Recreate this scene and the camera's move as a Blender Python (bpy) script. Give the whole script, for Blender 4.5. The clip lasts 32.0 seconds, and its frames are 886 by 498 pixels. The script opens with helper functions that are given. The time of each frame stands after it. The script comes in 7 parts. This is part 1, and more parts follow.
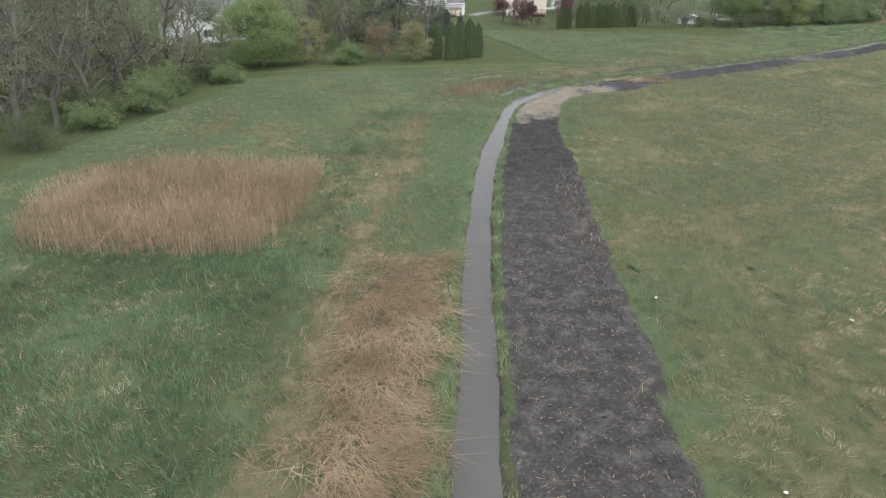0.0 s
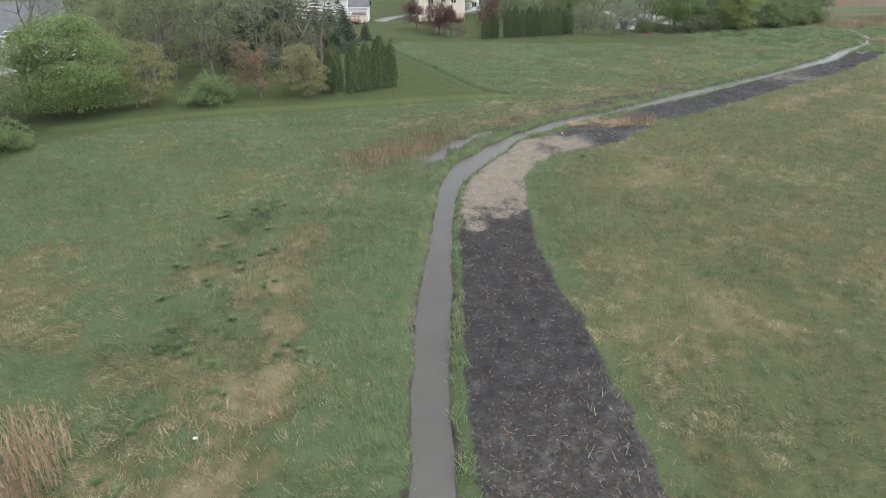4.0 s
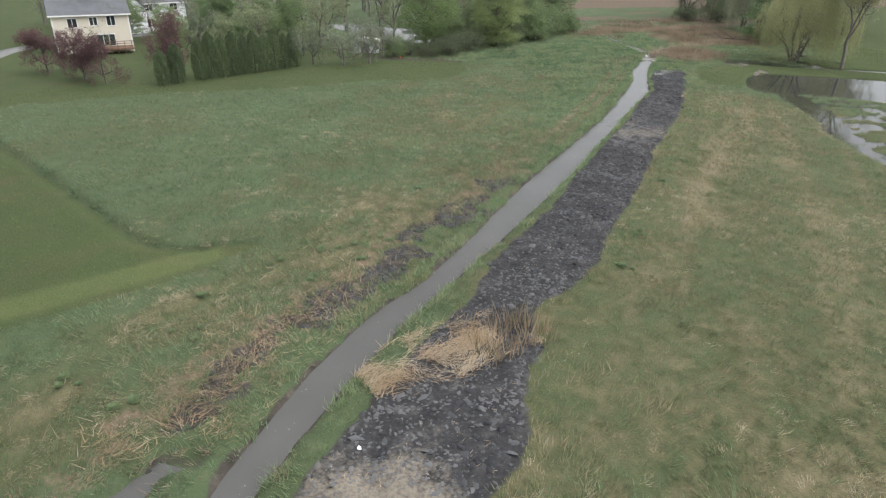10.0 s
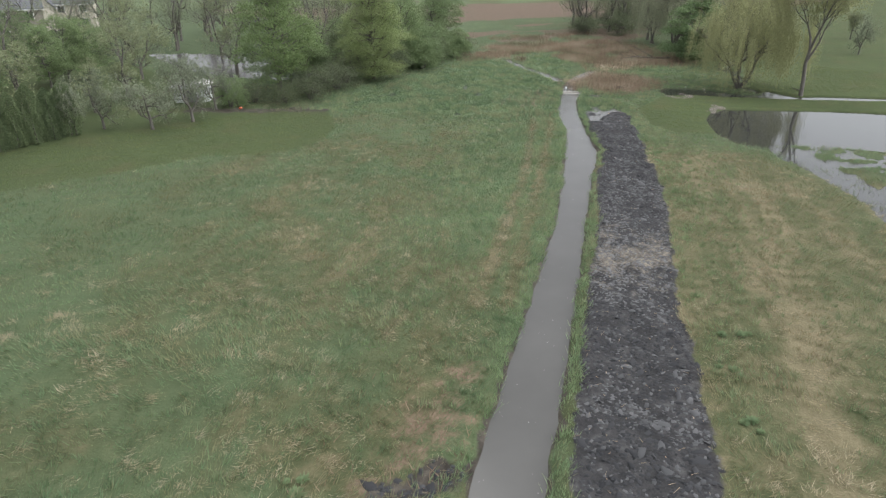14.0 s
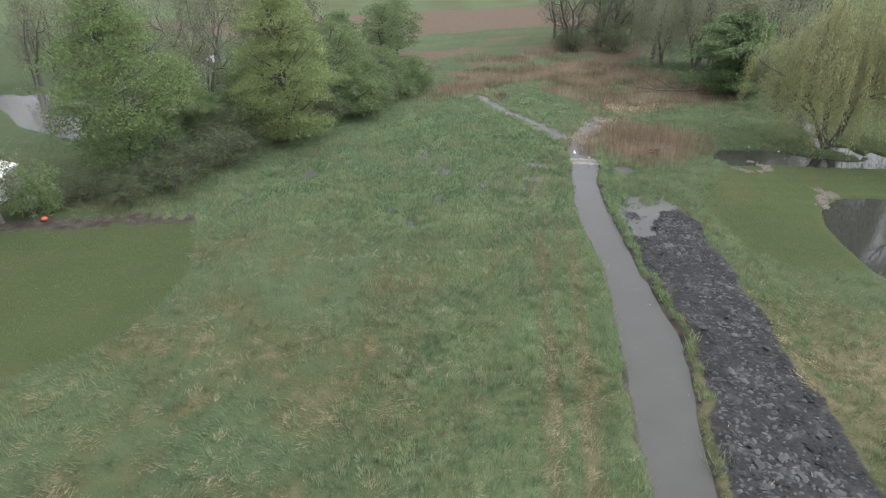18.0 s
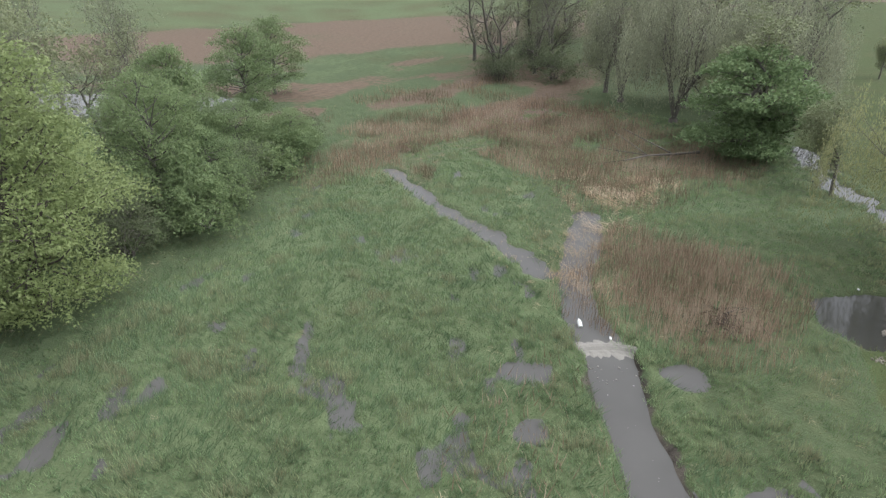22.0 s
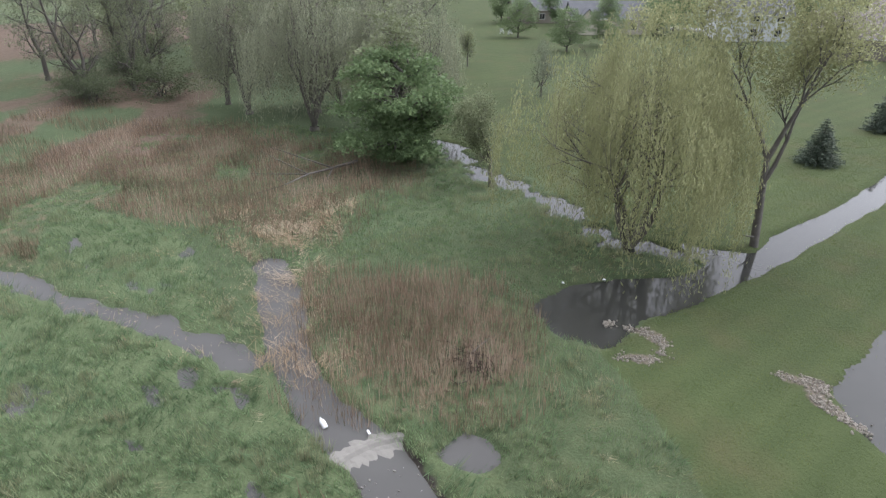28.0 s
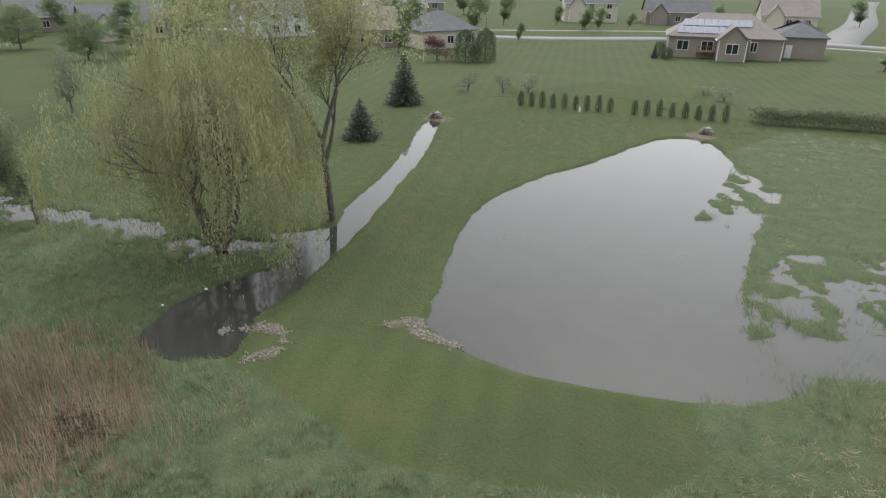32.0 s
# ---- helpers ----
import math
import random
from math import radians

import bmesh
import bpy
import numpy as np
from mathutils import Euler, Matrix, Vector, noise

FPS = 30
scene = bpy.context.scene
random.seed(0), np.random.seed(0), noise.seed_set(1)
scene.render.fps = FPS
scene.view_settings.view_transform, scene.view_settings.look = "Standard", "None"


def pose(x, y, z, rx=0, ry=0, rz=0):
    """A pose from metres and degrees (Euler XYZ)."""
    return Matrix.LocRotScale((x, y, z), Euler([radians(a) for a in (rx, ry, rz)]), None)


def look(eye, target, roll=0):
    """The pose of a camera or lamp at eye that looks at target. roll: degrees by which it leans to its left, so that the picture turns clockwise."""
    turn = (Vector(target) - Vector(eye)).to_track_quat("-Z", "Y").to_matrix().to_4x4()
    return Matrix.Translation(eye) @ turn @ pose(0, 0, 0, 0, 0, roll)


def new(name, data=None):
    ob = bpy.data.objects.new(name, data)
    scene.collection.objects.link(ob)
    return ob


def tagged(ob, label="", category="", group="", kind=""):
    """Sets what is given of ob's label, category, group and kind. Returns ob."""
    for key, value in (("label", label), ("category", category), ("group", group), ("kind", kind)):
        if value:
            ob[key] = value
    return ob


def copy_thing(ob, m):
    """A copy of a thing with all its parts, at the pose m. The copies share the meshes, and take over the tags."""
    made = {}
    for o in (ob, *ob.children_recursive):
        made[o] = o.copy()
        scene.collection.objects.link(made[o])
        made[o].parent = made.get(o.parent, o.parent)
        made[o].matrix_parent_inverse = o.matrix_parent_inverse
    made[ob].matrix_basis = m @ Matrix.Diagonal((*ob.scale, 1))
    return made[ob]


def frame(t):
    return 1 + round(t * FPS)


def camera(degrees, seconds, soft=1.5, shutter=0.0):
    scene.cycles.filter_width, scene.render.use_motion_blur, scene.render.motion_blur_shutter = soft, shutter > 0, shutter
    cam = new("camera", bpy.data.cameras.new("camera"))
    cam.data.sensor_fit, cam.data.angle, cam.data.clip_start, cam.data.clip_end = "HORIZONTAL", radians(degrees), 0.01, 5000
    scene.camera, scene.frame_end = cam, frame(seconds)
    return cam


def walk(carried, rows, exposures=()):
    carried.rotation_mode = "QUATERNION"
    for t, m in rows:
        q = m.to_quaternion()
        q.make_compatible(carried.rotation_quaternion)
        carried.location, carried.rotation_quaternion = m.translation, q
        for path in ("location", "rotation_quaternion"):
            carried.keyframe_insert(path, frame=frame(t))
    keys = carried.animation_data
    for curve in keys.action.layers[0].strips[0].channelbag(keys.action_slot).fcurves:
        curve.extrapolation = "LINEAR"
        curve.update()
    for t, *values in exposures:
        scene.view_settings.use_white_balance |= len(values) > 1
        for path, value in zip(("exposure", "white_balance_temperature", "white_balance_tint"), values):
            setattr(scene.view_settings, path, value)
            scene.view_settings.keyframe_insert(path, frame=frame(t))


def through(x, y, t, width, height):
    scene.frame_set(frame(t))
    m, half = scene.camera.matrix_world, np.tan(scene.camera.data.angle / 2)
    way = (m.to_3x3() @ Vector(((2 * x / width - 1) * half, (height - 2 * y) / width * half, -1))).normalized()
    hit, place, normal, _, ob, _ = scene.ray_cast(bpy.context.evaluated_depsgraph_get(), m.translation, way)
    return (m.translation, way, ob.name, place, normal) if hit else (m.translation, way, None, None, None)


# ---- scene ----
cam = camera(69.9, 32.0, 1.3)
# seconds, eye, yaw, pitch, roll
PATH = [
    (0, 0.13, 2.67, 13.83, 0.14, -24.99, 0.29),
    (0.5, 0.02, 5.76, 13.84, -0.95, -25.00, 0.33),
    (1, -0.07, 8.84, 13.83, -2.16, -25.02, 0.39),
    (1.5, -0.07, 11.95, 13.83, -3.27, -25.00, 0.42),
    (2, -0.05, 15.04, 13.83, -4.20, -25.04, 0.50),
    (2.5, 0.15, 18.20, 13.88, -4.95, -25.13, 0.45),
    (3, 0.37, 21.37, 13.92, -5.83, -25.24, 0.42),
    (3.5, 0.66, 24.55, 13.97, -6.94, -25.34, 0.35),
    (5.5, 2.27, 38.06, 13.80, -11.71, -25.35, -0.04),
    (6, 2.93, 41.12, 13.73, -14.36, -25.33, -0.02),
    (6.5, 3.73, 44.19, 13.68, -16.99, -25.33, 0.07),
    (7, 4.68, 47.24, 13.59, -19.26, -25.32, 0.08),
    (7.5, 5.78, 50.22, 13.55, -21.58, -25.31, 0.09),
    (8, 6.95, 53.16, 13.49, -23.95, -25.32, 0.17),
    (8.5, 8.10, 56.01, 13.47, -26.43, -25.26, 0.25),
    (9, 9.37, 58.84, 13.43, -28.61, -25.22, 0.34),
    (9.5, 10.73, 61.62, 13.41, -30.42, -25.20, 0.45),
    (10, 12.19, 64.33, 13.39, -32.10, -25.18, 0.55),
    (10.5, 13.76, 67.11, 13.39, -33.79, -25.18, 0.62),
    (11, 15.42, 69.82, 13.40, -35.45, -25.16, 0.66),
    (11.5, 17.15, 72.52, 13.40, -37.01, -25.12, 0.76),
    (12, 18.96, 75.15, 13.42, -38.43, -25.11, 0.80),
    (12.5, 20.92, 77.62, 13.38, -39.62, -24.95, 0.54),
    (13, 22.95, 80.06, 13.36, -40.77, -24.85, 0.30),
    (13.5, 25.03, 82.48, 13.34, -41.84, -24.70, 0.06),
    (14, 27.15, 84.85, 13.32, -42.77, -24.60, -0.17),
    (14.5, 29.30, 87.21, 13.30, -43.12, -24.47, -0.38),
    (16.5, 39.77, 96.60, 13.27, -43.08, -24.46, -0.86),
    (17, 41.94, 98.90, 13.35, -43.83, -24.51, -0.86),
    (17.5, 44.16, 101.20, 13.42, -44.85, -24.53, -0.85),
    (18, 46.39, 103.46, 13.49, -45.73, -24.61, -0.83),
    (18.5, 48.61, 105.74, 13.49, -46.33, -24.53, -0.73),
    (19, 50.86, 107.96, 13.52, -46.90, -24.50, -0.69),
    (19.5, 53.14, 110.13, 13.54, -48.61, -24.46, -0.53),
    (20, 55.50, 112.21, 13.54, -50.81, -24.41, -0.46),
    (20.5, 57.91, 114.38, 13.64, -52.44, -24.52, -0.41),
    (21, 60.32, 116.44, 13.70, -53.24, -24.50, -0.40),
    (21.5, 62.59, 118.33, 13.79, -54.05, -24.56, -0.40),
    (22, 64.99, 120.29, 13.87, -54.61, -24.59, -0.39),
    (22.5, 67.16, 122.10, 13.90, -54.79, -24.65, -0.25),
    (23, 69.00, 123.63, 13.94, -54.86, -24.68, -0.16),
    (23.5, 70.04, 124.64, 13.96, -54.96, -24.74, -0.06),
    (24, 70.33, 125.03, 13.99, -55.65, -24.79, 0.02),
    (24.5, 70.47, 125.03, 13.92, -57.53, -24.77, -0.04),
    (26.5, 70.79, 124.92, 13.63, -71.88, -24.65, -0.00),
    (27, 70.79, 124.90, 13.60, -77.14, -24.61, 0.09),
    (27.5, 70.78, 124.92, 13.56, -82.85, -24.59, 0.24),
    (28, 70.76, 124.91, 13.56, -89.50, -24.59, 0.40),
    (28.5, 70.74, 124.92, 13.52, -96.43, -24.55, 0.55),
    (29, 70.75, 124.96, 13.48, -101.99, -24.50, 0.62),
    (29.5, 70.77, 124.99, 13.45, -106.04, -24.46, 0.65),
    (30, 70.82, 124.98, 13.42, -110.19, -24.41, 0.68),
    (30.5, 70.85, 124.98, 13.40, -114.67, -24.34, 0.71),
    (31, 70.91, 124.98, 13.35, -119.35, -24.23, 0.72),
    (31.5, 70.97, 125.01, 13.32, -124.12, -24.14, 0.75),
    (32, 71.02, 125.02, 13.28, -128.68, -24.04, 0.79),
]


def aimed(x, y, z, yaw, pitch, roll):
    a, b = radians(yaw), radians(pitch)
    return look((x, y, z), (x - 2 * math.sin(a) * math.cos(b), y + 2 * math.cos(a) * math.cos(b), z + 2 * math.sin(b)), roll)


walk(cam, [(t, aimed(*row)) for t, *row in PATH], [(0, 0.56, 6330, 10), (8, 0.54, 6380, 10), (14.5, 0.53, 6330, 10), (18, 0.6, 6280, 10), (22, 0.63, 6260, 11), (27, 0.68, 6020, 15), (29, 0.64, 6170, 13), (30, 0.58, 6300, 11), (32, 0.42, 6420, 10)])

# ---- sky and light: a bright overcast day ----
world = bpy.data.worlds.new("sky")
scene.world = world
world.use_nodes = True
wn, wl = world.node_tree.nodes, world.node_tree.links
sky = wn.new("ShaderNodeTexSky")
sky.sky_type, sky.sun_disc = "NISHITA", False
sky.sun_elevation, sky.sun_rotation = radians(55), radians(150)
sky.air_density, sky.dust_density, sky.ozone_density = 1.0, 4.0, 1.0
grey = wn.new("ShaderNodeHueSaturation")
grey.inputs["Saturation"].default_value = 0.16
wl.new(sky.outputs["Color"], grey.inputs["Color"])
wl.new(grey.outputs["Color"], wn["Background"].inputs["Color"])
wn["Background"].inputs["Strength"].default_value = 0.2
sun = new("sun", bpy.data.lights.new("sun", "SUN"))
sun.data.energy, sun.data.angle, sun.data.color = 0.9, radians(30), (1.0, 0.97, 0.92)
sun.matrix_world = pose(0, 0, 80, 35, 0, 150)


# ---- mesh helpers ----
def mesh_of(name, verts, *faces, smooth=False, **attrs):
    """A mesh from arrays of corners and of 3- or 4-cornered faces; attrs are point attributes."""
    me = bpy.data.meshes.new(name)
    verts = np.asarray(verts, np.float32)
    faces = [np.asarray(f, np.int32) for f in faces if len(f)]
    loops = np.concatenate([f.ravel() for f in faces])
    sizes = np.concatenate([np.full(len(f), f.shape[1], np.int32) for f in faces])
    me.vertices.add(len(verts))
    me.vertices.foreach_set("co", verts.ravel())
    me.loops.add(len(loops))
    me.loops.foreach_set("vertex_index", loops)
    me.polygons.add(len(sizes))
    me.polygons.foreach_set("loop_start", np.concatenate([[0], np.cumsum(sizes)[:-1]]).astype(np.int32))
    me.polygons.foreach_set("loop_total", sizes)
    if smooth:
        me.polygons.foreach_set("use_smooth", np.ones(len(sizes), bool))
    for key, values in attrs.items():
        values = np.asarray(values, np.float32)
        kind = "FLOAT" if values.ndim == 1 else "FLOAT_COLOR"
        at = me.attributes.new(key, kind, "POINT")
        at.data.foreach_set("value" if kind == "FLOAT" else "color", values.ravel())
    me.update(calc_edges=True)
    return me


def stuff(name, me, material, label, category):
    ob = new(name, me)
    me.materials.append(material)
    return tagged(ob, label, category, kind="stuff")


def structure(name, me, material, label, category):
    ob = new(name, me)
    me.materials.append(material)
    return tagged(ob, label, category, kind="structure")


def part(name, me, material, parent, label=""):
    """One mesh object under a thing or a part; me is a mesh or a bmesh."""
    if isinstance(me, bmesh.types.BMesh):
        bm, me = me, bpy.data.meshes.new(name)
        bm.to_mesh(me)
        bm.free()
    ob = new(name, me)
    if not me.materials:
        me.materials.append(material)
    ob.parent = parent
    return tagged(ob, label)


def thing(name, m, label, category, group=""):
    ob = new(name)
    ob.empty_display_size = 0.2
    ob.matrix_basis = m
    return tagged(ob, label, category, group)


def box(x0, x1, y0, y1, z0, z1, bevel=0.0):
    bm = bmesh.new()
    bmesh.ops.create_cube(bm, size=1)
    bmesh.ops.transform(bm, matrix=Matrix.LocRotScale(((x0 + x1) / 2, (y0 + y1) / 2, (z0 + z1) / 2), None, (x1 - x0, y1 - y0, z1 - z0)), verts=bm.verts)
    if bevel:
        bmesh.ops.bevel(bm, geom=bm.edges[:], offset=bevel, segments=1, affect="EDGES")
    return bm


def prism(points, y0, y1):
    """A solid with the outline points in x and z, from y0 to y1."""
    bm = bmesh.new()
    a = [bm.verts.new((x, y0, z)) for x, z in points]
    b = [bm.verts.new((x, y1, z)) for x, z in points]
    bm.faces.new(a)
    bm.faces.new(b[::-1])
    for i in range(len(a)):
        j = (i + 1) % len(a)
        bm.faces.new((a[j], a[i], b[i], b[j]))
    bmesh.ops.recalc_face_normals(bm, faces=bm.faces[:])
    return bm


# ---- fields over the plan ----
def hashed(ix, iy, seed):
    n = (ix.astype(np.int64) * 374761393 + iy.astype(np.int64) * 668265263 + seed * 974711) & 0xFFFFFFFF
    n = ((n ^ (n >> 13)) * 1274126177) & 0xFFFFFFFF
    return ((n ^ (n >> 16)) & 0xFFFF) / 65535.0


def grain(x, y, size, seed=0, octaves=3):
    """Smooth noise from 0 to 1 with lumps of about that size in metres."""
    total, weight, amp = 0.0, 0.0, 1.0
    for k in range(octaves):
        u, v = x / size * 2**k, y / size * 2**k
        iu, iv = np.floor(u), np.floor(v)
        fu, fv = u - iu, v - iv
        fu, fv = fu * fu * (3 - 2 * fu), fv * fv * (3 - 2 * fv)
        s = seed + 17 * k
        a = hashed(iu, iv, s) * (1 - fu) + hashed(iu + 1, iv, s) * fu
        b = hashed(iu, iv + 1, s) * (1 - fu) + hashed(iu + 1, iv + 1, s) * fu
        total, weight, amp = total + amp * (a * (1 - fv) + b * fv), weight + amp, amp * 0.5
    return total / weight


def ramp(v, a, b):
    u = np.clip((v - a) / (b - a), 0, 1)
    return u * u * (3 - 2 * u)


def curve(points, step=1.2):
    """A smooth line through points."""
    p = np.array(points, float).reshape(-1, 2)
    p = np.vstack([2 * p[0] - p[1], p, 2 * p[-1] - p[-2]])
    out = []
    for a, b, c, d in zip(p, p[1:], p[2:], p[3:]):
        n = max(1, int(np.linalg.norm(c - b) / step))
        u = (np.arange(n) / n)[:, None]
        out.append(0.5 * (2 * b + (c - a) * u + (2 * a - 5 * b + 4 * c - d) * u**2 + (3 * b - a - 3 * c + d) * u**3))
    return np.vstack([*out, p[-2:-1]])


def from_line(x, y, line):
    """The distance of each place from a line."""
    best = np.full(x.shape, 1e9)
    for a, b in zip(line, line[1:]):
        d = b - a
        u = np.clip(((x - a[0]) * d[0] + (y - a[1]) * d[1]) / (d @ d + 1e-9), 0, 1)
        best = np.minimum(best, (x - a[0] - u * d[0]) ** 2 + (y - a[1] - u * d[1]) ** 2)
    return np.sqrt(best)


def from_area(x, y, area, reach=6.0):
    """The distance of each place from the rim of an area, negative inside."""
    area = np.asarray(area, float)
    out = np.full(x.shape, reach)
    lo, hi = area.min(0) - reach, area.max(0) + reach
    near = (x > lo[0]) & (x < hi[0]) & (y > lo[1]) & (y < hi[1])
    if not near.any():
        return out
    px, py = x[near], y[near]
    ring = np.vstack([area, area[:1]])
    d = np.minimum(from_line(px, py, ring), reach)
    odd = np.zeros(px.shape, bool)
    for (ax, ay), (bx, by) in zip(ring, ring[1:]):
        if ay != by:
            odd ^= ((ay > py) != (by > py)) & (px < (bx - ax) * (py - ay) / (by - ay) + ax)
    out[near] = np.where(odd, -d, d)
    return out


# ---- the plan, in metres ----
DITCH_LEFT = curve([0.35, -60, 0.25, 5, 0.35, 16, 0.75, 22, 0.95, 27, 1.15, 31.6, 1.65, 38, 2.35, 45.5, 3.25, 52, 4.3, 57.5, 5.4, 63.2, 6.4, 67.9, 7.9, 71.7, 9.7, 73.9,
                    12.4, 77.3, 16.8, 81.4, 21.4, 84.8, 25.4, 86.6, 29.9, 89.5, 37, 94.3, 46.7, 100.2, 54.4, 104.9, 63.1, 110.9, 71.4, 117, 76, 121.3, 80.7, 124.9, 85.6, 128.2])
DITCH_RIGHT = curve([1.8, -60, 1.7, 5, 1.8, 16, 2.2, 23, 2.3, 28.5, 2.8, 36.5, 3.6, 45, 4.9, 53.5, 6.1, 61.3, 7.1, 65.6, 8.0, 68.2, 9.9, 71.2, 12, 74.1,
                     13.6, 76.9, 16.8, 79.7, 20.4, 82.3, 24.8, 85, 29, 87.3, 36.8, 91.8, 46.6, 97.9, 55.7, 103.8, 62.7, 108.3, 67.3, 111.1, 70.1, 113.6, 75.8, 118.7, 79.8, 122.1, 82, 123.9, 86.3, 126.4])
SPOIL_ONE = np.vstack([curve([1.9, -60, 2.0, 15, 2.5, 22, 2.8, 28, 4.0, 42.2, 5.2, 51.4, 6.0, 58, 6.7, 62.3, 7.7, 66.2, 9.2, 69.3, 11.8, 73.4, 14.8, 76.6, 19, 79.5, 20.8, 80.4]),
                       curve([22.8, 79, 23.4, 77.2, 21.3, 75, 19, 74.2, 15.5, 72.4, 13, 69.9, 11.5, 66, 10.7, 62.4, 10, 58, 9.7, 53, 9.5, 45.9, 8.7, 37.3, 8.2, 29.4, 7.9, 20, 7.4, 15.9, 7.0, -60])])
SPOIL_TWO = np.vstack([curve([25.6, 83.2, 28.9, 86, 32.6, 88.1, 36.6, 90.4, 40.3, 93.1, 44.7, 96.2, 48.9, 98.8, 56.3, 103.2, 62.6, 108, 67.2, 111, 70.7, 114.3, 75.9, 118, 78.8, 120.1]),
                       curve([80.8, 118.4, 80.3, 117, 74.7, 112.5, 68.1, 107.2, 62.7, 103.1, 58.7, 100.5, 49.6, 94.9, 44.5, 91.2, 40.3, 88.6, 35, 85.2, 32.6, 83.2, 30.2, 82.4, 27.2, 81.5])])
LAWN_WEST = [-90, 20, -33, 20, -31, 36, -30, 46, -29, 53, -27, 59.5, -24.3, 72, -23.4, 80, -18.2, 85.3, -11.6, 87.2, -5.5, 88.5, -0.6, 89.1, 8.2, 90.8, 15.5, 92, 20, 93.7, 17, 94.8, 15, 96.4, 14, 99.5, 11.5, 109.5, 7.7, 123.9, 5.4, 130, 9.3, 136.2, 23, 134.6,
             31, 132, 40, 130.6, 45.6, 130.5, 48.7, 127.8, 51.5, 127.6, 54.9, 128.9, 57.4, 131.3, 59.3, 134.4, 60.5, 137.4, 56, 142, 57, 152, 58, 320, -90, 320]
LAWN_EAST = [79.2, 107.2, 77.4, 110, 77.6, 112.6, 80.4, 115, 83.5, 117.5, 87.5, 118.1, 91, 119, 94, 116, 99, 112.2, 104, 116, 112, 119, 122, 126, 134, 128, 150, 140, 200, 160, 330, 170,
             330, -160, 40, -160, 52, 20, 70, 50, 80, 56.5, 96, 66, 95.5, 77, 92, 84, 88, 100]
POND = curve([89, 111.3, 91.8, 108.2, 96.1, 103.3, 98.6, 98.6, 99.8, 93.2, 100.2, 86.6, 101.2, 80.2, 101, 75.9, 98.9, 74.4, 95.6, 77, 93.2, 79.8, 91.4, 84.6, 90.2, 88.6, 88.7, 92.4,
              88.2, 88.8, 88.9, 84.6, 88.5, 82.6, 86.7, 88.6, 83.9, 95.6, 81.8, 100, 80.5, 101.5, 77.5, 103.6, 79.2, 107.1, 81.3, 108.8, 83.9, 110.6, 86.9, 111.6])
FLOODED = curve([79.2, 107.1, 76.7, 102.8, 74.5, 99, 70, 94, 66.9, 91.9, 60.6, 83.5, 54, 75, 57, 72, 66, 79, 74, 85, 80, 89, 83.5, 93.5, 81, 101])
CHANNEL = curve([94.6, 121.2, 96.4, 119.4, 97.4, 116.6, 97.6, 114.3, 98.9, 112.2, 101, 112, 100.4, 109, 102.5, 107.3, 106.8, 101.7, 111.4, 96.5, 117.6, 90.2, 118.6, 88.6, 117.6, 88.4, 116, 90,
                 108.8, 97.1, 103.6, 103.4, 99.6, 108, 97.7, 110.6, 95, 114.4, 93.6, 117, 92.4, 117.9, 91.4, 118.7, 92.2, 120.4])
FLOOD_ARM = curve([80.4, 104.4, 76.6, 99.6, 72.2, 95.2, 66.4, 90, 60, 83.6])
FLOOD_LINE = curve([100.2, 112.8, 102.2, 116.2, 108, 118.9, 111, 121, 116, 123.5, 121, 125.5])
BACK_POND = [61, 172, 62.5, 163, 66, 156, 75, 155.5, 80, 158, 76, 172, 69, 186, 63, 191]
BACK_POOL = [92, 200, 95, 186, 107, 175, 111, 178, 104, 192, 98, 203]
ISLAND = [106, 148.3, 104.7, 144.4, 102.7, 140.1, 97.2, 135.9, 91.5, 133, 92.5, 135.9, 95, 140.5, 96.8, 144.4]
TRACK_WEST = curve([-1.8, 75.6, 0.4, 79.2, 3.3, 82.1, 6.2, 84.5, 10, 86.2, 14.8, 88.6, 20.3, 91.4, 27, 94.9, 34, 98.6])
MARSH = [60, 138, 66, 128, 74, 122.5, 80, 126, 86, 129, 92, 132.5, 99, 149, 97, 155, 86, 148, 74, 145.5, 64, 142.5]
REED_BED = [92, 151, 99, 149, 96, 143, 99.5, 140.5, 103, 139.4, 99.5, 134, 101.5, 131, 107, 130, 112, 126.5, 118, 131, 121, 137, 127, 146, 124, 153, 116, 156, 110, 160, 101, 158]
CATTAILS = [97.5, 131, 98, 125.5, 93.5, 121.3, 89, 121, 86.6, 124.6, 86.8, 126.5, 89, 129.2, 93, 131.5]
REEDS = [-22, 34, -24, 39.5, -21.5, 42.6, -16, 45.2, -9.2, 44.2, -8, 40.5, -9.2, 36, -10.4, 32.2, -15, 31.2, -19.6, 32.4]
POOLS = curve([5.2, 71.5, 6.6, 73.6, 8.2, 76.2, 10.2, 78.3, 12.6, 80.2])
BANK_MUD = curve([13, 80.8, 15.6, 83.4, 18.6, 85.4, 21, 86.4, 24.2, 88, 27.2, 90.4, 30.6, 92, 34, 94, 36.8, 95.6])


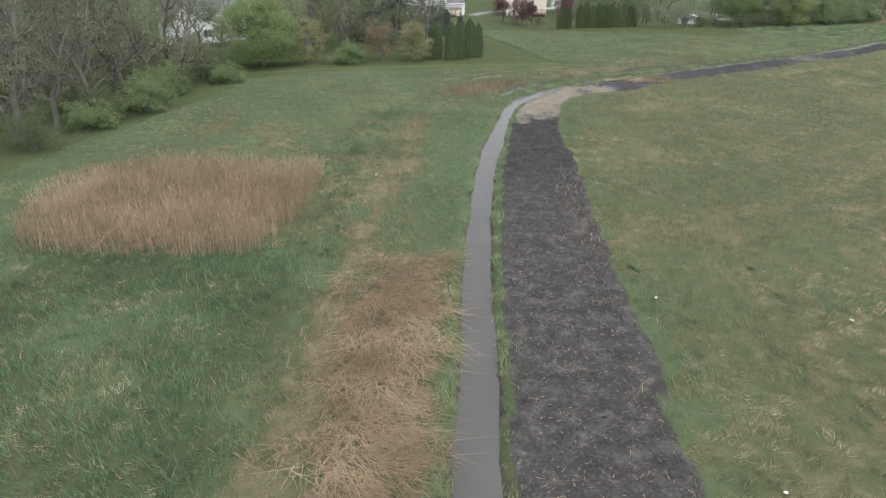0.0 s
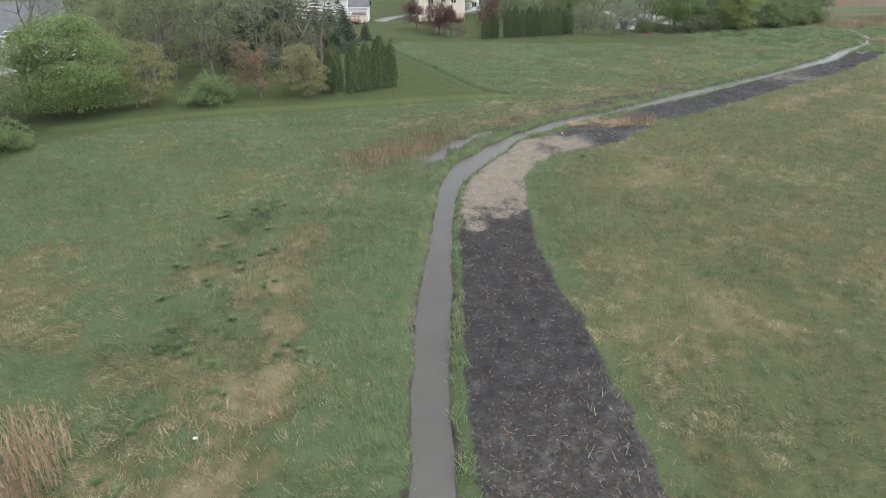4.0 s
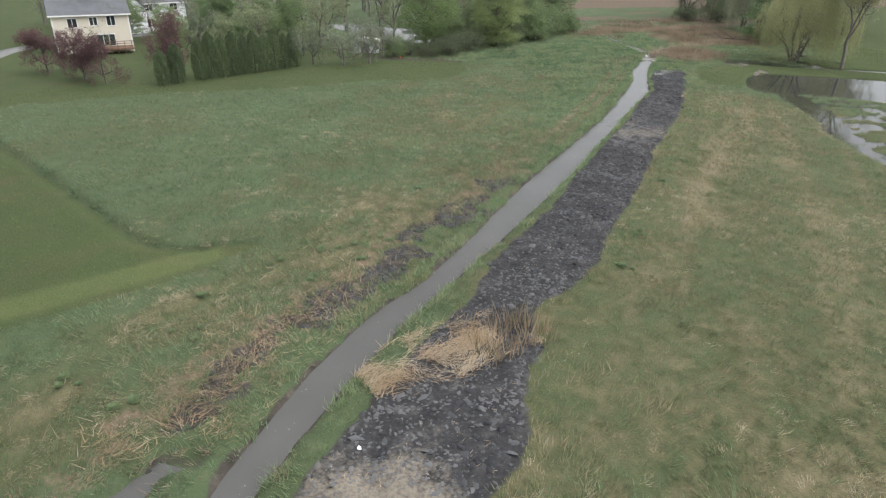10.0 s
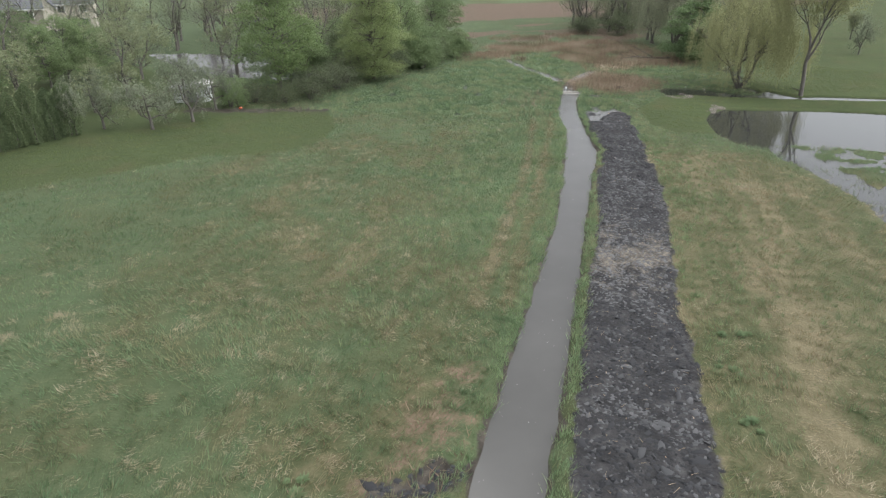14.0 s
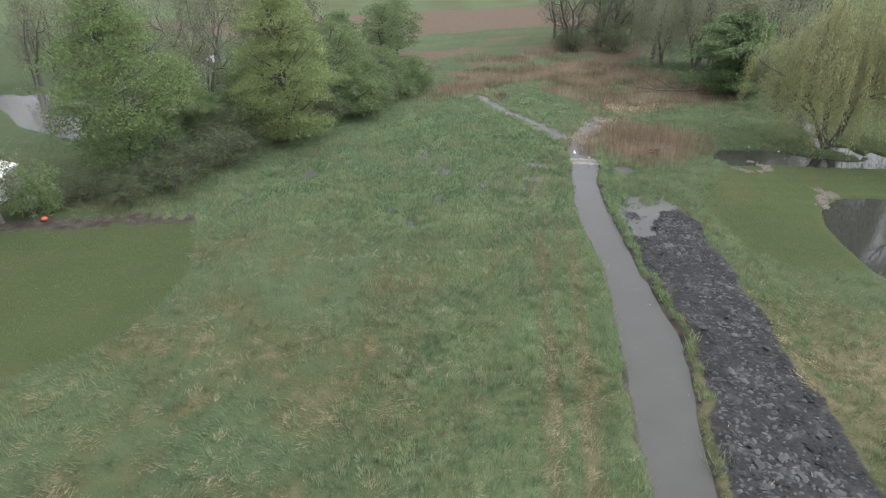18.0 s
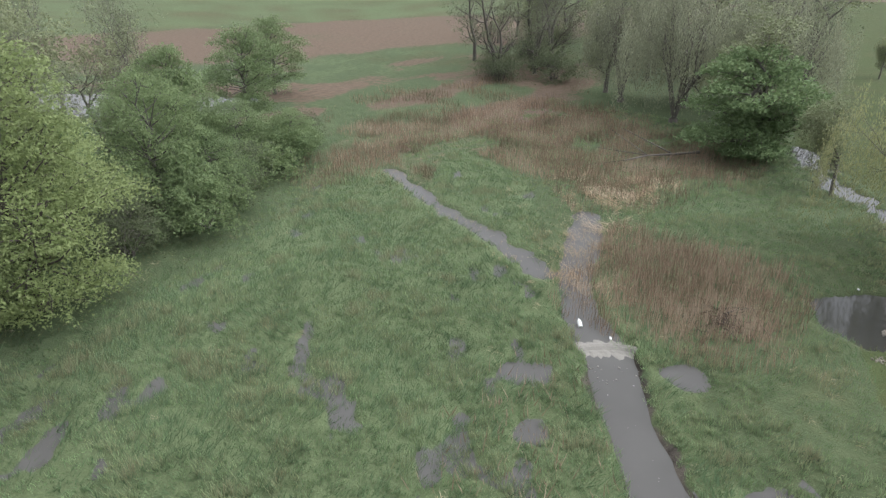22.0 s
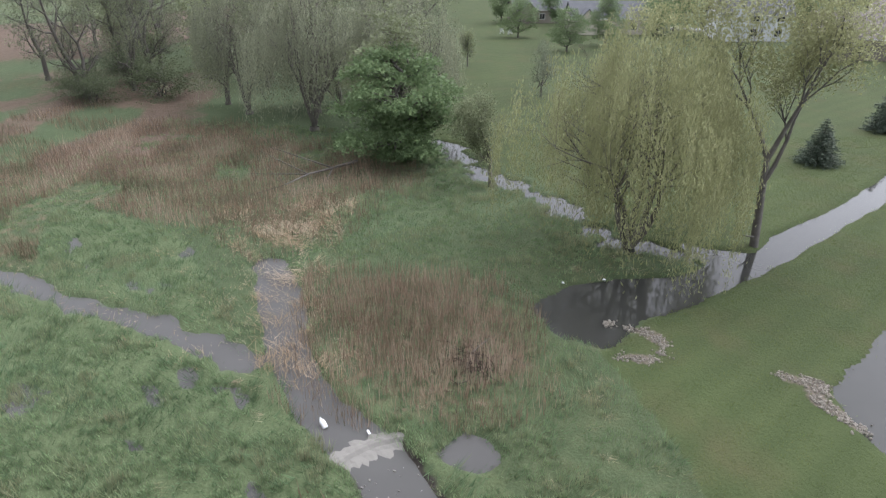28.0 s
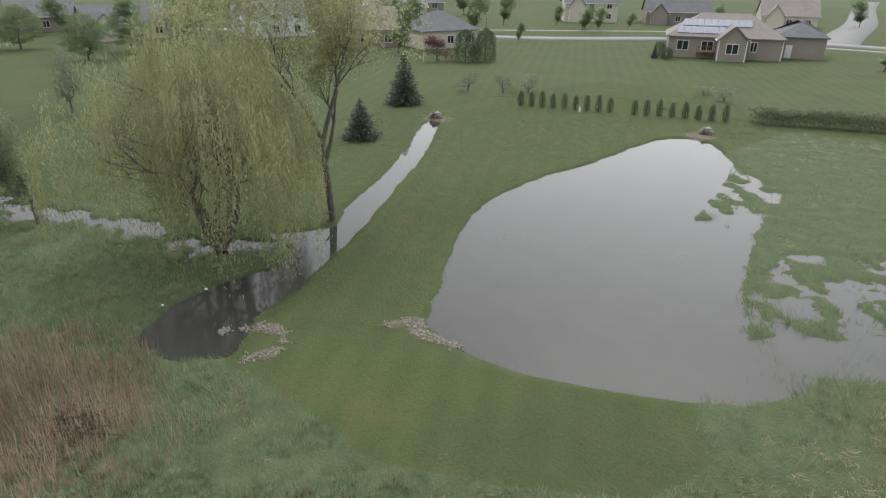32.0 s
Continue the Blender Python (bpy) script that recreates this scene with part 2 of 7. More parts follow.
def ground_fields(x, y):
    """Height of the ground and the share of each ground cover, over arrays of places."""
    f = {}
    wob = (grain(x, y, 1.1, 3) - 0.5) * 0.7
    near = (x > -60) & (x < 150) & (y > -60) & (y < 215)
    ditch = from_area(x, y, np.vstack([DITCH_LEFT, DITCH_RIGHT[::-1]])) + 0.35 * wob
    spoil = np.minimum(from_area(x, y, SPOIL_ONE), from_area(x, y, SPOIL_TWO))
    spoil = np.minimum(spoil, from_area(x, y, np.array([[20.6, 80.6], [22.8, 78.6], [23.4, 77.2], [25.6, 79.2], [27.4, 81.6], [25.6, 83.4], [23.2, 82]]))) + 0.9 * wob - 0.14
    f["mud"] = ramp(-spoil, -0.25, 0.25) * ramp(ditch + 0.5 * wob, 0.28, 0.55)
    f["tan"] = np.maximum(ramp(y + 8 * (grain(x, y, 1.6, 29) - 0.5), 58.2, 63) * (1 - ramp(0.75 * x + 0.25 * y + 9 * (grain(x, y, 2.6, 27) - 0.5), 28.5, 38)) * (y < 84),
                          0.5 * ramp(x + 0.9 * y + 6 * wob, 134, 141.5) * (1 - ramp(x + 0.9 * y + 6 * wob, 145, 151)) * (y > 84))
    f["tan"] = f["tan"] * f["mud"] * np.clip(0.28 + 1.3 * grain(x, y, 1.7, 33, 3), 0, 1)
    west, east = from_area(x, y, np.reshape(LAWN_WEST, (-1, 2))), from_area(x, y, np.reshape(LAWN_EAST, (-1, 2)))
    f["mown"] = ramp(-np.minimum(west, east) + 0.4 * wob, -0.15, 0.15)
    water = np.minimum(from_area(x, y, POND), from_area(x, y, CHANNEL))
    water = np.minimum(water, np.minimum(from_area(x, y, np.reshape(BACK_POND, (-1, 2))), from_area(x, y, np.reshape(BACK_POOL, (-1, 2)))))
    water = np.minimum(water, from_line(x, y, FLOOD_LINE) - 0.75 + 4 * wob) + 0.5 * wob
    flooded = ramp(-from_area(x, y, FLOODED) + wob, -0.5, 0.8)
    arm = ramp(-(from_line(x, y, FLOOD_ARM) - 1.5 + 1.5 * wob), -0.4, 0.5)
    flooded = np.maximum(flooded, 0.9 * ramp(-from_area(x, y, np.array([[93.6, 79.6], [92, 84], [89.6, 90], [86.8, 92], [86.4, 87], [88.4, 81.6]])) + wob, -0.4, 0.6))
    pools = from_line(x, y, POOLS) - 0.7 + 3.4 * wob
    f["bankmud"] = np.maximum.reduce([1 - ramp(ditch + 0.6 * wob, 0.02, 0.22), ramp(-(from_line(x, y, BANK_MUD) - 0.9 + 3.4 * wob), -0.2, 0.3) * ramp(grain(x, y, 1.5, 36, 3), 0.38, 0.56), 0.5 * ramp(-pools, -0.9, 0.1),
                                     ramp(-(from_line(x, y, curve([51, 146.6, 53.6, 144.4, 56.2, 141.8, 58.6, 140.2, 60.2, 138.4])) - 0.9 + 2.4 * wob), -0.2, 0.3)])
    marsh = ramp(-from_area(x, y, np.reshape(MARSH, (-1, 2))), -2.0, 3.0)
    island = ramp(-from_area(x, y, np.reshape(ISLAND, (-1, 2))) + wob, -0.5, 0.6)
    marsh = np.maximum(marsh, island)
    reedbed = np.maximum(ramp(-from_area(x, y, np.reshape(REED_BED, (-1, 2))) + 2 * wob, -1.0, 1.0), ramp(-from_area(x, y, np.reshape(CATTAILS, (-1, 2))) + wob, -0.6, 0.6))
    reedbed = reedbed * (1 - island)
    f["reedbed"], f["marsh"], f["island"] = reedbed, marsh, island
    f["reeds"] = ramp(-from_area(x, y, np.reshape(REEDS, (-1, 2))) + 1.5 * wob, -0.6, 0.8)
    # dry grass: drifts and tufts over the meadows, a strong band along the berm
    streak = grain((x * 0.82 + y * 0.57) * 0.08, y * 0.82 - x * 0.57, 1.1, 11)
    berm = from_line(x, y, curve([24, 62, 36, 80, 47, 88, 58, 96.5, 66, 102.5, 73, 108]))
    dry = ramp(grain(x, y, 7, 5, 4), 0.5, 0.8) * 0.22 + ramp(streak, 0.5, 0.8) * (0.06 + 0.17 * ramp(x - 0.4 * y, -14, -4))
    dry = dry + 0.2 * ramp(grain(x, y, 1.6, 13, 3), 0.46, 0.7) * (0.4 + 0.6 * ramp(x - 0.4 * y, -14, -4))
    dry = dry + (1 - ramp(berm, 2.0, 9.0)) * (0.08 + 0.22 * ramp(streak, 0.36, 0.7) + 0.18 * ramp(grain(x, y, 2.5, 16, 3), 0.4, 0.65)) * ramp(x, 34, 50)
    spring = ramp(x - np.interp(y, [0, 45, 60, 75, 85, 120], [7, 8.4, 9.6, 15, 26, 79]), 0, 3) * ramp(np.minimum(130 - y, 120 - x), 0, 6)
    dry = dry + 0.29 * spring
    rough = ramp(66 - y, 0, 8) * ramp(0.5 - x, 0, 2) * ramp(x, -27, -20)
    dry = dry + 0.42 * rough * (0.35 + 0.65 * ramp(y + 1.2 * x, 14, 30)) * ramp(grain(x, y, 2.2, 63, 3), 0.42, 0.68)
    path_west = from_line(x, y, curve([-5.5, 5, -4.6, 20, -4.4, 32, -3.4, 42, -2.6, 52, -2.4, 60]))
    dry = dry + (1 - ramp(path_west + 3 * wob, 0.2, 1.6)) * 0.55
    groove = from_line(x, y, TRACK_WEST) + 0.5 * wob
    dry = dry + 0.26 * (1 - ramp(np.abs(groove - 0.95), 0.2, 0.7)) * ramp(grain(x, y, 3, 15, 2), 0.3, 0.6)
    band = from_line(x, y, curve([8, 84, 14, 88.5, 22, 91, 30, 93.5, 38, 97.8, 44, 101.5]))
    dry = dry + (1 - ramp(band, 0.5, 1.8)) * 0.14
    ruts = np.minimum(from_line(x, y, curve([44, 101, 52.4, 106.7, 56.1, 109.3, 62.9, 114.1, 72.6, 121.7])), from_line(x, y, curve([45, 100.2, 53.2, 105.9, 56.9, 108.5, 63.7, 113.2, 73.8, 120.5])))
    dry = dry + (1 - ramp(ruts + 0.6 * wob, 0.12, 0.5)) * 0.3
    pile = from_area(x, y, curve([-3.6, 8, -4.6, 20, -4.4, 28, -2.2, 31, 0.3, 31.5, 0.5, 24, 0.0, 16, -0.2, 8]))
    sedge = from_line(x, y, curve([-1, 67, 3.4, 73.2, 8.5, 79, 13, 82.8, 19, 86.8, 26, 90.6, 34, 94.6, 40, 98]))
    f["sedge"] = ramp(-(sedge - 1.2 + 4 * wob), -0.6, 0.8)
    f["pile"] = ramp(-pile + wob, -0.4, 0.6)
    f["ruts"] = 1 - ramp(ruts + 0.5 * wob, 0.15, 0.5)
    rim = 1 - ramp(from_line(x, y, curve([8, 88, 26, 98, 40, 108, 48, 116, 56, 122, 60, 128])), 4, 12)
    dry = dry + 0.16 * rim * ramp(grain(x, y, 2.4, 19, 4), 0.44, 0.66) + 0.08 * ramp(grain(x, y, 9, 20, 3), 0.52, 0.68) * ramp(y - 0.6 * x, 58, 66) * ramp(135 - y, 0, 10)
    # rank dark green growth; this share also darkens the ground for shade among tall blades
    rank = ramp(-5 - x, 0, 3) * ramp(36 - y, 0, 8) * ramp(x, -34, -26) * (0.35 + 0.65 * ramp(grain(x, y, 3.0, 18, 3), 0.35, 0.6))
    weedy = from_line(x, y, curve([-8.2, 24, -7.6, 34, -6.9, 45, -6.0, 55, -4.8, 65])) + 2 * wob
    f["rank"] = np.maximum(rank, 0.8 * (1 - ramp(weedy, 0.4, 1.3)) * ramp(grain(x, y, 1.6, 14, 2), 0.35, 0.6))
    swale = from_line(x, y, curve([19.5, 94.2, 17, 94.8, 15, 96.4, 14, 99.5, 11.5, 109.5, 7.7, 123.9, 5.4, 130]))
    f["rank"] = np.maximum(f["rank"], 1 - ramp(swale, 0.3, 0.7))
    dry = dry * (1 - 0.3 * f["rank"])
    f["black"] = f["mud"] * np.maximum(ramp(y, 38, 47) * (1 - ramp(y, 60, 63)) * (x < 12), 0.85 * ramp(x, 15, 19))
    f["dry"] = np.clip(dry, 0, 1) * (1 - marsh * 0.9) * (1 - 0.8 * ramp(x + 0.2 * y, 92, 98) * ramp(146 - x, 0, 10))
    f["rust"] = ramp(y + 0.55 * x + 30 * (grain(x, y * 1.4, 14, 66, 3) - 0.5), 266, 276) * (1 - ramp(y + 0.55 * x + 16 * (grain(x, y, 16, 65, 3) - 0.5), 334, 342)) * ramp(x, 100, 118)
    f["rust"] = np.maximum(f["rust"], 0.85 * ramp(grain(x, y * 1.6, 9, 67, 4), 0.4, 0.6) * ramp(x, 98, 104) * ramp(168 - x, 0, 20) * ramp(y - 0.3 * x, 104, 112) * ramp(268 - y - 0.55 * x, 0, 10))
    f["rust"] = f["rust"] * (0.4 + 0.95 * grain(x, y * 1.4, 7, 68, 4))
    f["lush"] = np.maximum(marsh, (1 - ramp(np.abs(ditch - 1.0), 0.3, 1.4)) * (0.35 + 0.5 * ramp(x, 40, 60))) * (1 - f["mud"])
    f["lush"] = np.maximum(f["lush"], 0.75 * (1 - ramp(np.abs(from_line(x, y, DITCH_LEFT) - 3.5), 2, 6)) * ramp(x, 40, 54) * ramp(y - 0.7 * x, 62, 68) * (1 - f["ruts"]) * (1 - f["mud"]))
    # far field: the lighter lush colour also carries the paleness of distance haze
    f["lush"] = np.maximum(f["lush"], 0.9 * ramp(y + 0.55 * x, 338, 346))
    f["lush"] = np.maximum(f["lush"], 0.5 * ramp(grain(x, y * 1.5, 5, 69, 4), 0.3, 0.7) * ramp(x, 96, 102) * ramp(y - 0.3 * x, 108, 116))
    f["lush"] = np.maximum(f["lush"], 0.4 * ramp(-from_area(x, y, np.array([[84, 122], [90, 119], [96, 122], [101, 113], [112, 120], [124, 127], [128, 150], [104, 156], [98, 134], [86, 128]])), -1, 2))
    gravel = np.minimum(np.hypot(x - 118.3, y - 88), np.hypot(x - 99.8, y - 73.2))
    rings = np.minimum(from_line(x, y, curve([93.4, 118.2, 92.6, 117, 91.6, 116.5, 90.7, 117.2, 90.8, 118.4])), from_line(x, y, curve([89.7, 112.9, 89.2, 111.6, 88.4, 112.3, 87, 111.6])))
    f["stone"] = np.maximum(1 - ramp(gravel, 1.0, 1.7), 1 - ramp(rings + wob, 0.05, 0.4))
    # heights
    z = (grain(x, y, 7, 21) - 0.5) * 0.16 + (grain(x, y, 0.9, 22, 2) - 0.5) * 0.12
    z = z * (1 - 0.75 * f["mown"]) * (1 - 0.6 * marsh)
    clod = grain(x, y, 0.8, 31, 2)
    z = np.where(f["mud"] > 0, z * (1 - f["mud"]) + f["mud"] * (0.04 + 0.34 * (clod - 0.5)), z)
    z = z + 0.25 * f["bankmud"] * (grain(x, y, 0.7, 35, 2) - 0.55)
    hollow = ramp(grain(x * 0.8 + y * 0.6, (y * 0.8 - x * 0.6) * 1.8, 2.2, 41, 3), 0.63, 0.74) * ramp(marsh, 0.3, 0.8)
    z = z - 0.16 * hollow
    wet = ramp(-np.minimum(water, 5), -0.35, 0.5)
    z = z * (1 - wet) - 0.55 * wet
    bars = ramp(grain(x * 0.6 + y * 0.8, (y * 0.6 - x * 0.8) * 0.5, 0.9, 44, 3), 0.4, 0.6)
    f["flooded"] = flooded
    z = z * (1 - flooded) + flooded * (-0.22 + 0.2 * bars * (1 - arm))
    end_pool = from_area(x, y, np.array([[75.6, 117.6], [78.3, 120.3], [80.7, 121.6], [82.8, 119.8], [81.7, 118], [80.0, 118.2], [77.8, 117.6], [76.4, 116.7]])) + 0.8 * wob
    z = np.where(end_pool < 0.4, np.minimum(z, -0.24 * ramp(-end_pool, -0.3, 0.3) + 0.34 * (clod - 0.5)), z)
    for cx, cy, r in ((82.7, 128.9, 1.0), (85.5, 123.9, 1.1), (80.0, 127.3, 0.9)):
        z = z - 0.3 * (1 - ramp(np.hypot(x - cx, y - cy) + 2 * wob, 0.5 * r, 1.2 * r))
    z = z - 0.3 * ramp(-pools, -0.2, 0.3)
    upper = from_line(x, y, curve([86, 127.4, 88, 129.2, 91.4, 131, 95.5, 132.2, 98.5, 133.6])) - 0.8 + 0.8 * wob
    arms = np.minimum(from_line(x, y, curve([90.3, 132.2, 92.5, 136.2, 95, 142, 98.7, 148.8])), from_line(x, y, curve([92, 131.2, 95, 133.2, 101.6, 139.2]))) - 0.52 + 1.5 * wob
    z = z - 0.3 * ramp(-upper, -0.3, 0.3) - 0.22 * ramp(-arms, -0.3, 0.2) * (0.45 + 0.75 * ramp(y - 0.9 * x, 49.5, 51.5))
    f["tracks"] = ramp(-arms, -0.8, 0.0)
    z = np.where(ditch < 0.6, np.minimum(z, np.interp(ditch, [-0.6, 0.0, 0.25, 0.6], [-0.75, -0.27, -0.1, 0.05])), z)
    swale = from_line(x, y, curve([17, 94.8, 15, 96.4, 14, 99.5, 11.5, 109.5, 7.7, 123.9, 5.4, 130]))
    z = z - 0.18 * (1 - ramp(swale, 0.2, 0.8))
    z = z - 0.14 * (1 - ramp(groove, 0.15, 0.55))
    f["fresh"] = (1 - ramp(from_line(x, y, curve([-24, 84.8, -12.3, 89.2, -2.2, 90.8, 8.5, 92.6, 17, 93.7])) + 0.3 * wob, 0.7, 1.2)) * f["mown"]
    f["z"], f["ditch"], f["water"] = z * near, ditch, water
    return f


# ---- materials ----
def material(name, rough=0.9, specular=0.3):
    m = bpy.data.materials.new(name)
    m.use_nodes = True
    n, l = m.node_tree.nodes, m.node_tree.links
    b = n["Principled BSDF"]
    b.inputs["Roughness"].default_value = rough
    b.inputs["Specular IOR Level"].default_value = specular
    return m, n, l, b


def lumps(n, l, size, detail=4.0, where=None, stretch=None):
    """A noise of lumps of that size in metres, over the object's own or the given places."""
    t = n.new("ShaderNodeTexNoise")
    t.inputs["Scale"].default_value, t.inputs["Detail"].default_value = 1.0 / size, detail
    t.inputs["Roughness"].default_value = 0.6
    src = where or n.new("ShaderNodeTexCoord").outputs["Object"]
    if stretch:
        mp = n.new("ShaderNodeMapping")
        mp.inputs["Scale"].default_value = stretch[:3]
        mp.inputs["Rotation"].default_value = (0, 0, stretch[3] if len(stretch) > 3 else 0)
        l.new(src, mp.inputs["Vector"])
        src = mp.outputs["Vector"]
    l.new(src, t.inputs["Vector"])
    return t.outputs["Fac"]


def stops(n, l, value, *pairs):
    r = n.new("ShaderNodeValToRGB")
    e = r.color_ramp.elements
    while len(e) < len(pairs):
        e.new(0.5)
    for el, (at, c) in zip(e, pairs):
        el.position, el.color = at, (*c, 1) if len(c) == 3 else c
    l.new(value, r.inputs["Fac"])
    return r.outputs["Color"]


def blend(n, l, fac, a, b, mode="MIX"):
    mx = n.new("ShaderNodeMix")
    mx.data_type, mx.blend_type = "RGBA", mode
    for sock, v in ((mx.inputs[0], fac), (mx.inputs[6], a), (mx.inputs[7], b)):
        if isinstance(v, (int, float)):
            sock.default_value = v
        elif isinstance(v, tuple):
            sock.default_value = (*v, 1)
        else:
            l.new(v, sock)
    return mx.outputs[2]


def maths(n, l, op, a, b=0.0, c=0.0):
    m = n.new("ShaderNodeMath")
    m.operation = op
    for sock, v in zip(m.inputs, (a, b, c)):
        if isinstance(v, (int, float)):
            sock.default_value = v
        else:
            l.new(v, sock)
    return m.outputs[0]


def relief(n, l, b, height, strength=0.5, distance=0.05):
    bp = n.new("ShaderNodeBump")
    bp.inputs["Strength"].default_value, bp.inputs["Distance"].default_value = strength, distance
    l.new(height, bp.inputs["Height"])
    l.new(bp.outputs["Normal"], b.inputs["Normal"])


def plain(name, colour, rough=0.85, size=0.6, vary=0.25, bump=0.2, specular=0.3, metallic=0.0):
    """A painted, sawn or moulded surface with stains at two sizes."""
    m, n, l, b = material(name, rough, specular)
    b.inputs["Metallic"].default_value = metallic
    dark = tuple(c * (1 - vary) for c in colour)
    light = tuple(min(1, c * (1 + 0.6 * vary)) for c in colour)
    big, small = lumps(n, l, size), lumps(n, l, size * 0.09)
    c = stops(n, l, big, (0.3, dark), (0.7, light))
    c = blend(n, l, 0.35, c, stops(n, l, small, (0.3, dark), (0.7, light)))
    l.new(c, b.inputs["Base Color"])
    relief(n, l, b, small, bump, 0.01)
    return m


def leafy(name, low, high, rough=0.6, through=0.4):
    """Leaves or blades: each piece has a shade of its own, and lets some light through."""
    m, n, l, b = material(name, rough, 0.25)
    info = n.new("ShaderNodeNewGeometry")
    rnd = n.new("ShaderNodeObjectInfo")
    mix = maths(n, l, "ADD", maths(n, l, "MULTIPLY", info.outputs["Random Per Island"], 0.55), maths(n, l, "MULTIPLY", rnd.outputs["Random"], 0.45))
    c = stops(n, l, mix, (0.0, low), (1.0, high))
    l.new(c, b.inputs["Base Color"])
    # normals tilted skyward: added brightness for the crowns, and less speckle
    geo, up, mean = info, n.new("ShaderNodeVectorMath"), n.new("ShaderNodeVectorMath")
    up.operation, mean.operation = "ADD", "NORMALIZE"
    up.inputs[1].default_value = (0, 0, 1.6)
    l.new(geo.outputs["Normal"], up.inputs[0])
    l.new(up.outputs[0], mean.inputs[0])
    l.new(mean.outputs[0], b.inputs["Normal"])
    t = n.new("ShaderNodeBsdfTranslucent")
    l.new(c, t.inputs["Color"])
    ad = n.new("ShaderNodeMixShader")
    ad.inputs[0].default_value = through
    l.new(b.outputs[0], ad.inputs[1])
    l.new(t.outputs[0], ad.inputs[2])
    l.new(ad.outputs[0], n["Material Output"].inputs["Surface"])
    return m


def tinted(name, *pairs, rough=0.7, lift=2.0, through=0.45):
    """Blades and stems whose shade runs from the first to the last colour by their tint."""
    m, n, l, b = material(name, rough, 0.2)
    at = n.new("ShaderNodeAttribute")
    at.attribute_name = "tint"
    c = stops(n, l, at.outputs["Fac"], *pairs)
    l.new(c, b.inputs["Base Color"])
    # shading normals are tilted towards the sky, so upright pieces render as bright as the ground
    geo, up, mean = n.new("ShaderNodeNewGeometry"), n.new("ShaderNodeVectorMath"), n.new("ShaderNodeVectorMath")
    up.operation, mean.operation = "ADD", "NORMALIZE"
    up.inputs[1].default_value = (0, 0, lift)
    l.new(geo.outputs["Normal"], up.inputs[0])
    l.new(up.outputs[0], mean.inputs[0])
    l.new(mean.outputs[0], b.inputs["Normal"])
    t = n.new("ShaderNodeBsdfTranslucent")
    l.new(c, t.inputs["Color"])
    ad = n.new("ShaderNodeMixShader")
    ad.inputs[0].default_value = through
    l.new(b.outputs[0], ad.inputs[1])
    l.new(t.outputs[0], ad.inputs[2])
    l.new(ad.outputs[0], n["Material Output"].inputs["Surface"])
    return m


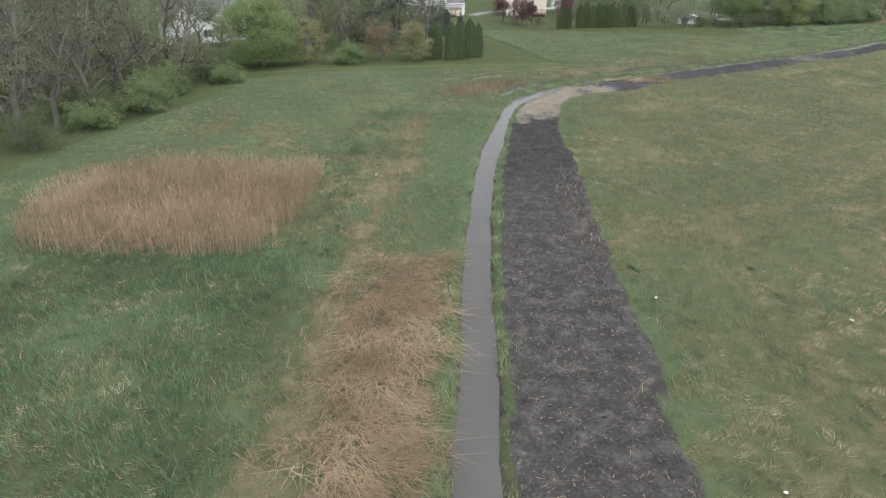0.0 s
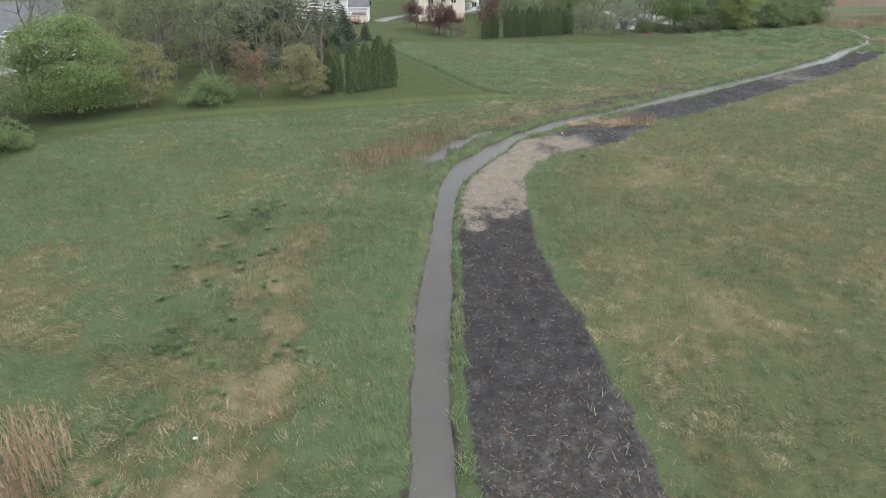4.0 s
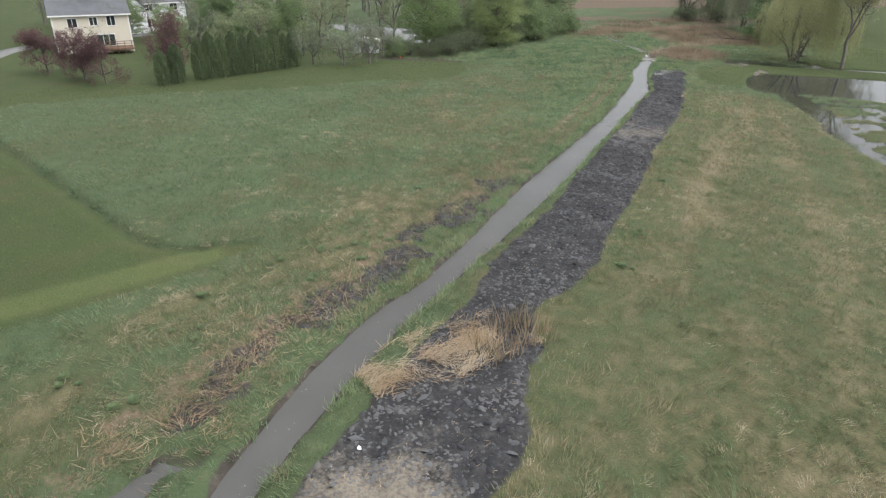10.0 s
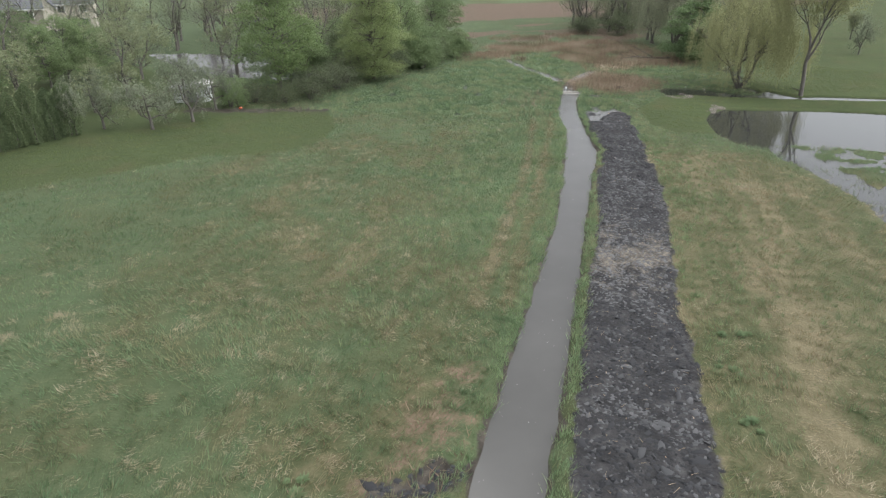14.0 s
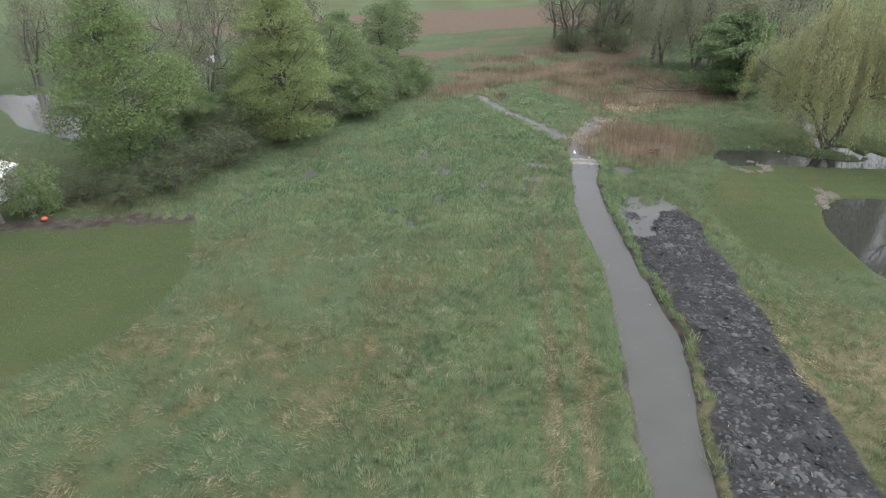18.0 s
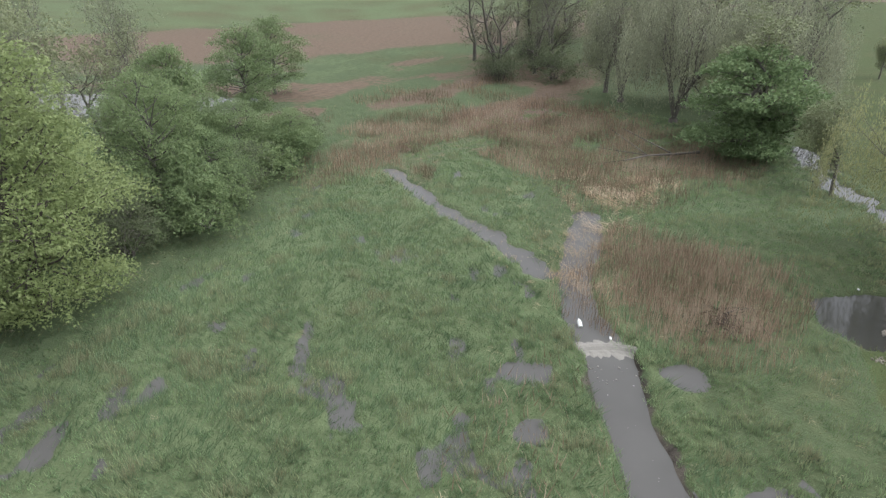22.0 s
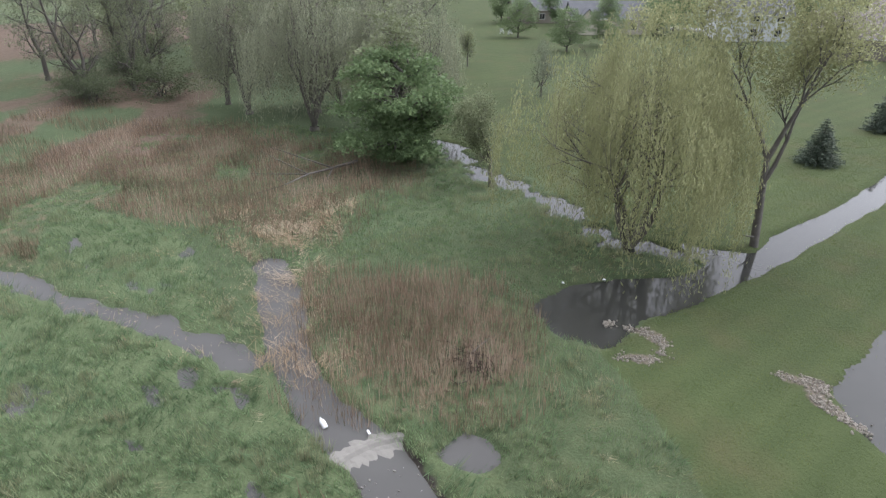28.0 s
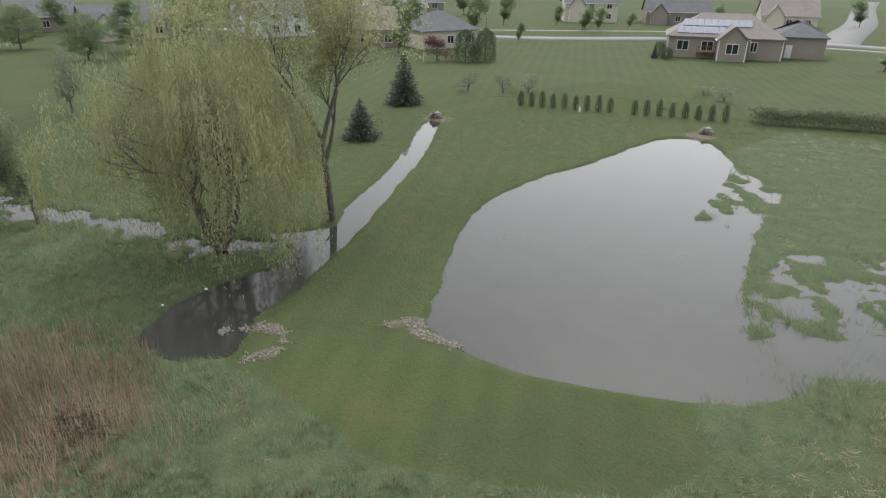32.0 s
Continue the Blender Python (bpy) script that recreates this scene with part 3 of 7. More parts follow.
def ground_material():
    m, n, l, b = material("ground", 0.95, 0.15)
    pos = n.new("ShaderNodeTexCoord").outputs["Object"]

    def share(name):
        a, s = n.new("ShaderNodeAttribute"), n.new("ShaderNodeSeparateColor")
        a.attribute_name = name
        l.new(a.outputs["Color"], s.inputs["Color"])
        return s.outputs["Red"], s.outputs["Green"], s.outputs["Blue"]

    mud, tan, mown = share("cover_a")
    dry, lush, rust = share("cover_b")
    reed, bank, stone = share("cover_c")
    fresh, rank, black = share("cover_d")
    fine, mid, wide = lumps(n, l, 0.12, 5, pos), lumps(n, l, 0.7, 5, pos), lumps(n, l, 6, 4, pos)
    streaks = lumps(n, l, 0.5, 5, pos, (1.0, 0.35, 1.0, 0.9))

    def edged(v, soft=0.18):
        e = maths(n, l, "MULTIPLY_ADD", maths(n, l, "SUBTRACT", mid, 0.5), 1.1, v)
        e = maths(n, l, "MULTIPLY_ADD", maths(n, l, "SUBTRACT", fine, 0.5), 0.5, e)
        r = n.new("ShaderNodeMapRange")
        r.interpolation_type = "SMOOTHSTEP"
        r.inputs["From Min"].default_value, r.inputs["From Max"].default_value = 0.5 - soft, 0.5 + soft
        l.new(e, r.inputs["Value"])
        return r.outputs["Result"]

    c = stops(n, l, mid, (0.25, GRASS[0]), (0.55, GRASS[1]), (0.8, GRASS[2]))
    c = blend(n, l, maths(n, l, "MULTIPLY", wide, 0.6), c, GRASS[1])
    # rank growth: darker green, with the tall grass's self-shadow put into the colour
    c = blend(n, l, edged(rank), c, stops(n, l, fine, (0.3, (0.036, 0.05, 0.025)), (0.7, (0.062, 0.082, 0.041))))
    c = blend(n, l, edged(lush), c, stops(n, l, fine, (0.3, LUSH[0]), (0.7, LUSH[1])))
    worn_in = n.new("ShaderNodeMapRange")
    worn_in.inputs["From Max"].default_value, worn_in.inputs["To Max"].default_value = 0.42, 0.85
    l.new(dry, worn_in.inputs["Value"])
    c = blend(n, l, worn_in.outputs["Result"], c, stops(n, l, mid, (0.3, OLIVE[0]), (0.7, OLIVE[1])))
    c = blend(n, l, edged(maths(n, l, "SUBTRACT", dry, 0.12), 0.35), c, stops(n, l, streaks, (0.3, STRAW[0]), (0.7, STRAW[1])))
    c = blend(n, l, edged(reed), c, stops(n, l, mid, (0.3, REED[0]), (0.7, REED[1])))
    c = blend(n, l, edged(rust), c, stops(n, l, mid, (0.3, (0.09, 0.07, 0.05)), (0.7, (0.155, 0.113, 0.085))))
    stripes = n.new("ShaderNodeTexWave")
    stripes.inputs["Scale"].default_value, stripes.inputs["Distortion"].default_value = 0.2, 0.6
    stripes.inputs["Detail Scale"].default_value = 0.3
    mp = n.new("ShaderNodeMapping")
    mp.inputs["Rotation"].default_value = (0, 0, radians(-40))
    l.new(pos, mp.inputs["Vector"])
    l.new(mp.outputs["Vector"], stripes.inputs["Vector"])
    xyz, east = n.new("ShaderNodeSeparateXYZ"), n.new("ShaderNodeMapRange")
    l.new(pos, xyz.inputs[0])
    east.inputs["From Min"].default_value, east.inputs["From Max"].default_value = 78.0, 84.0
    l.new(xyz.outputs["X"], east.inputs["Value"])
    cut = stops(n, l, wide, (0.3, MOWN[0]), (0.7, MOWN[1]))
    cut = blend(n, l, maths(n, l, "MULTIPLY", maths(n, l, "MULTIPLY", stripes.outputs["Fac"], east.outputs["Result"]), maths(n, l, "MULTIPLY", wide, 0.6)), cut, MOWN[2])
    cut = blend(n, l, 0.3, cut, stops(n, l, fine, (0.3, MOWN[0]), (0.7, MOWN[2])))
    worn = n.new("ShaderNodeMapRange")
    worn.inputs["From Min"].default_value, worn.inputs["From Max"].default_value, worn.inputs["To Max"].default_value = 0.5, 0.75, 0.55
    l.new(lumps(n, l, 3.5, 6, pos), worn.inputs["Value"])
    cut = blend(n, l, worn.outputs["Result"], cut, (0.095, 0.085, 0.045))
    cut = blend(n, l, maths(n, l, "MULTIPLY", fresh, 0.4), cut, FRESH)
    c = blend(n, l, edged(mown, 0.1), c, cut)
    soil = stops(n, l, mid, (0.35, SOIL[0]), (0.52, SOIL[1]), (0.7, SOIL[2]))
    soil = blend(n, l, 0.4, soil, stops(n, l, fine, (0.35, SOIL[0]), (0.75, SOIL[2])))
    soil = blend(n, l, maths(n, l, "MULTIPLY", black, 0.75), soil, stops(n, l, mid, (0.3, (0.02, 0.0205, 0.0225)), (0.55, (0.036, 0.0365, 0.039)), (0.8, (0.08, 0.081, 0.085))))
    c = blend(n, l, edged(bank), c, stops(n, l, mid, (0.33, (0.03, 0.026, 0.022)), (0.5, (0.058, 0.051, 0.043)), (0.7, (0.11, 0.098, 0.08))))
    pale = stops(n, l, fine, (0.34, tuple(0.4 * v for v in SAND[0])), (0.47, SAND[0]), (0.72, SAND[1]))
    pale = blend(n, l, 0.4, pale, stops(n, l, mid, (0.36, SAND[0]), (0.7, SAND[1])))
    soil = blend(n, l, edged(tan, 0.3), soil, pale)
    c = blend(n, l, edged(mud), c, soil)
    c = blend(n, l, edged(stone), c, stops(n, l, fine, (0.3, (0.07, 0.06, 0.047)), (0.7, (0.2, 0.175, 0.14))))
    l.new(c, b.inputs["Base Color"])
    relief(n, l, b, maths(n, l, "ADD", fine, mid), 0.6, 0.06)
    return m


GRASS = ((0.05, 0.073, 0.036), (0.072, 0.099, 0.05), (0.1, 0.12, 0.064))
OLIVE = ((0.056, 0.065, 0.03), (0.092, 0.09, 0.046))
LUSH = ((0.07, 0.095, 0.047), (0.118, 0.152, 0.076))
STRAW = ((0.11, 0.1, 0.058), (0.19, 0.162, 0.1))
REED = ((0.11, 0.08, 0.055), (0.19, 0.14, 0.1))
MOWN = ((0.044, 0.06, 0.025), (0.058, 0.079, 0.031), (0.088, 0.11, 0.046))
FRESH = (0.125, 0.15, 0.058)
SOIL = ((0.0225, 0.0215, 0.021), (0.046, 0.0435, 0.0415), (0.126, 0.12, 0.113))
SAND = ((0.165, 0.145, 0.117), (0.26, 0.23, 0.188))


def water_material(name, colour, rough, ripple, gloss=0.5):
    m, n, l, b = material(name, rough, gloss)
    b.inputs["IOR"].default_value = 1.33
    c = stops(n, l, lumps(n, l, 3.0), (0.3, tuple(v * 0.85 for v in colour)), (0.7, colour))
    l.new(c, b.inputs["Base Color"])
    relief(n, l, b, lumps(n, l, 0.35, 3), ripple, 0.01)
    return m


GROUND = ground_material()
DITCH_WATER = water_material("muddy ditch water", (0.1, 0.0985, 0.094), 0.16, 0.12, 0.32)
POND_WATER = water_material("pond water", (0.042, 0.043, 0.039), 0.05, 0.04)
BARK = plain("bark", (0.16, 0.148, 0.132), 0.95, 0.5, 0.45, 0.8)
BARK_PALE = plain("grey bark", (0.13, 0.115, 0.10), 0.95, 0.5, 0.4, 0.8)
BLADES = tinted("grass blades", (0.0, (0.09, 0.15, 0.072)), (0.1, (0.15, 0.245, 0.132)), (0.3, (0.203, 0.283, 0.152)), (0.5, (0.25, 0.262, 0.142)), (0.8, (0.33, 0.28, 0.175)), (1.0, (0.54, 0.475, 0.355)), lift=3.0)
MARSH_BLADES = tinted("marsh grass blades", (0.0, (0.15, 0.235, 0.116)), (0.35, (0.293, 0.4, 0.21)), (0.62, (0.37, 0.4, 0.24)), (0.8, (0.3, 0.26, 0.16)), (1.0, (0.45, 0.39, 0.28)), lift=3.5)
LAWN_BLADES = tinted("lawn blades", (0.0, (0.135, 0.18, 0.072)), (0.4, (0.168, 0.213, 0.086)), (0.75, (0.205, 0.228, 0.11)), (1.0, (0.22, 0.2, 0.12)), lift=3.0)
STEMS = tinted("dry stems", (0.0, (0.13, 0.13, 0.07)), (0.4, (0.29, 0.225, 0.145)), (0.75, (0.46, 0.34, 0.225)), (1.0, (0.56, 0.47, 0.35)))
RUSSET = tinted("dead cattail blades", (0.0, (0.10, 0.125, 0.065)), (0.35, (0.22, 0.16, 0.11)), (0.7, (0.335, 0.245, 0.175)), (1.0, (0.52, 0.42, 0.315)))
CLODS = tinted("clods of soil", (0.0, SOIL[0]), (0.35, SOIL[1]), (0.7, SOIL[2]), (0.85, SAND[0]), (1.0, SAND[1]), rough=0.95, lift=0.5, through=0.0)
GREY_CLODS = tinted("clods of grey soil", (0.0, (0.02, 0.0205, 0.0225)), (0.35, (0.044, 0.045, 0.048)), (0.66, (0.135, 0.136, 0.138)), (0.85, SAND[0]), (1.0, SAND[1]), rough=0.9, lift=0.5, through=0.0)
LEAF_FRESH = leafy("fresh leaves", (0.22, 0.285, 0.115), (0.37, 0.435, 0.19))
LEAF_MID = leafy("leaves", (0.135, 0.2, 0.092), (0.24, 0.315, 0.145))
LEAF_DARK = leafy("dark leaves", (0.105, 0.165, 0.08), (0.2, 0.27, 0.135))
LEAF_WILLOW = leafy("willow leaves", (0.31, 0.33, 0.16), (0.45, 0.455, 0.235))
LEAF_BUD = leafy("budding twigs", (0.15, 0.175, 0.105), (0.235, 0.26, 0.16))
LEAF_GREY = leafy("grey-olive willow twigs", (0.23, 0.25, 0.165), (0.34, 0.36, 0.24))
LEAF_YELLOW = leafy("yellow-olive flowers and leaves", (0.2, 0.2, 0.1), (0.31, 0.31, 0.155))
LEAF_THICKET = leafy("thicket leaves", (0.085, 0.11, 0.06), (0.16, 0.19, 0.1))
LEAF_IVY = leafy("ivy leaves", (0.13, 0.2, 0.09), (0.25, 0.34, 0.155))
LEAF_SPRING = leafy("spring green leaves", (0.15, 0.22, 0.085), (0.28, 0.365, 0.15))
LEAF_OLIVE = leafy("olive young leaves", (0.18, 0.21, 0.115), (0.3, 0.335, 0.185))
LEAF_RED = leafy("dark red leaves", (0.09, 0.05, 0.055), (0.19, 0.11, 0.105))
LEAF_RUST = leafy("rusty young leaves", (0.2, 0.15, 0.095), (0.31, 0.24, 0.155))
LEAF_PALE = leafy("pale blossom and leaves", (0.14, 0.17, 0.10), (0.30, 0.33, 0.24))
NEEDLES = leafy("spruce needles", (0.05, 0.074, 0.05), (0.118, 0.152, 0.108), 0.6, 0.15)
SCALES = leafy("arborvitae scales", (0.055, 0.088, 0.04), (0.145, 0.19, 0.086), 0.6, 0.15)

# ---- the ground: one sheet to the horizon ----
CELL = 0.34
CORE_X, CORE_Y = (-36.0, 122.0), (6.0, 168.0)


def spaced(lo, hi, far):
    mid = np.arange(lo, hi + 1e-6, CELL)
    steps = CELL * 1.10 ** np.arange(1, 200)
    out = np.cumsum(steps)
    out = out[: np.searchsorted(out, far) + 1]
    return np.concatenate([lo - out[::-1], mid, mid[-1] + out])


GX, GY = spaced(*CORE_X, 3000), spaced(*CORE_Y, 3000)
MX, MY = np.meshgrid(GX, GY)
FIELD = ground_fields(MX, MY)


def at_place(key, x, y):
    """A field's value at any place of the plan."""
    i = np.clip(np.searchsorted(GX, x) - 1, 0, len(GX) - 2)
    j = np.clip(np.searchsorted(GY, y) - 1, 0, len(GY) - 2)
    u, v = np.clip((x - GX[i]) / (GX[i + 1] - GX[i]), 0, 1), np.clip((y - GY[j]) / (GY[j + 1] - GY[j]), 0, 1)
    g = FIELD[key]
    return (g[j, i] * (1 - u) + g[j, i + 1] * u) * (1 - v) + (g[j + 1, i] * (1 - u) + g[j + 1, i + 1] * u) * v


def height(x, y):
    return float(at_place("z", np.array([float(x)]), np.array([float(y)]))[0])


def cover(*keys):
    return np.stack([np.clip(FIELD[k], 0, 1).ravel() for k in keys] + [np.ones(MX.size)], 1)


rows_n, cols_n = MX.shape
idx = np.arange(MX.size).reshape(rows_n, cols_n)
quads = np.stack([idx[:-1, :-1], idx[:-1, 1:], idx[1:, 1:], idx[1:, :-1]], -1).reshape(-1, 4)
FIELD["reedtone"] = np.maximum.reduce([0.4 * FIELD["reedbed"], 0.75 * FIELD["reeds"], 0.45 * FIELD["pile"], 0.5 * FIELD["sedge"]])
structure("ground", mesh_of("ground", np.stack([MX, MY, FIELD["z"]], -1).reshape(-1, 3), quads, smooth=True,
                            cover_a=cover("mud", "tan", "mown"), cover_b=cover("dry", "lush", "rust"), cover_c=cover("reedtone", "bankmud", "stone"), cover_d=cover("fresh", "rank", "black")),
          GROUND, "wet spring meadow with mown lawns, dark dredged soil and marsh", "ground")


def sheet(x0, x1, y0, y1, z):
    return mesh_of("sheet", [(x0, y0, z), (x1, y0, z), (x1, y1, z), (x0, y1, z)], [(0, 1, 2, 3)])


def ribbon(a, b, z):
    n = min(len(a), len(b))
    a = a[np.linspace(0, len(a) - 1, n).round().astype(int)]
    b = b[np.linspace(0, len(b) - 1, n).round().astype(int)]
    out = (a - b) / np.linalg.norm(a - b, axis=1)[:, None] * 0.5
    v = np.vstack([np.c_[a + out, np.full(n, z)], np.c_[b - out, np.full(n, z)]])
    i = np.arange(n - 1)
    return mesh_of("ribbon", v, np.stack([i, i + n, i + n + 1, i + 1], 1))


structure("ditch_water", ribbon(DITCH_LEFT, DITCH_RIGHT, -0.27), DITCH_WATER, "grey-brown muddy water standing in the drainage ditch", "water")
def pool(name, outline, z, material, label):
    bm, me = bmesh.new(), bpy.data.meshes.new(name)
    bm.faces.new([bm.verts.new((x, y, z)) for x, y in np.reshape(outline, (-1, 2))])
    bmesh.ops.recalc_face_normals(bm, faces=bm.faces[:])
    if bm.faces[:][0].normal.z < 0:
        bmesh.ops.reverse_faces(bm, faces=bm.faces[:])
    bm.to_mesh(me)
    bm.free()
    structure(name, me, material, label, "water")


pool("pond_water", [52, 68, 126, 68, 126, 128, 98.5, 126, 90, 119.4, 87.5, 114.5, 78.5, 109.5, 66, 95, 52, 79], -0.12, POND_WATER, "still pond water reflecting the overcast sky")
pool("marsh_water", [58, 140, 66, 126, 73.5, 122.4, 79.5, 126.4, 85.0, 129.2, 85.1, 128.8, 86.0, 127.5, 86.75, 126.2, 87.6, 127.2, 99, 131, 112, 145, 114, 206, 50, 206, 54, 150], -0.12, DITCH_WATER, "shallow grey water between marsh grasses")
pool("spoil_end_pool", [75.0, 117.3, 77.4, 119.8, 80.3, 122.4, 83.4, 120, 81.8, 117.2, 76.8, 116.0], -0.16, DITCH_WATER, "muddy puddle at the end of the spoil strip")
pool("reed_pool", [85.5 + 1.5 * math.cos(0.785 * k) if i == 0 else 123.9 + 1.5 * math.sin(0.785 * k) for k in range(8) for i in range(2)], -0.16, DITCH_WATER, "muddy pool among cattails")
pool("bank_pool_water", [4.3, 71, 6, 70.8, 8.4, 74, 13.6, 79.6, 12, 81.4, 7.5, 77.5], -0.2, DITCH_WATER, "narrow muddy pools beside the ditch")


# ---- grasses, reeds and clods ----
def blades(x, y, z, tall, lean, wide, tint, rng, aim=None):
    """Thin three-cornered blades from arrays: foot, height, lean in metres, width, tint."""
    n = len(x)
    a, h = rng.uniform(0, 2 * np.pi, n), rng.uniform(0, 2 * np.pi, n)
    if aim is not None:
        a = aim + rng.normal(0, 0.8, n)
    foot = np.stack([x, y, z], 1)
    side = np.stack([np.cos(h), np.sin(h), 0 * h], 1) * (wide / 2)[:, None]
    tip = foot + np.stack([np.cos(a) * lean, np.sin(a) * lean, tall], 1)
    v = np.stack([foot - side, foot + side, tip], 1).reshape(-1, 3)
    i = np.arange(n)[:, None] * 3
    return v, np.concatenate([i, i + 1, i + 2], 1), np.repeat(tint, 3)


def scatter(rng, count, x0, x1, y0, y1):
    return rng.uniform(x0, x1, count), rng.uniform(y0, y1, count)


TRACK = curve([v for row in PATH[::3] for v in row[1:3]], 4.0)


def meadow(count, seed):
    rng = np.random.default_rng(seed)
    x, y = scatter(rng, count, -36, 122, 8, 168)
    d = from_line(x, y, TRACK)
    keep = rng.uniform(0, 1, len(x)) < np.clip(1.25 - d / 46, 0.07, 1)
    x, y = x[keep], y[keep]
    f = {k: at_place(k, x, y) for k in ("mud", "mown", "dry", "lush", "z", "ditch", "bankmud", "reedbed", "pile", "stone", "ruts", "rank")}
    keep = (f["mud"] < 0.45) & (f["mown"] < 0.5) & (f["ditch"] > 0.06) & ((f["z"] > -0.16) | ((f["z"] > -0.235) & (rng.uniform(0, 1, len(x)) < 0.55))) & (f["stone"] < 0.5)
    keep &= rng.uniform(0, 1, len(x)) > 0.75 * f["bankmud"] * (f["ditch"] > 0.6) + 0.35 * f["reedbed"] + 0.3 * f["pile"]
    x, y, f = x[keep], y[keep], {k: v[keep] for k, v in f.items()}
    clump = ramp(grain(x, y, 1.1, 51, 3), 0.3, 0.7)
    k = 4
    rep = lambda v: np.repeat(v, k)  # noqa: E731
    n = len(x) * k
    tall = rep(0.08 + 0.2 * clump + 0.1 * f["lush"] + 0.12 * f["rank"]) * rng.uniform(0.6, 1.4, n)
    patch = ramp(grain(x, y, 0.9, 53, 3), 0.55, 0.72)
    tint = rep(0.06 + 0.22 * grain(x, y, 4, 57) + 0.24 * grain(x, y, 0.8, 58, 2) + 0.33 * f["dry"] + 0.4 * f["ruts"] + 0.34 * patch * (1 - 0.6 * f["lush"]) * (0.35 + f["dry"]) - 0.2 * f["lush"] - 0.25 * f["rank"]) + rng.normal(0, 0.14, n)
    v, t, c = blades(rep(x) + rng.normal(0, 0.09, n), rep(y) + rng.normal(0, 0.09, n), rep(f["z"]) - 0.02, tall, 0.03 + tall * rng.uniform(0.3, 1.1, n), np.full(n, 0.03) * rng.uniform(0.6, 1.4, n), np.clip(tint, 0, 1), rng, rep(9 * grain(x, y, 5.0, 59, 2)))
    return mesh_of("meadow_grass", v, t, tint=c)


stuff("meadow_grass", meadow(480000, 5), BLADES, "long spring grass with drifts of straw-coloured old growth", "grass")


def along(points, wide):
    """The outline of a band of that width along a line."""
    line = curve(points, 1.5)
    d = np.gradient(line, axis=0)
    off = np.stack([-d[:, 1], d[:, 0]], 1) / np.linalg.norm(d, axis=1)[:, None] * wide / 2
    return np.vstack([line + off, (line - off)[::-1]])


def stand(area, count, low, high, seed, material, name, label, lean=0.12, wide=0.035, tint=(0.5, 0.2), plume=True, keep_out=None, gaps=0.0, mottle=1.0, ragged=1.6):
    """Upright stems over an area, some with a plume at the tip."""
    rng = np.random.default_rng(seed)
    area = np.reshape(area, (-1, 2))
    lo, hi = area.min(0), area.max(0)
    x, y = scatter(rng, count, lo[0], hi[0], lo[1], hi[1])
    d = from_area(x, y, area, 3) + (grain(x, y, 1.5, seed) - 0.5) * 2.2
    keep = (d < rng.uniform(-ragged, 0.9, len(x))) & (at_place("ditch", x, y) > 0.2) & (grain(x, y, 4.5, seed + 5) > gaps)
    if keep_out:
        keep &= (at_place(keep_out, x, y) < 0.4) & (at_place("island", x, y) < 0.4)
    x, y = x[keep], y[keep]
    n = len(x)
    z = at_place("z", x, y)
    tall = rng.uniform(low, high, n) * (1 - 0.25 * mottle + 0.5 * mottle * grain(x, y, 2.2, seed + 1))
    shade = np.clip(tint[0] + (grain(x, y, 2.8, seed + 2) - 0.5) * 1.5 * mottle + rng.normal(0, tint[1], n), 0, 1)
    v, t, c = blades(x, y, z - 0.03, tall, tall * rng.uniform(0.3, 1.6, n) * lean, np.full(n, wide), shade, rng)
    if plume:
        px, py = v.reshape(-1, 3, 3)[:, 2, 0], v.reshape(-1, 3, 3)[:, 2, 1]
        v2, t2, c2 = blades(px, py, v[2::3, 2] - 0.3, np.full(n, 0.3), np.full(n, 0.1), np.full(n, 0.045), np.clip(shade - 0.05, 0, 1), rng)
        v, t, c = np.vstack([v, v2]), np.vstack([t, t2 + len(v)]), np.concatenate([c, c2])
    return stuff(name, mesh_of(name, v, t, tint=c), material, label, "reeds")


stand(REEDS, 38000, 0.9, 1.75, 61, STEMS, "common_reeds", "dense stand of dry orange-brown common reed", 0.11, 0.022, (0.66, 0.16), mottle=0.4, ragged=2.4)
stand(REED_BED, 60000, 0.4, 1.0, 62, RUSSET, "reed_bed", "russet dead reeds and cattails over the marsh", 0.22, 0.032, (0.6, 0.2), False, "tracks", 0.34)
stand([104, 157, 110, 167, 122, 170, 134, 166, 139, 160, 133, 149, 127, 148, 117, 156], 12000, 0.4, 1.0, 64, RUSSET, "far_reeds", "russet reed clumps in the wet meadow beyond", 0.25, 0.04, (0.42, 0.2), False, gaps=0.56)
stand(CATTAILS, 15000, 0.4, 1.05, 63, RUSSET, "cattails", "standing dead cattails beside the washed-out bank", 0.16, 0.028, (0.7, 0.24), False, gaps=0.28, mottle=0.6)
stand([70, 121.5, 75, 120.6, 79, 124.4, 83.5, 127.6, 84, 130.4, 79, 129.4, 74, 126], 1700, 0.3, 0.75, 91, RUSSET, "bank_cattails", "straw-coloured dead cattails in the marsh grass", 0.35, 0.045, (0.7, 0.2), False, gaps=0.45)
stand(along([-5.2, 14, -4.6, 28, -3.6, 42, -2.6, 52, -2.2, 60, 0.5, 66], 2.6), 13000, 0.15, 0.5, 92, STEMS, "path_stalks", "straw-coloured stalks along an old mown track", 0.7, 0.035, (0.6, 0.2), False, gaps=0.42)
stand(along([7.2, 10, 7.5, 16, 8.1, 20, 8.5, 30, 9, 38, 9.8, 46], 1.0), 2600, 0.15, 0.45, 94, STEMS, "spoil_edge_straw", "straw-coloured grass along the edge of the spoil", 0.7, 0.03, (0.62, 0.2), False, gaps=0.4)
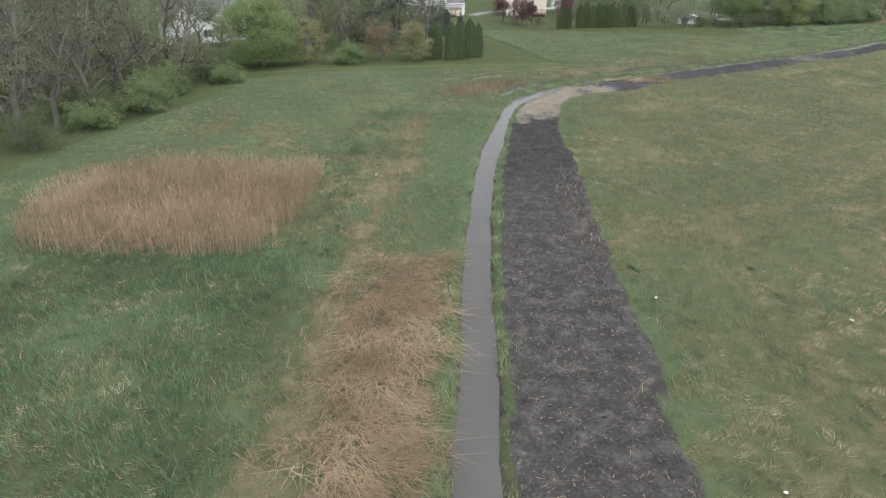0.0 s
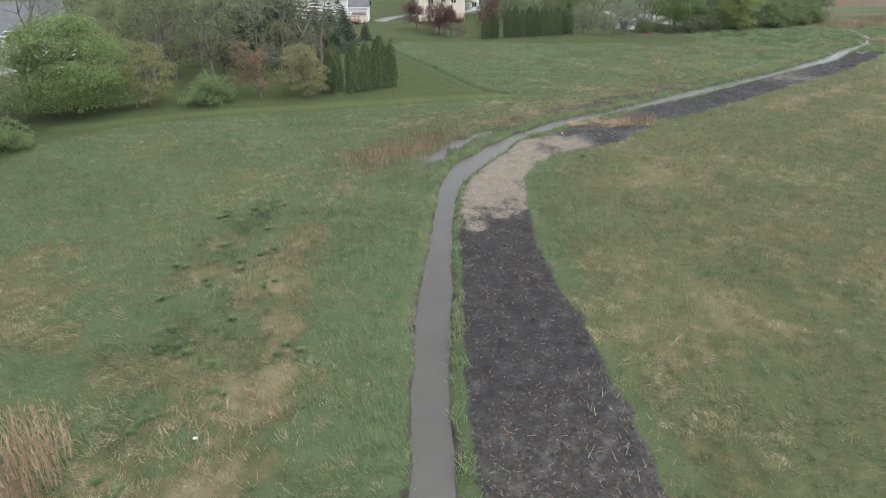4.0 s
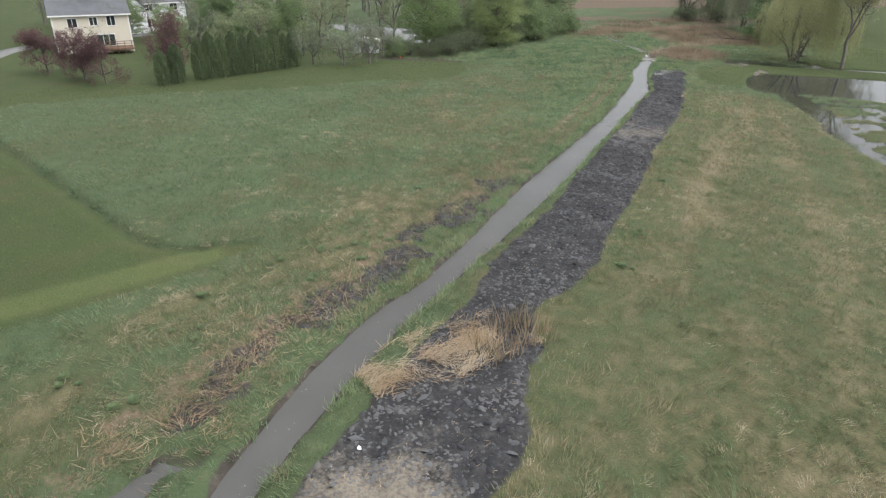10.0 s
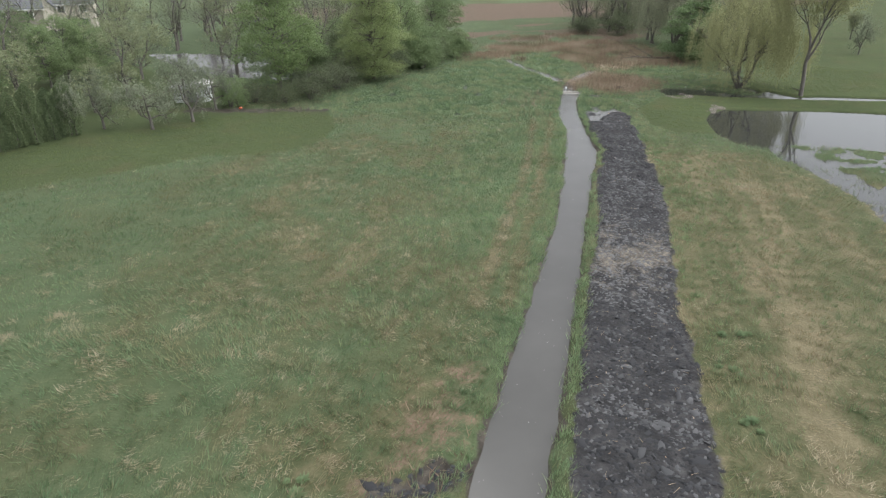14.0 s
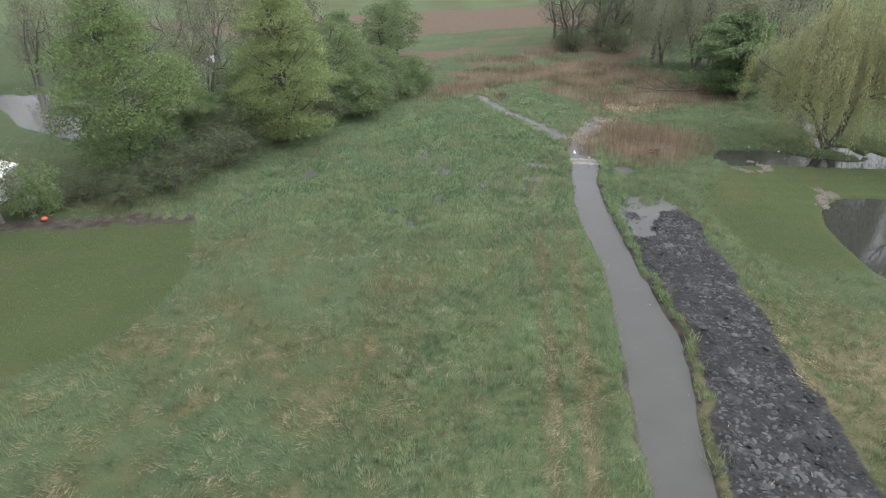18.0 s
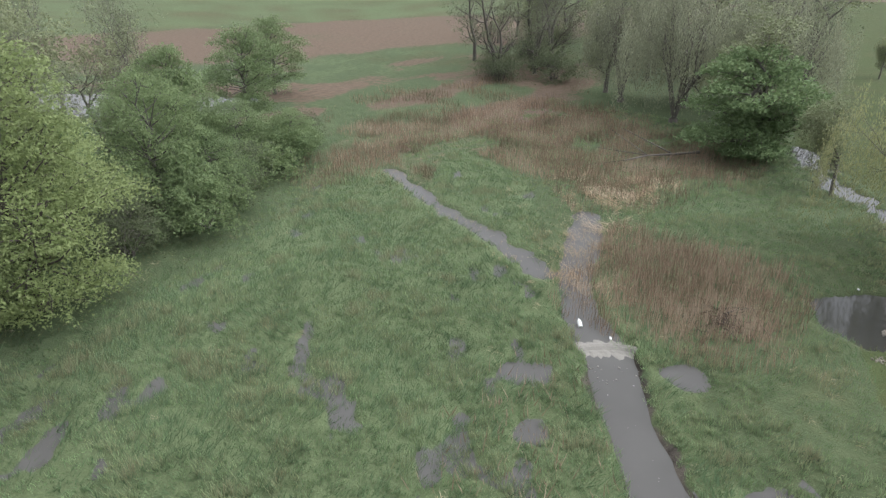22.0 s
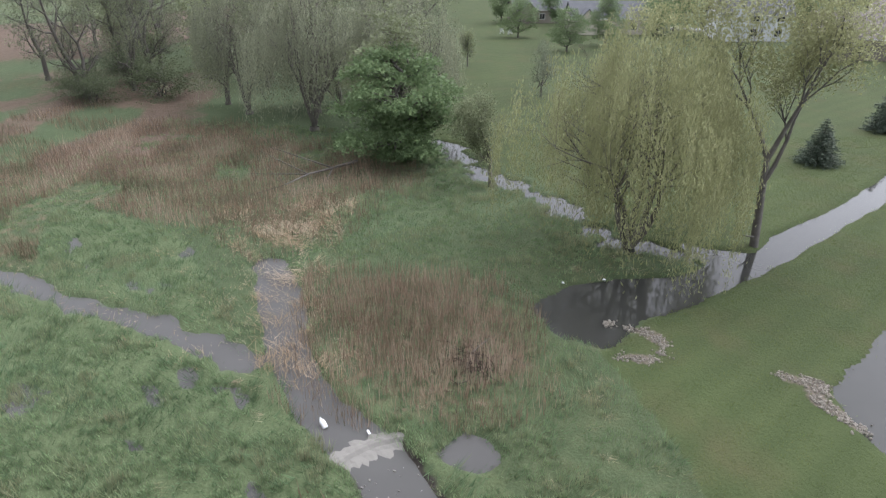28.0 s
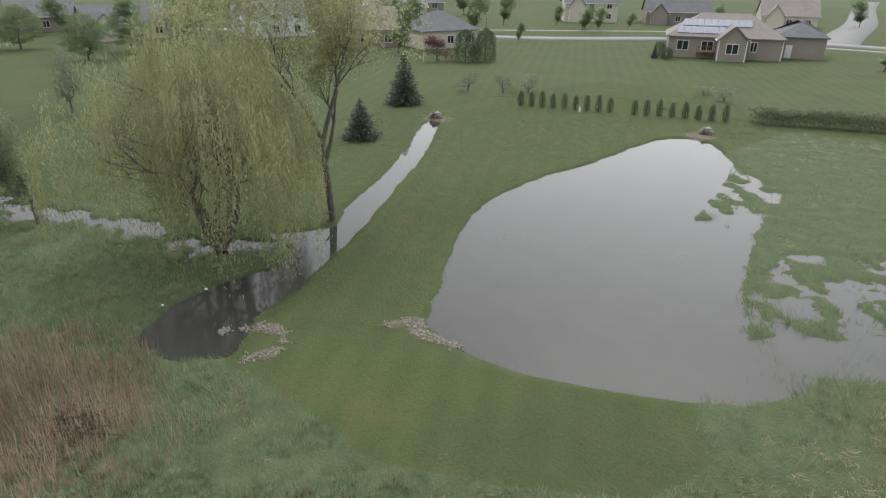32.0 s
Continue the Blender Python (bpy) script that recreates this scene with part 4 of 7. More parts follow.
stand([-1.6, 68.6, 0.4, 69.2, 3.2, 72.4, 6.2, 76.4, 8.2, 79.6, 6, 79.4, 2.4, 75.4, -0.6, 71.6], 9000, 0.3, 0.8, 95, RUSSET, "sedge_bed", "dense brown sedge bed beside the narrow pools", 0.4, 0.035, (0.42, 0.2), False, gaps=0.36)
stand(along([-1, 67, 3.4, 73.2, 8.5, 79, 13, 82.8, 19, 86.8, 26, 90.6, 34, 94.6, 40, 98], 4.4), 19000, 0.12, 0.45, 93, RUSSET, "sedge_litter", "russet and tan sedge litter along the muddy bank", 0.8, 0.04, (0.62, 0.22), False, gaps=0.38)


def flattened(area, count, seed, name, label, aim=None, length=(0.7, 1.7), fade=0.62, swirls=6.0):
    """Dry stems lying over one another."""
    rng = np.random.default_rng(seed)
    area = np.reshape(area, (-1, 2))
    lo, hi = area.min(0), area.max(0)
    x, y = scatter(rng, count, lo[0], hi[0], lo[1], hi[1])
    keep = (from_area(x, y, area, 3) + (grain(x, y, 1.2, seed) - 0.5) * 2.4 < rng.uniform(-1.0, 0.3, len(x))) & (at_place("ditch", x, y) > 0.12)
    x, y = x[keep], y[keep]
    n = len(x)
    swirl = (aim if aim is not None else 0) + (grain(x, y, 1.6, seed + 1, 2) - 0.5) * swirls + rng.normal(0, 0.6, n)
    ln, rise = rng.uniform(*length, n), rng.uniform(0.0, 0.6, n) ** 1.5
    foot = np.stack([x, y, np.maximum(at_place("z", x, y), -0.13) + rng.uniform(0.0, 0.22, n)], 1)
    way = np.stack([np.cos(swirl), np.sin(swirl), rise], 1) * ln[:, None]
    side = np.stack([-np.sin(swirl), np.cos(swirl), 0 * swirl], 1) * rng.uniform(0.005, 0.014, n)[:, None]
    v = np.stack([foot - side, foot + side, foot + way], 1).reshape(-1, 3)
    t = np.arange(3 * n).reshape(-1, 3)
    tint = np.clip(fade + (grain(x, y, 1.4, seed + 2) - 0.5) * 1.0 + rng.normal(0, 0.14, n), 0.05, 1)
    return stuff(name, mesh_of(name, v, t, tint=np.repeat(tint, 3)), STEMS, label, "dead reeds")


flattened([-3.9, 8, -4.9, 20, -4.6, 28.5, -2.2, 31.2, 0.5, 31.8, 0.6, 24, 0.1, 16, 0, 8], 17000, 71, "flattened_reeds", "bleached flattened reeds heaped along the ditch bank", -1.25, (0.8, 2.0), 0.6, 3.0)
flattened([-3.4, 25, -3.8, 28.5, -2.2, 31.2, 0.5, 31.6, 0.6, 27, -0.6, 26], 3000, 79, "bleached_heap", "bleached heap of flattened reeds at the ditch edge", -1.2, (0.5, 1.2), 0.8)
flattened([19.2, 80.6, 21.3, 81.9, 24.2, 82.4, 26.2, 80.9, 25.4, 79.6, 23.2, 79.2, 21, 79.8], 8000, 72, "trampled_reeds", "trampled tan reeds across the spoil strip", 0.4, (0.3, 0.8), 0.8)
stand([23.4, 80.2, 25.4, 81.6, 26.8, 80.4, 25, 79], 900, 0.5, 1.2, 76, STEMS, "leftover_reeds", "upright clump of tan reeds left on the spoil", 0.3, 0.04, (0.5, 0.2), False)
flattened([10.5, 80, 13.4, 84, 18, 87, 22.6, 88.4, 22, 86.2, 18, 83.8, 14, 80.6], 8000, 73, "bank_litter", "dead reed litter on the muddy bank", 0.6, (0.3, 0.8))
stand([-1.2, 70.5, 1.2, 74.6, 5.6, 77.6, 8.2, 80.6, 10.4, 80.2, 6.4, 75, 3.2, 71], 2600, 0.4, 1.1, 78, RUSSET, "bank_sedges", "clumps of russet sedge beside the narrow pools", 0.3, 0.04, (0.6, 0.2), False)
flattened([96.5, 131.2, 98.5, 133.2, 103.6, 138.2, 106, 137, 103, 134.4, 107.4, 132.2, 105.5, 130.4, 100, 131.2], 7000, 74, "bleached_reeds", "bleached reeds pressed flat by vehicle tracks", 0.7, (0.5, 1.2), 0.92)
flattened([88.6, 130.2, 92, 132, 96, 133.4, 97, 132.4, 92, 130, 88.6, 127.9], 3600, 75, "drift_reeds", "pale reed stalks stranded along the inflow", 0.6, (0.4, 1.1))


flattened(along([90.3, 132.2, 92.5, 136.2, 95, 142, 98.7, 148.8], 1.9), 4500, 82, "track_reeds", "bleached reeds along a wet vehicle track", 1.1, (0.12, 0.45), 0.8)
flattened(along([92, 131.2, 95, 133.2, 101.6, 139.2], 1.9), 3200, 83, "track_stalks", "pale bent stalks along a second track", 0.7, (0.12, 0.45), 0.8)


def fringe(count, seed):
    """Rank bright grass overhanging both edges of the ditch."""
    rng = np.random.default_rng(seed)
    x, y = scatter(rng, count, -1, 88, 10, 130)
    d = at_place("ditch", x, y)
    lump = grain(x, y, 1.2, seed, 2)
    keep = (d > 0.06) & (d < 0.62) & (at_place("mud", x, y) < 0.6) & (lump > 0.5)
    x, y, d, lump = x[keep], y[keep], d[keep], lump[keep]
    k = 7
    n = len(x) * k
    tall = np.repeat(0.12 + 0.4 * (lump - 0.3), k) * rng.uniform(0.5, 1.4, n)
    tint = np.clip(np.repeat(0.05 + 0.5 * grain(x, y, 2.2, seed + 3) + 0.3 * (y < 92) * grain(x, y, 1.2, seed + 4), k) + rng.normal(0, 0.12, n), 0, 0.8)
    px, py = np.repeat(x, k) + rng.normal(0, 0.1, n), np.repeat(y, k) + rng.normal(0, 0.1, n)
    v, t, c = blades(px, py, np.repeat(at_place("z", x, y), k) - 0.03, tall, 0.04 + tall * rng.uniform(0.1, 0.7, n), np.full(n, 0.03), tint, rng)
    return mesh_of("fringe", v, t, tint=c)


stuff("ditch_fringe", fringe(330000, 84), MARSH_BLADES, "rank bright green grass overhanging the ditch", "grass")


def lawn(count, seed):
    rng = np.random.default_rng(seed)
    x, y = scatter(rng, count, -20, 124, 56, 142)
    keep = (at_place("mown", x, y) > 0.6) & (at_place("z", x, y) > -0.1)
    x, y = x[keep], y[keep]
    k = 4
    n = len(x) * k
    tint = np.clip(np.repeat(0.12 + 0.45 * ramp(grain(x, y, 2.2, seed), 0.4, 0.75), k) + rng.normal(0, 0.1, n), 0, 0.75)
    v, t, c = blades(np.repeat(x, k) + rng.normal(0, 0.15, n), np.repeat(y, k) + rng.normal(0, 0.15, n), np.repeat(at_place("z", x, y), k) - 0.01, rng.uniform(0.045, 0.09, n), rng.uniform(0.0, 0.04, n), np.full(n, 0.04), tint, rng)
    return mesh_of("lawn", v, t, tint=c)


stuff("lawn_grass", lawn(150000, 85), LAWN_BLADES, "short mown lawn grass", "grass")


def tufts(x, y, tall, tint, rng, k, fan, wide, rough, sway=(0.12, 0.05), spot=0.07):
    """Tufts of k blades fanned out from one foot, all swayed one way."""
    n = len(x) * k
    rep = lambda v: np.repeat(v, k)  # noqa: E731
    a = rng.uniform(0, 2 * np.pi, n)
    up = rep(tall) * rng.uniform(0.55, 1.1, n)
    out = rep(tall) * fan * rng.uniform(0.1, 1.0, n)
    px, py = rep(x) + rng.normal(0, spot, n) + 0.2 * out * np.cos(a), rep(y) + rng.normal(0, spot, n) + 0.2 * out * np.sin(a)
    foot = np.stack([px, py, rep(at_place("z", x, y)) - 0.03], 1)
    tilt = rep(grain(x, y, 6.0, 97, 2) * 9.0 + rng.normal(0, 0.6, len(x))) + rng.normal(0, 0.5, n)
    tip = foot + np.stack([np.cos(a) * out + sway[0] * np.cos(tilt), np.sin(a) * out + sway[1] + sway[0] * np.sin(tilt), up], 1)
    h = rng.uniform(0, 2 * np.pi, n)
    side = np.stack([np.cos(h), np.sin(h), 0 * h], 1) * (wide / 2 * rng.uniform(0.6, 1.4, n))[:, None]
    v = np.stack([foot - side, foot + side, tip], 1).reshape(-1, 3)
    shade = np.clip(rep(tint) + rng.normal(0, rough, n), 0, 1)
    return mesh_of("tufts", v, np.arange(3 * n).reshape(-1, 3), tint=np.repeat(shade, 3))


def tussocks(count, seed):
    """Tufts of last year's straw standing in drifts in the green."""
    rng = np.random.default_rng(seed)
    x, y = scatter(rng, count, -34, 100, 10, 150)
    dry = at_place("dry", x, y)
    drift = ramp(grain(x, y, 9, seed, 3), 0.45, 0.62)
    ruts = np.minimum(from_line(x, y, curve([44, 101, 52.4, 106.7, 56.1, 109.3, 62.9, 114.1, 72.6, 121.7])), from_line(x, y, curve([45, 100.2, 53.2, 105.9, 56.9, 108.5, 63.7, 113.2, 73.8, 120.5])))
    rim = 1 - ramp(from_line(x, y, curve([8, 88, 26, 98, 40, 108, 48, 116, 56, 122, 60, 128])), 4, 11)
    keep = (rng.uniform(0, 1.45, len(x)) < 0.1 + 0.95 * drift * (0.3 + dry) + 0.7 * (1 - ramp(np.abs(from_line(x, y, TRACK_WEST) - 1.0), 0.3, 1.2)) + 0.4 * dry * drift + 0.9 * rim * ramp(grain(x, y, 2.4, seed + 3), 0.4, 0.6) + 0.9 * (1 - ramp(ruts, 0.2, 0.6)) + 0.35 * (x < 0.5) * (y < 66) * ramp(grain(x, y, 2.2, 63, 3), 0.4, 0.6)) & (at_place("mown", x, y) < 0.3) & (at_place("mud", x, y) < 0.3) & (at_place("ditch", x, y) > 0.7) & (at_place("z", x, y) > -0.12)
    keep &= rng.uniform(0, 1, len(x)) > 0.85 * at_place("marsh", x, y)
    x, y = x[keep], y[keep]
    n = len(x)
    return tufts(x, y, rng.uniform(0.06, 0.15, n), rng.uniform(0.72, 1.0, n), rng, 26, 0.7, 0.023, 0.1, (0.36, 0.04), 0.14)


stuff("straw_tussocks", tussocks(84000, 77), BLADES, "pale tufts of last year's straw standing in the grass", "dry grass")


def green_tufts(count, seed):
    """Ranker, darker and brighter tufts through the meadows."""
    rng = np.random.default_rng(seed)
    x, y = scatter(rng, count, -34, 100, 10, 140)
    keep = (rng.uniform(0, 1, len(x)) < np.clip(1.1 - from_line(x, y, TRACK) / 40, 0.05, 1)) & (at_place("mown", x, y) < 0.3) & (at_place("mud", x, y) < 0.3) & (at_place("ditch", x, y) > 0.5) & (at_place("z", x, y) > -0.12)
    keep &= (at_place("marsh", x, y) < 0.4) & (grain(x, y, 2.6, seed, 3) > 0.45 - 0.2 * (x < -5) * (y < 36))
    x, y = x[keep], y[keep]
    n = len(x)
    tint = 0.02 + 0.4 * grain(x, y, 5, seed + 1) + 0.45 * at_place("dry", x, y) + rng.normal(0, 0.06, n)
    rank = ramp(-4 - x, 0, 4) * ramp(36 - y, 0, 6)
    return tufts(x, y, rng.uniform(0.14, 0.34, n) * (1 + 0.9 * rank), np.clip(tint - 0.12 * rank, 0, 0.8), rng, 12, 0.5, 0.026, 0.08, (0.06, 0.03))


stuff("meadow_tufts", green_tufts(76000, 96), BLADES, "rank green tufts standing through the meadow", "grass")


def clods(count, seed, grey):
    """Broken plates and lumps of soil, coarser where the dredging was fresher."""
    rng = np.random.default_rng(seed)
    x, y = scatter(rng, count, 0, 84, 10, 122)
    bank = at_place("bankmud", x, y) * (at_place("ditch", x, y) > 0.3)
    keep = (at_place("mud", x, y) > 0.55) | ((bank > 0.5) & (rng.uniform(0, 1, len(x)) < 0.5))
    keep &= (x > 16.5 + rng.normal(0, 0.8, len(x))) == grey
    x, y, bank = x[keep], y[keep], bank[keep]
    n = len(x)
    tan = at_place("tan", x, y)
    coarse = np.clip(0.42 + 0.012 * y, 0.6, 1.2)
    r = rng.uniform(0.022, 0.075, n) * coarse * np.where(rng.uniform(0, 1, n) > 0.93, rng.uniform(1.4, 2.2, n), 1.0) * (1 + 0.3 * (bank > 0.5)) * (1 - 0.35 * tan)
    base = np.array([(1, 0, -0.2), (0.3, 0.9, -0.2), (-0.8, 0.5, -0.2), (-0.7, -0.6, -0.2), (0.4, -0.9, -0.2), (0.7, 0.1, 0.5), (0.0, 0.6, 0.55), (-0.5, -0.3, 0.6), (0.2, -0.55, 0.45)])
    turn = rng.uniform(0, 2 * np.pi, n)
    tip = rng.normal(0, 0.25, (n, 2))
    b = base[None] * rng.uniform(0.65, 1.3, (n, 9, 1)) * r[:, None, None] * np.array([1.6, 1, 0.55])
    c, s = np.cos(turn)[:, None], np.sin(turn)[:, None]
    z = b[..., 2] + b[..., 0] * tip[:, :1] + b[..., 1] * tip[:, 1:] + (at_place("z", x, y) - 0.01)[:, None]
    v = np.stack([b[..., 0] * c - b[..., 1] * s + x[:, None], b[..., 0] * s + b[..., 1] * c + y[:, None], z], -1).reshape(-1, 3)
    tri = np.array([(0, 1, 5), (1, 6, 5), (1, 2, 6), (2, 7, 6), (2, 3, 7), (3, 4, 8), (3, 8, 7), (4, 0, 5), (4, 5, 8), (5, 6, 7), (5, 7, 8)])
    t = (np.arange(n)[:, None, None] * 9 + tri[None]).reshape(-1, 3)
    crust = rng.uniform(0, 1, n) < np.where((y > 62) & (x < 30), 0.25, np.where(x > 17, 0.14, 0.16)) + 0.5 * ramp(grain(x, y, 1.8, seed, 3), 0.45, 0.68)
    tint = np.where(crust, rng.uniform(0.42, 0.58 if grey else 0.64, n), rng.uniform(0.08, 0.42, n)) * (1 - tan) + tan * np.where(rng.uniform(0, 1, n) > 0.25 - 0.22 * ramp(grain(x, y, 1.4, seed + 4), 0.35, 0.6), rng.uniform(0.74, 0.97, n), rng.uniform(0.68, 0.78, n))
    tint = np.where(bank > 0.5, 0.15 + 0.5 * tint, tint) * (1 if grey else 1 - 0.35 * at_place("black", x, y) * (tan < 0.4))
    return mesh_of("clods", v, t, tint=np.repeat(np.clip(tint, 0, 1), 9))


stuff("soil_clods", clods(620000, 81, False), CLODS, "broken clods of brown-black dredged soil with pale crusts", "soil")
stuff("grey_clods", clods(620000, 82, True), GREY_CLODS, "broken slabs of blue-black dredged soil with grey dried crusts", "soil")


def upright(count, seed):
    """Bushy tufts of spring grass over the marsh and along the wet bank."""
    rng = np.random.default_rng(seed)
    x, y = scatter(rng, count, 30, 128, 80, 158)
    east = 0.85 * ramp(-from_area(x, y, np.array([[85, 121], [90, 119], [96, 121.5], [101, 113.5], [112, 120], [124, 127], [128, 150], [104, 156], [98, 134], [86, 129]])), -1, 1.5)
    near = np.maximum(at_place("marsh", x, y), (1 - ramp(from_line(x, y, DITCH_LEFT), 2.0, 14.0)) * ramp(x + y, 125, 180))
    near = np.maximum(near * ((x < 101) | (at_place("island", x, y) > 0.5)), east) * (1 - 0.5 * at_place("reedbed", x, y))
    cushion = grain(x, y, 1.1, seed, 2)
    keep = (rng.uniform(0, 1, len(x)) < near) & (at_place("mud", x, y) < 0.3) & (at_place("mown", x, y) < 0.3) & (at_place("ditch", x, y) > 0.15) & (cushion > 0.36) & ((at_place("tracks", x, y) < 0.3) | (rng.uniform(0, 1, len(x)) < 0.2)) & (at_place("ruts", x, y) < 0.5)
    keep &= at_place("z", x, y) > -0.18
    x, y, cushion = x[keep], y[keep], cushion[keep]
    n = len(x)
    tint = 1.1 * (cushion - 0.36) + 0.28 * grain(x, y, 6, seed + 2, 3) + rng.normal(0, 0.05, n)
    return tufts(x, y, (0.12 + 0.75 * (cushion - 0.36)) * rng.uniform(0.8, 1.2, n), np.clip(tint, 0, 0.6), rng, 15, 0.45, 0.028, 0.09, (0.05, 0.02))


stuff("marsh_grass", upright(125000, 86), MARSH_BLADES, "bushy tufts of bright green marsh grass", "grass")
stand([-24, 12, -25, 30, -12, 29, -9, 31, -7, 42, -8, 52, -4, 62, -3, 44, -4.6, 30, -5, 12], 5200, 0.25, 0.6, 87, STEMS, "dead_stalks", "thin scatter of dead brown stalks in the meadow", 0.5, 0.03, (0.45, 0.25), False)


def chaff(count, seed):
    """Short broken straws on the bare soil."""
    rng = np.random.default_rng(seed)
    x, y = scatter(rng, count, 1, 84, 10, 121)
    keep = at_place("mud", x, y) > 0.7
    keep &= rng.uniform(0, 1, len(x)) < np.where(y < 62, 1.0, 0.2)
    x, y = x[keep], y[keep]
    n = len(x)
    a, ln = rng.uniform(0, 2 * np.pi, n), rng.uniform(0.08, 0.32, n)
    foot = np.stack([x, y, at_place("z", x, y) + rng.uniform(0.03, 0.1, n)], 1)
    way = np.stack([np.cos(a) * ln, np.sin(a) * ln, rng.uniform(-0.02, 0.05, n)], 1)
    side = np.stack([-np.sin(a), np.cos(a), 0 * a], 1) * 0.008
    v = np.stack([foot - side, foot + side, foot + way], 1).reshape(-1, 3)
    return mesh_of("chaff", v, np.arange(3 * n).reshape(-1, 3), tint=np.repeat(rng.uniform(0.3, 0.9, n), 3))


stuff("straw_chaff", chaff(60000, 88), STEMS, "broken pale straws scattered over the bare soil", "straw")


def flecks(count, seed):
    """Small flecks of foam drifting on the ditch."""
    rng = np.random.default_rng(seed)
    x, y = scatter(rng, count, 4, 88, 62, 129)
    keep = at_place("ditch", x, y) < -0.15
    x, y = x[keep], y[keep]
    n = len(x)
    a = rng.uniform(0, 2 * np.pi, (n, 1)) + np.arange(5) * 1.2566
    r = rng.uniform(0.008, 0.022, (n, 1))
    v = np.stack([x[:, None] + r * np.cos(a), y[:, None] + r * np.sin(a), np.full((n, 5), -0.262)], -1).reshape(-1, 3)
    i = np.arange(n)[:, None] * 5
    t = np.vstack([np.concatenate([i, i + 1, i + 2], 1), np.concatenate([i, i + 2, i + 3], 1), np.concatenate([i, i + 3, i + 4], 1)])
    return mesh_of("flecks", v, t, tint=np.ones(5 * n))


stuff("foam_flecks", flecks(6000, 89), plain("pale scum", (0.4, 0.4, 0.38), 0.9, 0.3, 0.15, 0.2), "small pale flecks drifting on the ditch water", "foam")


# ---- trees and shrubs ----
def tubes(limbs, sides=5):
    """Tapered tubes from rows of (start, end, radius at start, radius at end)."""
    v, f = [], []
    for p, q, r0, r1 in limbs:
        p, q = Vector(p), Vector(q)
        w = (q - p).normalized()
        a = w.cross(Vector((0, 0, 1)) if abs(w.z) < 0.95 else Vector((1, 0, 0))).normalized()
        b = w.cross(a)
        k = sides if r0 > 0.035 else 3
        base = len(v)
        for o, r in ((p, r0), (q, r1)):
            for i in range(k):
                t = 2 * math.pi * i / k
                v.append(o + (a * math.cos(t) + b * math.sin(t)) * r)
        f += [(base + i, base + (i + 1) % k, base + k + (i + 1) % k, base + k + i) for i in range(k)]
    return mesh_of("wood", [tuple(c) for c in v], f)


def leaf_cards(places, size, rng, flat=0.0, drop=0.0, slim=0.3):
    """Small four-cornered leaves or sprays about places."""
    p = np.asarray(places, float)
    n = len(p)
    a = rng.normal(0, 1, (n, 3))
    a[:, 2] = a[:, 2] * (1 - flat) - drop * 2.2
    a /= np.linalg.norm(a, axis=1)[:, None]
    b = np.cross(a, rng.normal(0, 1, (n, 3)))
    b /= np.linalg.norm(b, axis=1)[:, None]
    s = size * rng.uniform(0.55, 1.35, n)[:, None]
    if slim < 0.2:
        v = np.stack([p - a * s * 0.5, p + b * s * slim, p + a * s * 0.5, p - b * s * slim], 1).reshape(-1, 3)
        return mesh_of("leaves", v, np.arange(4 * n).reshape(-1, 4))
    v = np.stack([p - a * s * 0.5 - b * s * slim, p - a * s * 0.5 + b * s * slim, p + a * s * 0.5], 1).reshape(-1, 3)
    return mesh_of("leaves", v, np.arange(3 * n).reshape(-1, 3))


def grow(rng, start, way, length, radius, level, limbs, tips, spread, rise, wild=0.25):
    """A limb of a few bent pieces, with smaller limbs off it."""
    p, w = Vector(start), Vector(way).normalized()
    pieces = 4 if level > 2 else 3 if level else 1
    for i in range(pieces):
        w = (w + Vector(rng.normal(0, wild, 3)) + Vector((0, 0, rise))).normalized()
        q = p + w * (length / pieces)
        r0, r1 = radius * (1 - 0.75 * i / pieces), radius * (1 - 0.75 * (i + 1) / pieces)
        limbs.append((p, q, r0, r1))
        if level > 0 and (i > 0 or level < 3):
            for _ in range(2):
                side = Vector(rng.normal(0, 1, 3))
                side = (side - w * side.dot(w)).normalized()
                grow(rng, q, w * (1 - spread) + side * spread + Vector((0, 0, 0.15)), length * rng.uniform(0.45, 0.72), r1 * 0.62, level - 1, limbs, tips, spread, rise, wild)
        if level == 0:
            tips.append(q)
        p = q
    tips.append(p)


